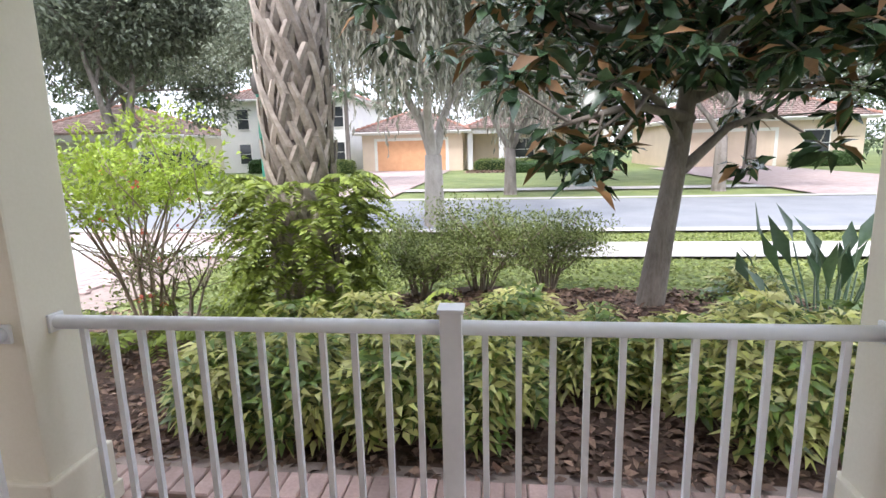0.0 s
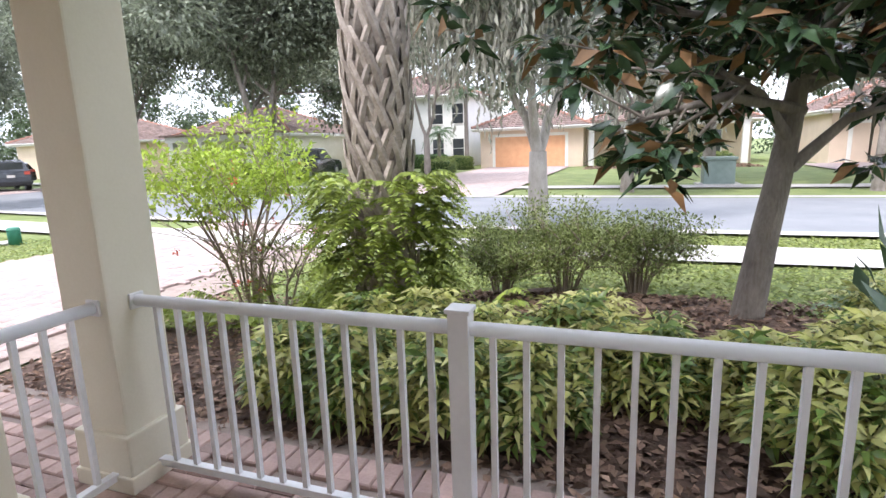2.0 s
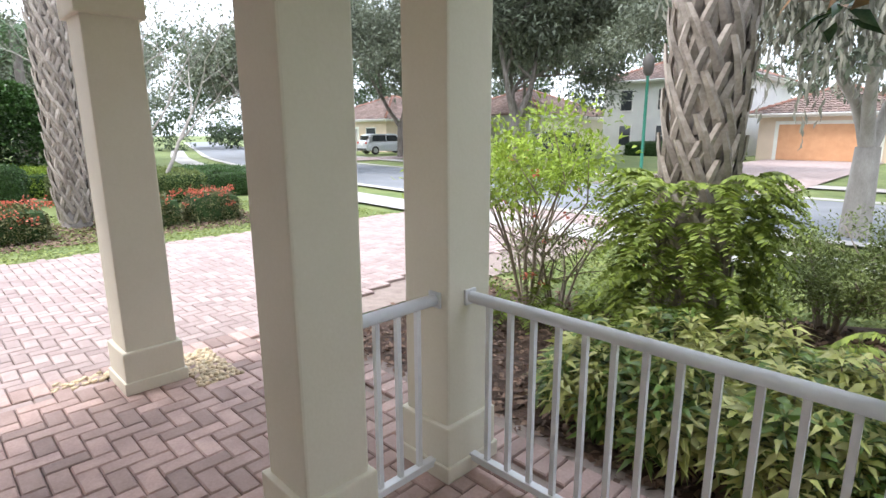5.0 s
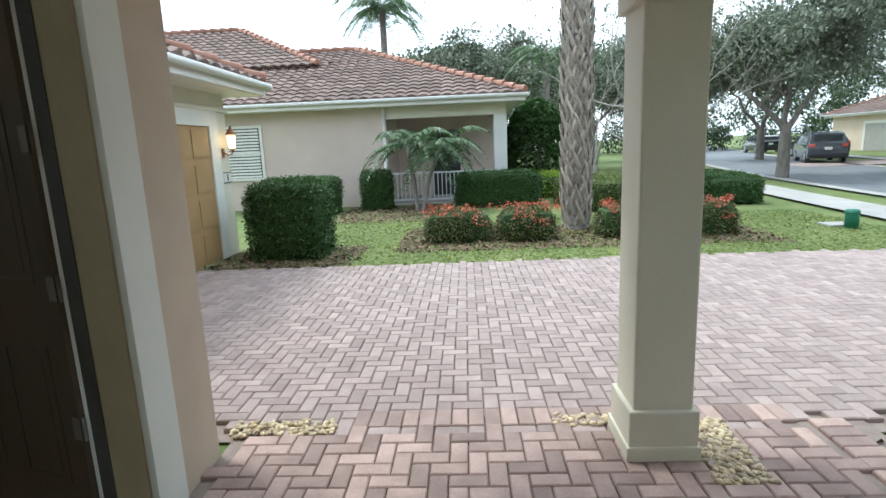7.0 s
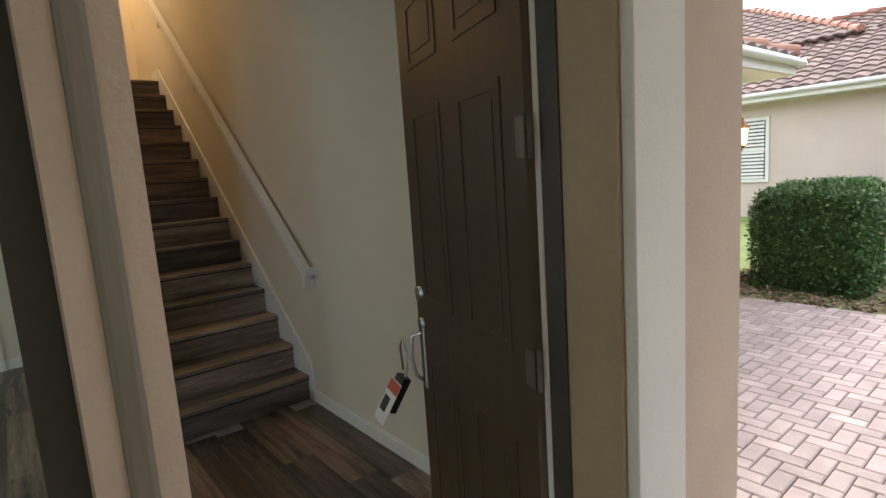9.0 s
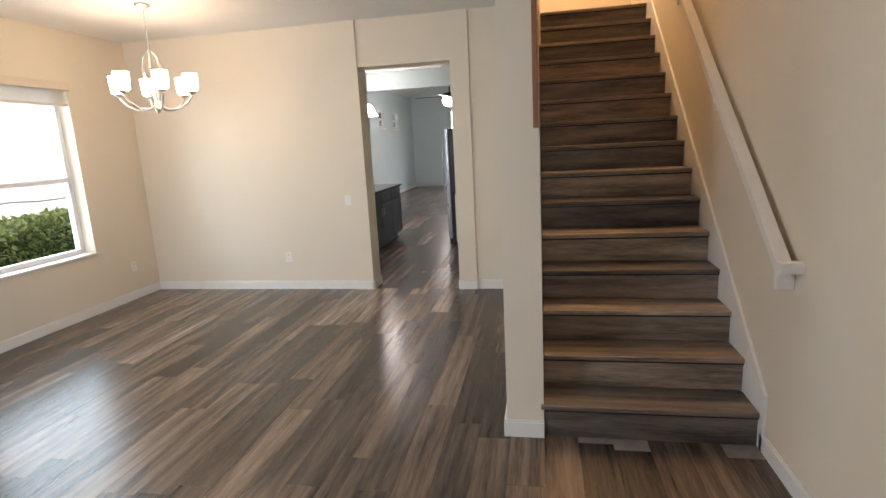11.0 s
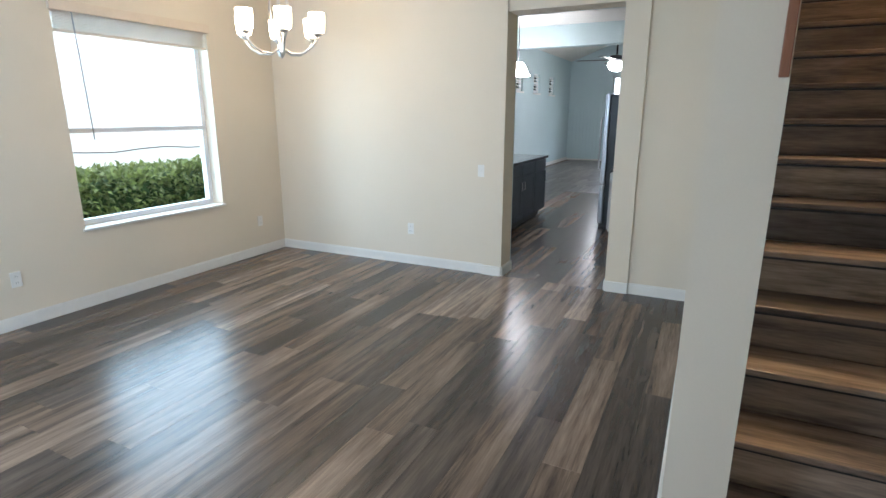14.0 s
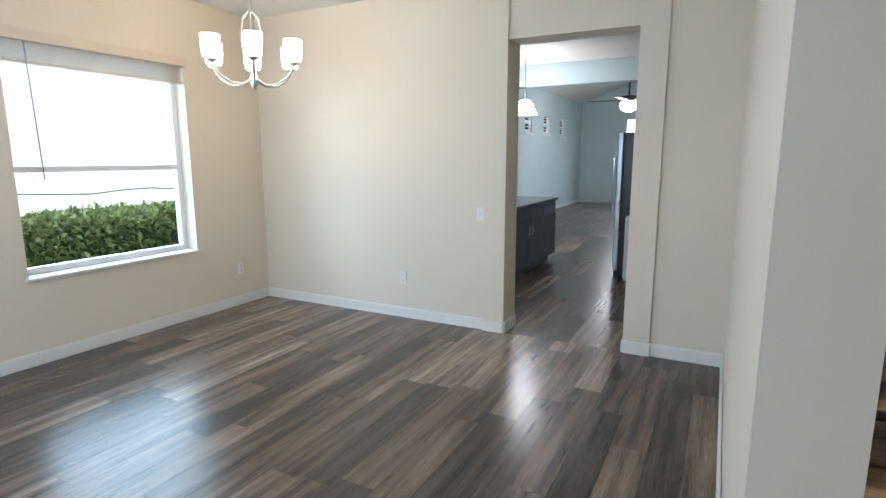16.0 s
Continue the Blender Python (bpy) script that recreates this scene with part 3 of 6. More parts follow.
mat_t = solid("doormat", box(-2.80, -1.97, -0.60, -0.14, -0.02, -0.006, 0.004), surface("coir_mat", (0.16, 0.14, 0.11), (0.27, 0.24, 0.19), 0.95, 30, 120, 0.6), "worn grey-brown coir doormat on the pavers", "doormat")
part("mat_border", bx(bx(box(-2.83, -2.80, -0.63, -0.11, -0.02, -0.002), -1.97, -1.94, -0.63, -0.11, -0.02, -0.002), -2.80, -1.97, -0.14, -0.11, -0.02, -0.002), BLACK, mat_t, "dark rubber border")

# the light on the upstairs landing
lamp = new("landing_light", bpy.data.lights.new("landing_light", 'POINT'))
lamp.data.energy, lamp.data.color, lamp.data.shadow_soft_size = 22, (1.0, 0.74, 0.42), 0.15
lamp.location = (-2.6, -7.0, 5.25)

# front window to the porch
def sash_window(name, axis, face, depth, u0, u1, z0, z1, zm, label, out):
    """A two-light window in a wall; out: +1 when the outside lies towards plus."""
    t = thing(name, label, "window", kind="structure", at=(face, (u0 + u1) / 2, z0) if axis == "y" else ((u0 + u1) / 2, face, z0))
    p0 = face + out * depth
    def bar(bm, a, b, za, zb, d0, d1):
        lo, hi = sorted((p0 + d0, p0 + d1))
        return bx(bm, lo, hi, a, b, za, zb) if axis == "y" else bx(bm, a, b, lo, hi, za, zb)
    bm = bmesh.new()
    f = 0.045
    for a, b, za, zb in ((u0, u0 + f, z0, z1), (u1 - f, u1, z0, z1), (u0 + f, u1 - f, z0, z0 + f), (u0 + f, u1 - f, z1 - f, z1), (u0 + f, u1 - f, zm - 0.022, zm + 0.022)):
        bar(bm, a, b, za, zb, -0.03, 0.03)
    part("window_frame", bm, RAIL_WHITE, t)
    for za, zb in ((z0 + f, zm - 0.022), (zm + 0.022, z1 - f)):
        g = part("pane", bar(bmesh.new(), u0 + f, u1 - f, za, zb, -0.003, 0.003), GLASS, t)
        g.visible_shadow = False
    return t, bar


win, bar = sash_window("window_dining", "y", 2.52, 0.168, -5.81, -4.40, 0.652, 2.38, 1.43, "white single-hung window with a raised blind", 1)
part("window_sill", box(2.495, 2.655, -5.83, -4.38, 0.631, 0.651, 0.004), TRIM_WHITE, win)
sash_window("window_porch", "x", -0.93, 0.12, 0.1, 1.6, 0.7, 2.4, 1.55, "white single-hung window towards the porch", 1)
blind = thing("window_blind", "raised cream slatted blind with a hanging wand", "blind", at=(2.55, -5.1, 2.3))
blind_mat = surface("cream_blind", (0.66, 0.56, 0.45), (0.72, 0.62, 0.50), 0.6, 6, 60, 0.05)
part("head_rail", box(2.485, 2.58, -5.825, -4.385, 2.32, 2.40, 0.004), blind_mat, blind)
for i in range(12):
    part("slat", box(2.52, 2.57, -5.79, -4.42, 2.19 + i * 0.011, 2.1935 + i * 0.011), blind_mat, blind)
part("bottom_rail", box(2.518, 2.572, -5.795, -4.415, 2.168, 2.188, 0.004), blind_mat, blind)
part("wand", pipe(bmesh.new(), [(2.505, -4.55, 2.32), (2.49, -4.57, 1.36)], 0.005, 8), surface("clear_wand", (0.35, 0.34, 0.33), (0.45, 0.44, 0.42), 0.2, 5, 40, 0.02), blind)

# ---- baseboards and pilaster strips ----
def skirting(name, x0, x1, y0, y1, z=0.0):
    bm = box(x0, x1, y0, y1, z, z + 0.085)
    cx, cy = (x0 + x1) / 2, (y0 + y1) / 2
    if x1 - x0 > y1 - y0:
        bx(bm, x0, x1, y0 + 0.003 if cy < -3 else y0, y1 - 0.006, z + 0.085, z + 0.098)
    else:
        bx(bm, x0 + 0.004, x1 - 0.004, y0, y1, z + 0.085, z + 0.098)
    return solid(name, bm, TRIM_WHITE, "white painted baseboard", "baseboard", "structure")


skirting("baseboard_window", 2.505, 2.52, -6.679, -0.952)
skirting("baseboard_back_east", -0.26, 2.505, -6.679, -6.662)
skirting("baseboard_back_west", -1.98, -1.29, -6.679, -6.662)
skirting("baseboard_opening_east", -0.289, -0.26, -6.94, -6.662)
skirting("baseboard_opening_west", -1.29, -1.261, -6.94, -6.662)
skirting("baseboard_post_end", -2.18, -1.965, -3.684, -3.668)
skirting("baseboard_post_side", -1.979, -1.963, -6.66, -3.6685)
skirting("baseboard_stair_wall", -3.269, -3.254, -3.67, -0.953)
for name, xa, xb in (("pilaster_east", -0.275, -0.08), ("pilaster_west", -1.47, -1.275)):
    solid(name, box(xa, xb, -6.679, -6.655, 0.098, H), WALL_PAINT, "shallow cream pilaster beside the opening", "trim", "structure")
solid("pilaster_foot_east", box(-0.274, -0.075, -6.661, -6.64, 0.0, 0.096, 0.003), TRIM_WHITE, "white painted baseboard around the pilaster", "baseboard", "structure")
solid("pilaster_foot_west", box(-1.475, -1.276, -6.661, -6.64, 0.0, 0.096, 0.003), TRIM_WHITE, "white painted baseboard around the pilaster", "baseboard", "structure")


def outlet(name, x, y, z, facing, label, cat):
    t = thing(name, label, cat, at=(x, y, z))
    w, h = 0.036, 0.058
    def pl(bm, a, b, za, zb, d0, d1):
        return bx(bm, x + a, x + b, y + d0, y + d1, z + za, z + zb, 0.0015) if facing == "y" else bx(bm, x - d1, x - d0, y + a, y + b, z + za, z + zb, 0.0015)
    part("plate", pl(bmesh.new(), -w, w, -h, h, 0.0, 0.006), TRIM_WHITE, t)
    if cat == "outlet":
        for s in (-1, 1):
            so = part("socket", pl(bmesh.new(), -0.016, 0.016, s * 0.024 - 0.014, s * 0.024 + 0.014, 0.006, 0.008), TRIM_WHITE, t)
            for q in (-0.006, 0.006):
                part("slot", pl(bmesh.new(), q - 0.0012, q + 0.0012, s * 0.024 - 0.006, s * 0.024 + 0.006, 0.008, 0.0086), BLACK, so)
    else:
        part("toggle", pl(bmesh.new(), -0.006, 0.006, -0.012, 0.012, 0.006, 0.014), TRIM_WHITE, t)
    return t


outlet("outlet", 0.755, -6.6795, 0.385, "y", "white wall outlet low on the cream wall", "outlet")
outlet("outlet", 2.5195, -6.3, 0.38, "x", "white wall outlet low beside the room corner", "outlet")
outlet("outlet", 2.5195, -3.85, 0.37, "x", "white wall outlet low under the window side", "outlet")
outlet("light_switch", -0.04, -6.6795, 1.03, "y", "white light switch beside the opening", "switch")

# ---- staircase ----
RISE, RUN, SY = 0.192, 0.236, -3.67
stairs = thing("staircase", "closed staircase clad in dark grey-brown wood planks", "staircase", kind="structure", at=(-2.7, SY, 0))
for k in range(1, 16):
    y = SY - (k - 1) * RUN
    z = k * RISE
    part("riser", box(-3.253, -2.183, y - 0.045, y - 0.025, z - RISE, z - 0.03), TREAD, stairs)
    back = y - RUN - 0.02 if k < 15 else -8.05
    wide = -2.165 if k == 1 else -2.183
    part("tread", box(-3.253, wide, back, y, z - 0.028, z, 0.007), TREAD, stairs)
    # black strip paints in the shade below each nosing
    part("nosing_shade_strip", box(-3.253, -2.183, y - 0.026, y - 0.012, z - 0.04, z - 0.03), BLACK, stairs)
sk = bmesh.new()
sl = RISE / RUN
ya, yb = SY + 0.03, SY - 14 * RUN
pts = [(ya, 0.0), (ya, 0.30), (yb, 0.30 + (ya - yb) * sl), (yb - 0.3, 0.30 + (ya - yb) * sl), (yb - 0.3, 2.4), (SY - 0.3, 0.0)]
va = [sk.verts.new((-3.269, y, z)) for y, z in pts]
vb = [sk.verts.new((-3.254, y, z)) for y, z in pts]
sk.faces.new(va)
sk.faces.new(vb[::-1])
for i in range(len(pts)):
    j = (i + 1) % len(pts)
    sk.faces.new((va[i], va[j], vb[j], vb[i]))
bmesh.ops.recalc_face_normals(sk, faces=sk.faces)
part("stringer_board", sk, TRIM_WHITE, stairs, "white painted stair stringer")
hand = thing("handrail", "white painted wall handrail on brackets beside the stairs", "handrail", at=(-3.21, -3.45, 1.0))
bm = bmesh.new()
y0, z0 = -3.42, 0.99
y1 = -7.05
z1 = z0 + (y0 - y1) * sl
for a0, a1, h0, h1 in ((-3.235, -3.175, 0.0, 0.045), (-3.225, -3.185, -0.035, 0.0)):
    v = [bm.verts.new(p) for p in ((a0, y0, z0 + h0), (a1, y0, z0 + h0), (a1, y0, z0 + h1), (a0, y0, z0 + h1), (a0, y1, z1 + h0), (a1, y1, z1 + h0), (a1, y1, z1 + h1), (a0, y1, z1 + h1))]
    for q in ((0, 1, 2, 3), (7, 6, 5, 4), (0, 4, 5, 1), (1, 5, 6, 2), (2, 6, 7, 3), (3, 7, 4, 0)):
        bm.faces.new([v[i] for i in q])
bmesh.ops.recalc_face_normals(bm, faces=bm.faces)
part("rail", bm, TRIM_WHITE, hand)
part("rail_end", box(-3.269, -3.175, y0, y0 + 0.045, z0 + 0.0, z0 + 0.05, 0.004), TRIM_WHITE, hand)
for i in range(4):
    yy = y0 - 0.05 - i * 1.0
    part("rail_bracket", box(-3.269, -3.195, yy - 0.015, yy + 0.015, z0 + (y0 - yy) * sl - 0.13, z0 + (y0 - yy) * sl - 0.03, 0.004), TRIM_WHITE, hand)
wood_red = surface("reddish_wood", (0.20, 0.075, 0.035), (0.30, 0.12, 0.06), 0.4, 4, 40, 0.1, stretch=(5, 5, 0.6))
solid("gate_strip", box(-2.176, -2.150, -3.684, -3.668, 1.66, 2.62, 0.004), wood_red, "reddish-brown wooden strip fixed on the stair wall", "strip")

# ---- chandelier ----
def chandelier(cx, cy, ztop):
    t = thing("chandelier", "brushed nickel chandelier with six lit frosted glass cups", "chandelier", at=(cx, cy, ztop))
    part("canopy", turned(bmesh.new(), [(0.065, 0), (0.06, -0.02), (0.02, -0.035), (0.008, -0.045)], (cx, cy, ztop)), METAL, t)
    bm = bmesh.new()
    for i in range(5):
        z = ztop - 0.045 - i * 0.024
        pipe(bm, [(cx + 0.008 * math.cos(a), cy + (0.008 * math.sin(a) if i % 2 else 0), z - 0.012 + (0.0 if i % 2 else 0.008 * math.sin(a))) for a in [k * math.pi / 4 for k in range(9)]], 0.002, 5)
    pipe(bm, [(cx, cy, ztop - 0.04), (cx, cy, ztop - 0.17)], 0.003, 6)
    part("chain", bm, METAL, t)
    zb = 2.02
    part("stem", turned(bmesh.new(), [(0.006, zb + 0.72), (0.012, zb + 0.6), (0.009, zb + 0.4), (0.018, zb + 0.1), (0.03, zb + 0.06), (0.035, zb + 0.03), (0.018, zb + 0.0), (0.006, zb - 0.02)], (cx, cy, 0)), METAL, t)
    for i in range(6):
        a = 2 * math.pi * i / 6 + 0.3
        c, s = math.cos(a), math.sin(a)
        arm = part("arm", pipe(bmesh.new(), [(cx + c * r, cy + s * r, zb + h) for r, h in ((0.02, 0.05), (0.09, 0.01), (0.18, 0.015), (0.26, 0.06), (0.30, 0.11), (0.31, 0.145))], 0.009, 8), METAL, t)
        part("upper_arm", pipe(bmesh.new(), [(cx + c * r, cy + s * r, zb + h) for r, h in ((0.01, 0.52), (0.06, 0.47), (0.085, 0.36), (0.06, 0.2), (0.025, 0.09))], 0.006, 6), METAL, t)
        part("cup_holder", turned(bmesh.new(), [(0.015, 0.135), (0.035, 0.145), (0.042, 0.158)], (cx + c * 0.31, cy + s * 0.31, zb)), METAL, t)
        part("glass_shade", turned(bmesh.new(), [(0.04, 0.159), (0.056, 0.17), (0.062, 0.23), (0.064, 0.31), (0.059, 0.308), (0.054, 0.18)], (cx + c * 0.31, cy + s * 0.31, zb)), BULB, t, "lit frosted glass cup")
    lamp = new("chandelier_light", bpy.data.lights.new("chandelier_light", 'POINT'))
    lamp.data.energy, lamp.data.color, lamp.data.shadow_soft_size = 0.8, (1.0, 0.74, 0.46), 0.3
    lamp.location = (cx, cy, zb + 0.45)


chandelier(1.18, -5.37, H)

# ---- kitchen and living room beyond the opening ----
FARX, FARY = 2.55, -21.05
HIGH = (-15.5, -17.05, -18.65)
wall_y("wall_kitchen_east", FARX, FARX + 0.15, -22.25, -6.944, 0, 3.4,
       [(yc - 0.29, yc + 0.29, 2.15, 2.66) for yc in HIGH], FAR_PAINT, "pale painted long wall with small high windows")
wall_x("wall_living_end", FARY - 0.15, FARY, -3.2, FARX, 0, 5.2, [(0.05, 1.12, 0.2, 2.78)], FAR_PAINT, "pale painted end wall of the living room")
wall_x("wall_header", -10.9, -10.7, -1.98, FARX, 2.60, 5.2, [], FAR_PAINT, "pale dropped header between kitchen and living room")
wall_y("wall_kitchen_west", -3.2, -3.0, FARY, -9.45, 0, 5.2, [], FAR_PAINT, "pale painted wall of the living room")
wall_x("wall_pantry", -9.65, -9.45, -3.0, -1.98, 0, 5.2, [], FAR_PAINT, "pale painted wall beside the kitchen")
solid("ceiling_kitchen", box(-1.98, FARX, -10.7, -6.944, H, H + 0.02), CEIL_PAINT, "white kitchen ceiling", "ceiling", "structure")
vault = bmesh.new()
for xa, za, xb, zb in ((-3.2, 3.3, 0.2, 4.2), (0.2, 4.2, FARX, 3.3)):
    v = [vault.verts.new(p) for p in ((xa, -10.9, za), (xb, -10.9, zb), (xb, FARY, zb), (xa, FARY, za), (xa, -10.9, za + 0.1), (xb, -10.9, zb + 0.1), (xb, FARY, zb + 0.1), (xa, FARY, za + 0.1))]
    for q in ((0, 3, 2, 1), (4, 5, 6, 7), (0, 1, 5, 4), (1, 2, 6, 5), (2, 3, 7, 6), (3, 0, 4, 7)):
        vault.faces.new([v[i] for i in q])
solid("ceiling_living", vault, CEIL_PAINT, "white vaulted living room ceiling", "ceiling", "structure")
skirting("baseboard_living", -3.0, FARX, FARY, FARY + 0.016)
skirting("baseboard_kitchen_east", FARX - 0.016, FARX, FARY + 0.02, -6.95)
for yc in HIGH:
    w, _ = sash_window("window_high", "y", FARX, 0.08, yc - 0.29, yc + 0.29, 2.15, 2.66, 2.405, "small high window with white shutters", 1)
    part("window_sill", box(FARX - 0.03, FARX, yc - 0.33, yc + 0.33, 2.10, 2.145), TRIM_WHITE, w)
    for k in range(6):
        part("louvre", box(FARX + 0.02, FARX + 0.05, yc - 0.26, yc + 0.26, 2.19 + k * 0.075, 2.21 + k * 0.075), TRIM_WHITE, w)
sash_window("window_living", "x", FARY, 0.08, 0.05, 1.12, 0.2, 2.78, 1.5, "tall living room window towards greenery", -1)
blinds = thing("vertical_blinds", "closed white vertical blinds over a wide opening", "blinds", at=(1.9, FARY + 0.04, 0.1))
for i in range(12):
    x = 1.18 + i * 0.12
    part("vane", tilted(box(x, x + 0.118, FARY + 0.03, FARY + 0.045, 0.05, 2.7), (x, FARY, 0.1), 0), FAR_PAINT, blinds)
part("head_rail", box(1.16, 2.64, FARY + 0.01, FARY + 0.09, 2.7, 2.78), FAR_PAINT, blinds)

island = thing("kitchen_island", "slate blue kitchen island with panelled doors and dark stone top", "kitchen island", at=(0.8, -9.0, 0))
IX, IY0, IY1 = 0.31, -10.2, -7.84
part("carcass", box(IX, 1.3, IY0, IY1, 0.1, 0.90), CABINET, island)
part("toe_kick", box(IX + 0.06, 1.25, IY0 + 0.05, IY1 - 0.05, 0.0, 0.1), BLACK, island)
part("worktop", box(IX - 0.04, 1.36, IY0 - 0.04, IY1 + 0.04, 0.90, 0.935, 0.006), COUNTER, island)
for i in range(4):
    a, b = IY0 + 0.02 + i * 0.59, IY0 + 0.02 + i * 0.59 + 0.57
    dr = part("drawer_front", box(IX - 0.02, IX - 0.001, a, b, 0.735, 0.885, 0.003), CABINET, island)
    d = part("door", box(IX - 0.02, IX - 0.001, a, b, 0.12, 0.715, 0.003), CABINET, island)
    bm = box(IX - 0.026, IX - 0.0205, a, b, 0.12, 0.18)
    for q in ((a, b, 0.655, 0.715), (a, a + 0.06, 0.18, 0.655), (b - 0.06, b, 0.18, 0.655)):
        bx(bm, IX - 0.026, IX - 0.0205, *q)
    part("door_frame", bm, CABINET, d)
    hy = b - 0.05 if i % 2 else a + 0.05
    part("handle", pipe(bmesh.new(), [(IX - 0.027, hy, 0.53), (IX - 0.045, hy, 0.535), (IX - 0.045, hy, 0.635), (IX - 0.027, hy, 0.64)], 0.005, 6), METAL, d)
fridge = thing("fridge", "tall refrigerator with black sides and stainless steel door", "fridge", at=(-1.1, -9.9, 0))
part("cabinet", box(-1.45, -0.74, -10.32, -9.50, 0.03, 1.82, 0.01), BLACK, fridge)
part("door", box(-0.735, -0.67, -10.31, -9.51, 0.62, 1.83, 0.012), STEEL, fridge)
part("freezer_drawer", box(-0.735, -0.67, -10.31, -9.51, 0.06, 0.60, 0.012), STEEL, fridge)
part("handle", pipe(bmesh.new(), [(-0.67, -9.6, 0.8), (-0.625, -9.6, 0.82), (-0.625, -9.6, 1.5), (-0.67, -9.6, 1.52)], 0.012, 8), STEEL, fridge)
part("foot", box(-0.82, -0.69, -9.6, -9.52, 0.0, 0.05), BLACK, fridge)
base = thing("base_cabinet", "white base cabinet with a thin black worktop beside the fridge", "cabinet", at=(-1.4, -9.1, 0))
part("carcass", box(-1.9, -0.93, -9.46, -8.80, 0.1, 0.86), TRIM_WHITE, base)
part("toe_kick", box(-1.9, -0.98, -9.46, -8.84, 0.0, 0.1), TRIM_WHITE, base)
part("worktop", box(-1.92, -0.90, -9.47, -8.77, 0.86, 0.89, 0.005), BLACK, base)
part("door", box(-0.929, -0.912, -9.44, -8.83, 0.12, 0.84, 0.003), TRIM_WHITE, base)

def pendant(x, y, z):
    t = thing("pendant_lamp", "white opal glass bell pendant over the island", "pendant lamp", at=(x, y, H))
    part("rod", pipe(bmesh.new(), [(x, y, H), (x, y, z + 0.2)], 0.006, 8), BLACK, t)
    part("shade", turned(bmesh.new(), [(0.03, 0.2), (0.07, 0.19), (0.12, 0.12), (0.15, 0.04), (0.18, 0.0), (0.172, 0.004), (0.14, 0.05), (0.06, 0.17)], (x, y, z), 20), BULB_COOL, t)


pendant(0.71, -9.92, 2.12)
fan = thing("ceiling_fan", "dark ceiling fan with a lit glass bowl, at rest", "ceiling fan", at=(0.26, -16.0, 2.9))
fx, fy, fz = 0.26, -16.0, 2.74
part("down_rod", pipe(bmesh.new(), [(fx, fy, 4.25), (fx, fy, fz + 0.2)], 0.02, 8), BLACK, fan)
part("motor", turned(bmesh.new(), [(0.06, 0.22), (0.18, 0.2), (0.2, 0.1), (0.12, 0.05)], (fx, fy, fz)), BLACK, fan)
part("bowl", turned(bmesh.new(), [(0.2, 0.05), (0.21, -0.02), (0.15, -0.12), (0.05, -0.16)], (fx, fy, fz)), BULB_COOL, fan, "lit white glass bowl")
for i in range(5):
    bm = box(0.2, 0.95, -0.07, 0.07, 0.1, 0.112, 0.004)
    bmesh.ops.transform(bm, matrix=Matrix.Translation((fx, fy, fz)) @ Matrix.Rotation(2 * math.pi * i / 5 + 0.1, 4, 'Z'), verts=bm.verts)
    part("blade", bm, BLACK, fan)
for x, y, z, e in ((0.71, -9.92, 2.02, 2.8), (fx, fy, fz - 0.25, 13)):
    lamp = new("lamp_light", bpy.data.lights.new("lamp_light", 'POINT'))
    lamp.data.energy, lamp.data.color, lamp.data.shadow_soft_size = e, (1.0, 0.95, 0.9), 0.3
    lamp.location = (x, y, z)
# ---- planting builders ----
PALM_BOOT = surface("grey_palm_boot", (0.20, 0.165, 0.135), (0.42, 0.37, 0.32), 0.85, 6, 50, 0.4, island=0.3)
BARK = surface("grey_brown_bark", (0.13, 0.11, 0.095), (0.27, 0.24, 0.21), 0.9, 8, 60, 0.9, stretch=(1, 1, 0.35), dist=0.02)
BARK_PALE = surface("pale_grey_bark", (0.26, 0.235, 0.205), (0.40, 0.37, 0.33), 0.9, 8, 60, 0.7, stretch=(1, 1, 0.35), dist=0.02)
MAGNOLIA = leafy("magnolia_leaf", (0.02, 0.042, 0.022), (0.05, 0.09, 0.042), 0.25, 0.06, 0.4)
MAGNOLIA_BROWN = leafy("magnolia_leaf_underside", (0.13, 0.065, 0.022), (0.22, 0.12, 0.045), 0.6, 0.1, 0.35)
OAK_LEAF = leafy("oak_leaf", (0.11, 0.13, 0.09), (0.22, 0.245, 0.17), 0.5, 0.3, 0.45)
FAR_LEAF = leafy("far_foliage", (0.045, 0.075, 0.035), (0.11, 0.15, 0.075), 0.6, 0.2, 0.45)
MOSS = leafy("hanging_moss", (0.20, 0.195, 0.155), (0.31, 0.30, 0.24), 0.9, 0.2, 0.3)
FERN = leafy("fern_green", (0.13, 0.19, 0.03), (0.31, 0.38, 0.07), 0.5, 0.3, 0.4)
LIME = leafy("lime_shrub_leaf", (0.19, 0.29, 0.03), (0.40, 0.50, 0.07), 0.5, 0.4, 0.4)
OLIVE = leafy("olive_shrub_leaf", (0.125, 0.165, 0.045), (0.26, 0.305, 0.10), 0.5, 0.3, 0.4)
VARIEGATED = leafy("cream_variegated_leaf", (0.42, 0.45, 0.11), (0.62, 0.60, 0.27), 0.4, 0.3, 0.3)
SCHEFF = leafy("glossy_hedge_leaf", (0.075, 0.14, 0.03), (0.19, 0.27, 0.06), 0.35, 0.2, 0.4)
HEDGE = leafy("hedge_leaf", (0.035, 0.085, 0.02), (0.09, 0.17, 0.045), 0.4, 0.2, 0.5)
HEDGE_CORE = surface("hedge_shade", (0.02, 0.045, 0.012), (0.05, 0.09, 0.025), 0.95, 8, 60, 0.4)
IXORA = leafy("ixora_leaf", (0.09, 0.10, 0.035), (0.20, 0.20, 0.075), 0.5, 0.2, 0.5)
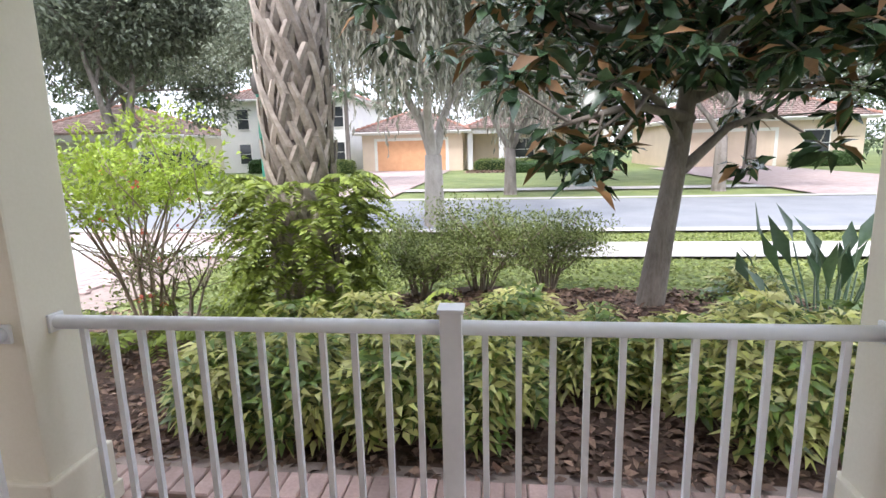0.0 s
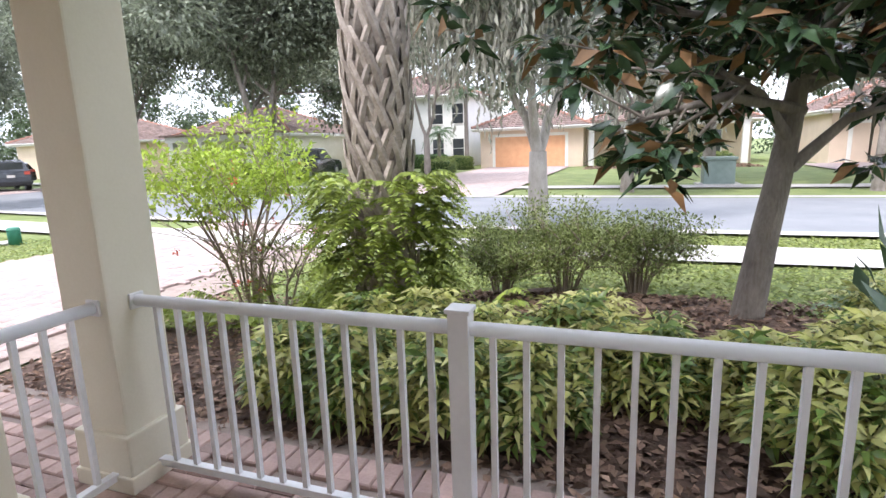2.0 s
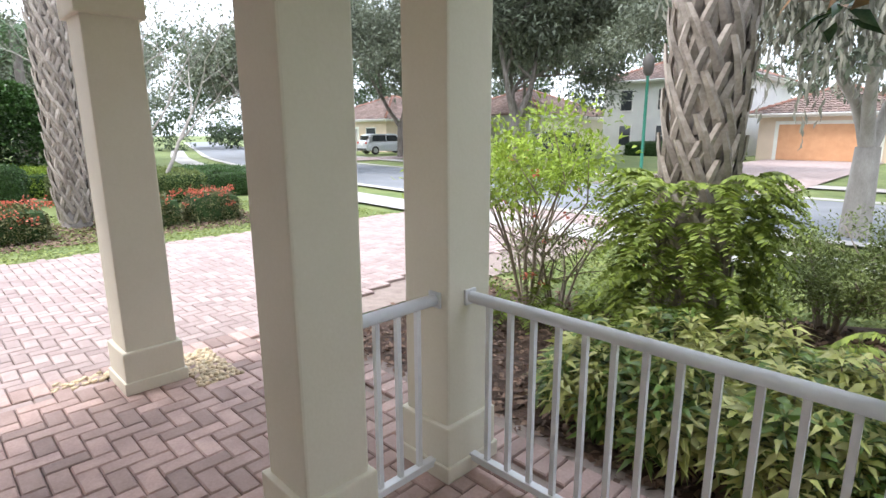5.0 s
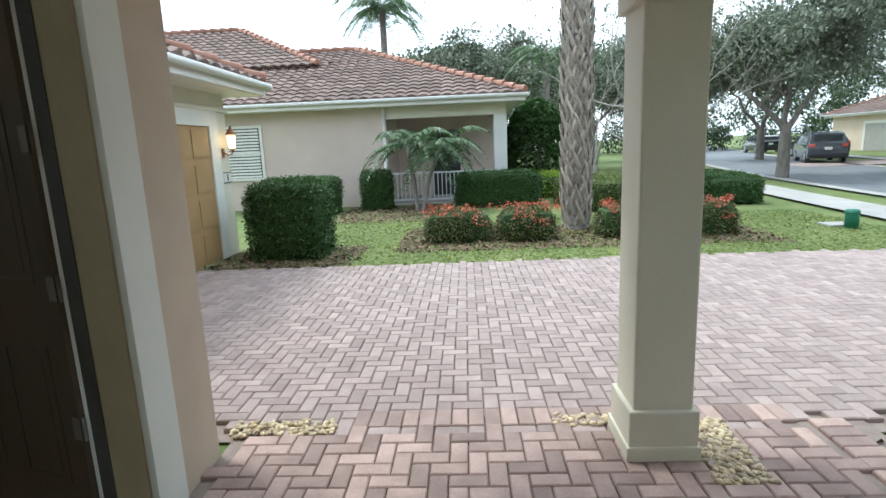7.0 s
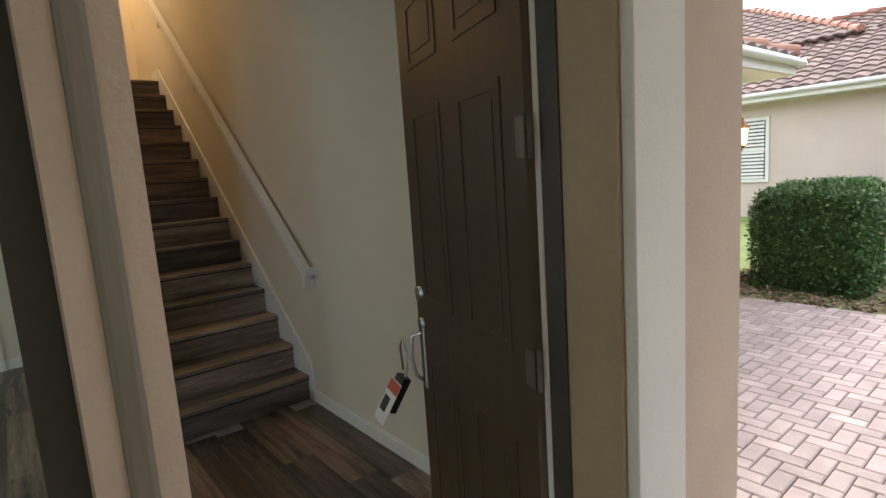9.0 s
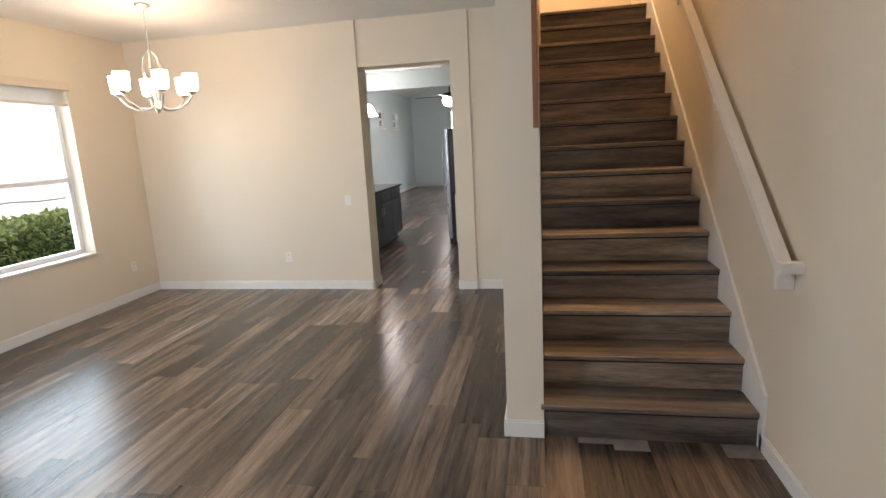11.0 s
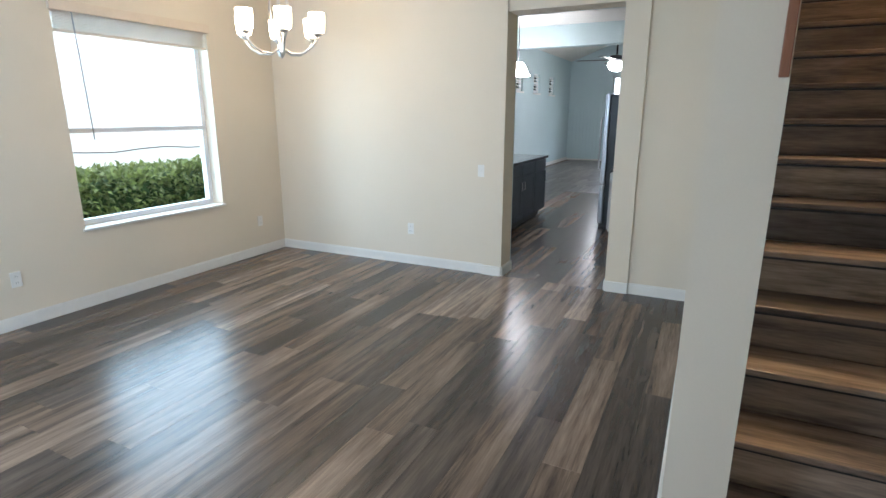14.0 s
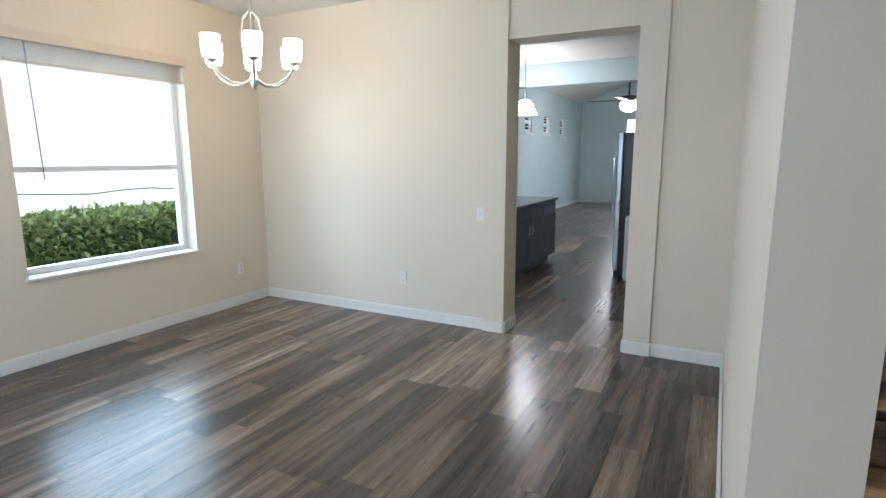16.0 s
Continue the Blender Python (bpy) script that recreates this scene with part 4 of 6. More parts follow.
FLOWER = leafy("coral_flower", (0.55, 0.10, 0.06), (0.72, 0.22, 0.14), 0.6, 0.3, 0.2)
PALM_LEAF = leafy("palm_frond", (0.045, 0.095, 0.035), (0.13, 0.20, 0.09), 0.45, 0.25, 0.35)
STREL = leafy("blue_green_leaf", (0.05, 0.10, 0.055), (0.11, 0.18, 0.10), 0.3, 0.15, 0.3)
TWIG = surface("pale_twig", (0.22, 0.17, 0.13), (0.34, 0.28, 0.22), 0.9, 6, 50, 0.3)


def leaf_mesh(name, pos, way, length, width, material, parent=None, label="", category="", kind="", fold=0.25, droop=0.2, rng=None, face=None):
    """Many pointed, folded leaves in one mesh: numpy arrays of places and directions."""
    rng = rng or np.random.default_rng(1)
    pos, way = np.asarray(pos, float), np.asarray(way, float)
    n = len(pos)
    way = way / (np.linalg.norm(way, axis=1, keepdims=True) + 1e-9)
    length = np.broadcast_to(length, n).reshape(-1, 1) * rng.uniform(0.7, 1.2, (n, 1))
    width = np.broadcast_to(width, n).reshape(-1, 1) * rng.uniform(0.8, 1.2, (n, 1))
    up = np.tile([0.0, 0.0, 1.0], (n, 1)) + rng.normal(0, 0.45, (n, 3)) if face is None else np.asarray(face, float)
    sidew = np.cross(way, up)
    sidew /= np.linalg.norm(sidew, axis=1, keepdims=True) + 1e-9
    nor = np.cross(sidew, way)
    p0 = pos
    pm = pos + way * length * 0.5
    tip = pos + way * length - nor * length * droop
    a = pm + sidew * width * 0.5 + nor * width * fold
    b = pm - sidew * width * 0.5 + nor * width * fold
    verts = np.stack([p0, a, tip, b, pm], 1).reshape(-1, 3)
    base = (np.arange(n) * 5).reshape(-1, 1)
    faces = np.concatenate([base + np.array([[0, 1, 4]]), base + np.array([[1, 2, 4]]), base + np.array([[0, 4, 3]]), base + np.array([[4, 2, 3]])], 0)
    me = bpy.data.meshes.new(name)
    if parent is not None:
        off = parent.location.copy()
        if parent.parent is not None:
            off = off + parent.parent.location
        verts = verts - np.array(off)
    me.vertices.add(len(verts))
    me.vertices.foreach_set("co", verts.ravel())
    me.loops.add(len(faces) * 3)
    me.loops.foreach_set("vertex_index", faces.ravel().astype(np.int32))
    me.polygons.add(len(faces))
    me.polygons.foreach_set("loop_start", np.arange(len(faces), dtype=np.int32) * 3)
    me.update(calc_edges=True)
    me.materials.append(material)
    ob = new(name, me)
    if parent is not None:
        ob.parent = parent
    return tagged(ob, label, category, "", kind)


def ball(rng, n, centre, radius, shell=0.5):
    d = rng.normal(size=(n, 3))
    d /= np.linalg.norm(d, axis=1, keepdims=True)
    r = shell + (1 - shell) * rng.random((n, 1))
    return np.array(centre) + d * r * np.array(radius), d


def clumps(rng, centres, radius, per, squash=0.7):
    ps, ds = [], []
    for c in centres:
        k = rng.uniform(0.6, 1.25)
        p, d = ball(rng, per, c, (radius * k, radius * k, radius * k * squash), 0.35)
        ps.append(p)
        ds.append(d)
    return np.concatenate(ps), np.concatenate(ds)


def limb(bm, rng, start, way, length, r, depth, ends, bendy=0.25):
    pts = [Vector(start)]
    d = Vector(way).normalized()
    for i in range(5):
        d = (d + Vector(rng.normal(0, bendy, 3)) * 0.5 + Vector((0, 0, 0.05))).normalized()
        pts.append(pts[-1] + d * length / 5)
    pipe(bm, pts, r, 8 if r > 0.05 else 5, r * 0.55)
    if depth <= 0:
        ends.append(pts[-1])
        return
    for i in range(3):
        a = rng.uniform(0, 6.28)
        side = Vector((math.cos(a), math.sin(a), rng.uniform(-0.1, 0.6)))
        limb(bm, rng, pts[-1] if i < 2 else pts[3], d * 0.7 + side * 0.8, length * rng.uniform(0.6, 0.85), r * 0.5, depth - 1, ends, bendy)


def oak(x, y, h, spread, seed, label, moss=False, leaf=0.11, per=150, trunk=0.2, lean=(0, 0), mat=None, bark=None, fork=1.6, depth=2):
    rng = np.random.default_rng(seed)
    z = ground_z(y) - 0.05
    t = thing("tree", label, "tree", at=(x, y, z))
    bm = bmesh.new()
    ends = []
    top = Vector((x + lean[0], y + lean[1], z + fork))
    pipe(bm, [(x, y, z - 0.05), (x + lean[0] * 0.1, y, z + 0.1), (x + lean[0] * 0.5, y + lean[1] * 0.5, z + fork * 0.5), top], trunk * 1.25, 12, trunk * 0.85)
    for i in range(3):
        a = seed + i * 2.1
        limb(bm, rng, top - Vector((0, 0, 0.1)), (math.cos(a) * 0.55, math.sin(a) * 0.55, 1.0), (h - fork) * 0.42, trunk * 0.55, depth, ends)
    part("trunk", bm, bark or BARK, t)
    cs = [np.array(e) + rng.normal(0, spread * 0.12, 3) for e in ends for _ in range(2)]
    cs += [np.array((x, y, z + h * 0.66)) + rng.normal(0, 1, 3) * np.array((spread, spread, h * 0.16)) * 0.65 for _ in range(16)]
    p, d = clumps(rng, cs, spread * 0.27, int(per * 1.35))
    leaf_mesh("crown", p, d + rng.normal(0, 0.5, d.shape), leaf * 1.6, leaf * 0.72, mat or OAK_LEAF, t, rng=rng)
    if moss:
        ps, ds = [], []
        for e in ends:
            for _ in range(26):
                q = np.array(e) + rng.normal(0, 0.45, 3)
                n = int(rng.integers(6, 16))
                ps.append(q + np.stack([rng.normal(0, 0.03, n), rng.normal(0, 0.03, n), -np.arange(n) * 0.11], 1))
                ds.append(np.tile([0, 0, -1.0], (n, 1)) + rng.normal(0, 0.2, (n, 3)))
        leaf_mesh("hanging_moss", np.concatenate(ps), np.concatenate(ds), 0.2, 0.05, MOSS, t, "grey hanging moss", rng=rng)
    return t


def boot_palm(x, y, r, h, seed, label, ferns=False, zbase=None, fronds=0):
    """A cabbage palm whose trunk is wrapped in crossed old leaf bases."""
    rng = np.random.default_rng(seed)
    z = (ground_z(y) - 0.03) if zbase is None else zbase
    t = thing("palm_tree", label, "palm tree", at=(x, y, z))
    part("trunk", pipe(bmesh.new(), [(x, y, z - 0.05), (x, y, z + h * 0.5), (x, y, z + h)], r * 0.72, 14, r * 0.62), BARK, t)
    bm = bmesh.new()
    rows = int(h / (r * 0.5))
    for k in range(rows):
        zz = z + 0.1 + k * r * 0.5
        for i in range(6):
            a = 2 * math.pi * (i + 0.5 * (k % 2)) / 6 + rng.normal(0, 0.06)
            for s in (-1, 1):
                ln = r * rng.uniform(1.25, 1.6)
                w0, w1 = r * 0.16, r * 0.085
                prev = None
                for j in range(5):
                    u = j / 4
                    aa = a + s * (0.34 - 0.62 * u)
                    rad = r * (0.68 + 0.16 * math.sin(u * 2.2) + 0.22 * max(0, u - 0.55) + 0.03 * s)
                    c = Vector((x + rad * math.cos(aa), y + rad * math.sin(aa), zz + ln * u))
                    tang = Vector((-math.sin(aa), math.cos(aa), 0))
                    out = Vector((math.cos(aa), math.sin(aa), 0.1))
                    w = w0 + (w1 - w0) * u
                    ring = [bm.verts.new(c + tang * w), bm.verts.new(c + out * w * 0.55), bm.verts.new(c - tang * w), bm.verts.new(c - out * w * 0.4)]
                    if prev:
                        for q in range(4):
                            bm.faces.new((prev[q], prev[(q + 1) % 4], ring[(q + 1) % 4], ring[q]))
                    else:
                        bm.faces.new(ring[::-1])
                    prev = ring
                bm.faces.new(prev)
    tagged(part("leaf_base_sheath", bm, PALM_BOOT, t), "crossed grey-brown leaf bases", "", "", "stuff")
    if ferns:
        fern_clump("fern_growth", t, [(x + 0.33 * math.cos(a), y + 0.33 * math.sin(a), z + zz) for zz in (0.2, 0.4, 0.6, 0.8, 0.95, 1.1, 1.25) for a in np.arange(0, 6.28, 0.6)], 0.52, seed, 6, up=0.7)
    return t


def fern_clump(name, parent, roots, length, seed, each=5, material=None, label="arching green fern fronds", up=0.75):
    rng = np.random.default_rng(seed)
    ps, ds, ls, ws = [], [], [], []
    c0 = np.mean(np.array(roots), 0)
    for root in roots:
        for _ in range(each):
            o = np.array(root) - c0
            a = math.atan2(o[1], o[0]) + rng.normal(0, 0.7) if abs(o[0]) + abs(o[1]) > 0.05 else rng.uniform(0, 6.28)
            ln = length * rng.uniform(0.6, 1.25)
            n = 24
            u = np.linspace(0.05, 1, n)
            rise = up * rng.uniform(0.4, 1.2)
            spine = np.array(root) + np.stack([np.cos(a) * u * ln * 0.8, np.sin(a) * u * ln * 0.8, rise * ln * u - ln * 1.0 * u ** 2.2], 1)
            side = np.array([-math.sin(a), math.cos(a), 0.0])
            fwd = np.array([math.cos(a), math.sin(a), 0.0])
            for s in (-1, 1):
                ps.append(spine)
                ds.append(np.tile(side * s + fwd * 0.35 + np.array([0, 0, -0.25]), (n, 1)))
                ls.append(ln * 0.14 * np.sin(np.pi * (0.12 + 0.86 * u)) + 0.01)
    leaf_mesh(name, np.concatenate(ps), np.concatenate(ds), np.concatenate(ls), np.concatenate(ls) * 0.36, material or FERN, parent, label if parent is not None else "", rng=rng, fold=0.05, droop=0.15)


def frond_palm(x, y, h, seed, label, n=16, ln=1.3, trunks=((0, 0),), z=None, tr=0.07):
    """A slender feather palm, one or more stems."""
    rng = np.random.default_rng(seed)
    z = ground_z(y) - 0.04 if z is None else z
    t = thing("palm_tree", label, "palm tree", at=(x, y, z))
    for dx, dy in trunks:
        topp = Vector((x + dx * 2.2, y + dy * 2.2, z + h))
        part("trunk", pipe(bmesh.new(), [(x + dx * 0.3, y + dy * 0.3, z - 0.05), (x + dx, y + dy, z + h * 0.5), topp], tr * 1.2, 9, tr), BARK, t)
        ps, ds, ls = [], [], []
        for i in range(n):
            a = 2 * math.pi * i / n + rng.normal(0, 0.15)
            L = ln * rng.uniform(0.8, 1.15)
            rise = rng.uniform(0.1, 1.1)
            u = np.linspace(0.08, 1, 26)
            sp = np.array(topp) + np.stack([np.cos(a) * u * L * 0.85, np.sin(a) * u * L * 0.85, rise * L * u - L * 0.95 * u ** 2], 1)
            side = np.array([-math.sin(a), math.cos(a), 0])
            fw = np.array([math.cos(a), math.sin(a), -0.3])
            for s in (-1, 1):
                ps.append(sp)
                ds.append(np.tile(side * s + fw * 0.55 + np.array([0, 0, -0.15]), (len(u), 1)))
                ls.append(L * 0.26 * np.sin(np.pi * (0.15 + 0.8 * u)))
        leaf_mesh("fronds", np.concatenate(ps), np.concatenate(ds), np.concatenate(ls), 0.022 * ln + 0.01, PALM_LEAF, t, rng=rng, fold=0.02, droop=0.25)
    return t


def hedge(x0, x1, y0, y1, h, seed, label, z=None, mat=None, flowers=0, leaf=0.055, dens=900, group="", soft=9.0):
    rng = np.random.default_rng(seed)
    z = ground_z(y0) - 0.04 if z is None else z
    t = thing("hedge", label, "hedge", at=((x0 + x1) / 2, (y0 + y1) / 2, z), group=group)
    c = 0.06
    # dark filler box: the shade between the leaves is put into its colour
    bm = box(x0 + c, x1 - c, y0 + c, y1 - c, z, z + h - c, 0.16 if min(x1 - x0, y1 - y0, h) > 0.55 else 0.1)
    part("shade_core", bm, HEDGE_CORE, t)
    lx, ly = x1 - x0, y1 - y0
    area = 2 * (lx + ly) * h + lx * ly
    n = int(area * dens * 1.6)
    f = rng.random(n) * area
    u, v = rng.random(n), rng.random(n)
    P, N = np.zeros((n, 3)), np.zeros((n, 3))
    cuts = np.cumsum([lx * h, lx * h, ly * h, ly * h, lx * ly])
    k = np.searchsorted(cuts, f)
    k = np.minimum(k, 4)
    X, Y, Z = x0 + u * lx, y0 + u * ly, z + v * h
    sets = {0: (X, np.full(n, y0), Z, (0, -1, 0)), 1: (X, np.full(n, y1), Z, (0, 1, 0)), 2: (np.full(n, x0), Y, Z, (-1, 0, 0)), 3: (np.full(n, x1), Y, Z, (1, 0, 0)), 4: (X, y0 + v * ly, np.full(n, z + h), (0, 0, 1))}
    for q, (a, b, cc, nn) in sets.items():
        m = k == q
        P[m] = np.stack([a, b, cc], 1)[m]
        N[m] = nn
    mid, half = np.array(((x0 + x1) / 2, (y0 + y1) / 2, z)), np.array((lx / 2, ly / 2, h))
    rel = (P - mid) / half
    P = mid + rel / np.maximum(1.0, (np.abs(rel) ** soft).sum(1, keepdims=True) ** (1 / soft)) * half
    bump = np.sin(P[:, 0] * 5.1 + seed) * np.sin(P[:, 1] * 4.3) * np.sin(P[:, 2] * 5.7 + 1)
    P += N * (rng.normal(-0.03, 0.03, n) + 0.05 * bump).reshape(-1, 1)
    leaf_mesh("foliage", P, N + rng.normal(0, 0.7, (n, 3)), leaf, leaf * 0.5, mat or HEDGE, t, rng=rng)
    if flowers:
        ps = []
        for _ in range(flowers):
            c0 = np.array((rng.uniform(x0, x1), rng.uniform(y0, y1), z + h + 0.01)) if rng.random() < 0.75 else np.array((x1 + 0.02 if rng.random() < 0.6 else rng.uniform(x0, x1), rng.uniform(y0, y1), z + h * rng.uniform(0.55, 1)))
            ps.append(c0 + rng.normal(0, 0.035, (9, 3)))
        ps = np.concatenate(ps)
        leaf_mesh("blossoms", ps, rng.normal(0, 1, ps.shape) + np.array([0.3, 0, 0.6]), 0.045, 0.035, FLOWER, t, "coral red flower heads", rng=rng)
    return t


def shrub(name, x, y, r, h, seed, label, mat, leaf=0.05, n=4000, stems=9, z=None, low=0.35, flowers=0, ratio=0.45):
    rng = np.random.default_rng(seed)
    z = ground_z(y) - 0.03 if z is None else z
    t = thing(name, label, "shrub", at=(x, y, z))
    bm = bmesh.new()
    tips = []
    for i in range(stems):
        a = 2 * math.pi * i / stems + rng.normal(0, 0.3)
        rr = r * rng.uniform(0.3, 0.9)
        hh = h * rng.uniform(0.65, 0.95)
        p = [(x + 0.06 * math.cos(a), y + 0.06 * math.sin(a), z - 0.03), (x + rr * 0.3 * math.cos(a), y + rr * 0.3 * math.sin(a), z + hh * 0.4), (x + rr * 0.7 * math.cos(a + 0.3), y + rr * 0.7 * math.sin(a + 0.3), z + hh * 0.75), (x + rr * math.cos(a), y + rr * math.sin(a), z + hh)]
        pipe(bm, p, 0.014, 5, 0.004)
        tips += p[2:]
        q = Vector(p[1])
        for _ in range(3):
            e = q + Vector((rng.normal(0, r * 0.4), rng.normal(0, r * 0.4), rng.uniform(0.15, 0.45) * h))
            pipe(bm, [q, (q + e) / 2 + Vector((0, 0, 0.03)), e], 0.007, 4, 0.003)
            tips.append(tuple(e))
    part("stem_cluster", bm, TWIG, t)
    cs = [np.array(c) for c in tips if c[2] > z + h * low]
    p, d = clumps(rng, cs, r * 0.28, max(8, n // max(1, len(cs))), 0.7)
    leaf_mesh("foliage", p, d + rng.normal(0, 0.6, d.shape) + np.array([0, 0, 0.3]), leaf, leaf * ratio, mat, t, rng=rng)
    if flowers:
        ps = np.concatenate([cs[rng.integers(len(cs))] + rng.normal(0, r * 0.25, 3) + rng.normal(0, 0.012, (8, 3)) for _ in range(flowers)])
        leaf_mesh("blossoms", ps, rng.normal(0, 1, ps.shape), 0.03, 0.025, FLOWER, t, "small red flowers", rng=rng)
    return t


# ---- front bed ----
def bed_z(x, y):
    return -0.055 + 0.16 * math.exp(-((x - 1.6) / 1.8) ** 2 - ((y - 5.0) / 1.3) ** 2) + 0.02 * noise.noise((x * 2, y * 2, 0))


verts, faces = [], []
nx, ny = 60, 34
for i in range(nx + 1):
    for j in range(ny + 1):
        x = -3.55 + 6.9 * i / nx
        y = 2.87 + 3.6 * j / ny * (0.8 + 0.2 * math.sin(x * 1.1 + 1.2))
        edge = min(i, nx - i, j, ny - j)
        verts.append((x, y, (bed_z(x, y) if y < 4 else bed_z(x, y) + ground_z(y) + 0.055) + (0.0 if edge else -0.05)))
for i in range(nx):
    for j in range(ny):
        a = i * (ny + 1) + j
        faces.append((a, a + ny + 1, a + ny + 2, a + 1))
mesh_of("planting_bed", verts, faces, MULCH, "front planting bed covered in brown bark mulch", "planting bed", "structure", smooth=True)


def scatter_chips(name, n, x0, x1, y0, y1, zf, seed, size=0.05, material=None, label="scattered bark chips and dry leaves"):
    rng = np.random.default_rng(seed)
    P = np.stack([rng.uniform(x0, x1, n), rng.uniform(y0, y1, n), np.zeros(n)], 1)
    P[:, 2] = [zf(a, b) + 0.012 for a, b in P[:, :2]]
    d = rng.normal(0, 1, (n, 3)) * np.array((1, 1, 0.22))
    return leaf_mesh(name, P, d, size, size * 0.55, material or CHIPS, None, label, "mulch", "stuff", rng=rng, fold=0.15, droop=0.1)


scatter_chips("bark_chips", 9000, -1.6, 3.3, 2.9, 6.0, lambda a, b: bed_z(a, b) if b < 4 else bed_z(a, b) + ground_z(b) + 0.055, 3, 0.075)
scatter_chips("bark_chips", 2500, -3.4, -1.4, 2.9, 5.4, lambda a, b: bed_z(a, b) if b < 4 else bed_z(a, b) + ground_z(b) + 0.055, 4, 0.06)
scatter_chips("grass_blades", 16000, -3.6, 7.5, 5.6, 8.2, lambda a, b: ground_z(b) - 0.03, 5, 0.07, BLADES, "short green and straw grass blades")
scatter_chips("grass_blades", 9000, -3.8, 7.5, 9.45, 10.55, lambda a, b: ground_z(b) - 0.03, 6, 0.07, BLADES, "short green and straw grass blades")
scatter_chips("grass_blades", 22000, -13, -8.15, -2.5, 8.2, lambda a, b: ground_z(b) - 0.03, 7, 0.06, BLADES, "short green and straw grass blades")


def whorl_bush(x, y, r, h, seed, label, n_whorl=105):
    """A low hedge bush of leaf whorls, green with cream variegated tips."""
    rng = np.random.default_rng(seed)
    t = thing("variegated_bush", label, "bush", at=(x, y, -0.05), group="variegated bushes")
    bm = bmesh.new()
    heads = []
    for i in range(n_whorl):
        a, k = rng.uniform(0, 6.28), math.sqrt(rng.random())
        hx, hy = x + r * k * math.cos(a), y + r * k * math.sin(a)
        hz = -0.05 + h * (1 - 0.55 * k * k) * rng.uniform(0.55, 1.05)
        heads.append((hx, hy, hz))
        if i % 3 == 0:
            pipe(bm, [(x + 0.3 * (hx - x), y + 0.3 * (hy - y), -0.08), (hx, hy, hz)], 0.008, 4, 0.004)
    part("stem_cluster", bm, TWIG, t)
    for mat, lo, hi, nm in ((SCHEFF, 0, 0.36, "green_leaves"), (VARIEGATED, 0.36, 1, "variegated_leaves")):
        ps, ds = [], []
        for q, hd in enumerate(heads):
            u = q / len(heads)
            if lo <= u < hi:
                for ring, m in ((0.15, 7), (-0.1, 8), (-0.35, 7)):
                    aa = rng.uniform(0, 6.28) + np.arange(m) * 6.28 / m
                    d = np.stack([np.cos(aa), np.sin(aa), np.full(m, ring + 0.25)], 1)
                    ps.append(np.array(hd) + np.array([0, 0, ring * 0.25]) + d * 0.012)
                    ds.append(d)
        leaf_mesh(nm, np.concatenate(ps), np.concatenate(ds), 0.105, 0.033, mat, t, rng=rng, fold=0.1, droop=0.4)
    return t


k = 0
for row, (yy, hh) in enumerate(((3.35, 0.56), (3.85, 0.55))):
    for i in range(8):
        xx = -1.05 + i * 0.47 + 0.2 * row
        k += 1
        if row == 0 and 0.45 < xx < 1.3:
            continue
        whorl_bush(xx + random.uniform(-0.05, 0.05), yy + random.uniform(-0.06, 0.06), 0.33, hh * random.uniform(0.85, 1.08), 40 + k, "low bush with green and cream variegated leaves along the porch")
for xx, yy in ((2.3, 4.6), (0.6, 4.75), (3.0, 4.0), (2.6, 5.5)):
    k += 1
    whorl_bush(xx, yy, 0.34, 0.42, 40 + k, "low bush with green and cream variegated leaves in the mulch", 40)

palm = boot_palm(-1.08, 4.75, 0.30, 4.2, 5, "thick palm trunk with crossed leaf bases and ferns growing on it", ferns=True, zbase=-0.06)
for i, (xx, yy) in enumerate(((-1.7, 4.3), (-2.3, 4.4), (-0.5, 4.4), (-0.3, 4.9), (-1.4, 4.1), (-0.9, 4.15), (-2.9, 4.2), (-2.0, 5.0))):
    t = thing("fern", "arching green fern growing in the mulch", "fern", at=(xx, yy, -0.06), group="ground ferns")
    fern_clump("fronds", t, [(xx, yy, -0.03)], 0.6, 70 + i, 16, up=1.25)
shrub("lime_shrub", -2.5, 4.75, 1.05, 1.95, 8, "open lime green shrub on thin bare stems with red flowers", LIME, 0.06, 4600, 12, low=0.58, flowers=9)
shrub("lower_shrub", -2.3, 4.9, 0.8, 0.95, 9, "sparse small-leaved shrub with red flowers", OLIVE, 0.04, 1300, 7, low=0.3, flowers=12)
for i, (xx, yy, rr, hh) in enumerate(((0.25, 6.1, 0.85, 1.0), (0.95, 6.3, 0.7, 0.9), (-0.35, 5.9, 0.6, 0.85))):
    shrub("wispy_shrub", xx, yy, rr, hh, 20 + i, "wispy fine-leaved olive green shrub", OLIVE, 0.04, 8000, 16, low=0.1)


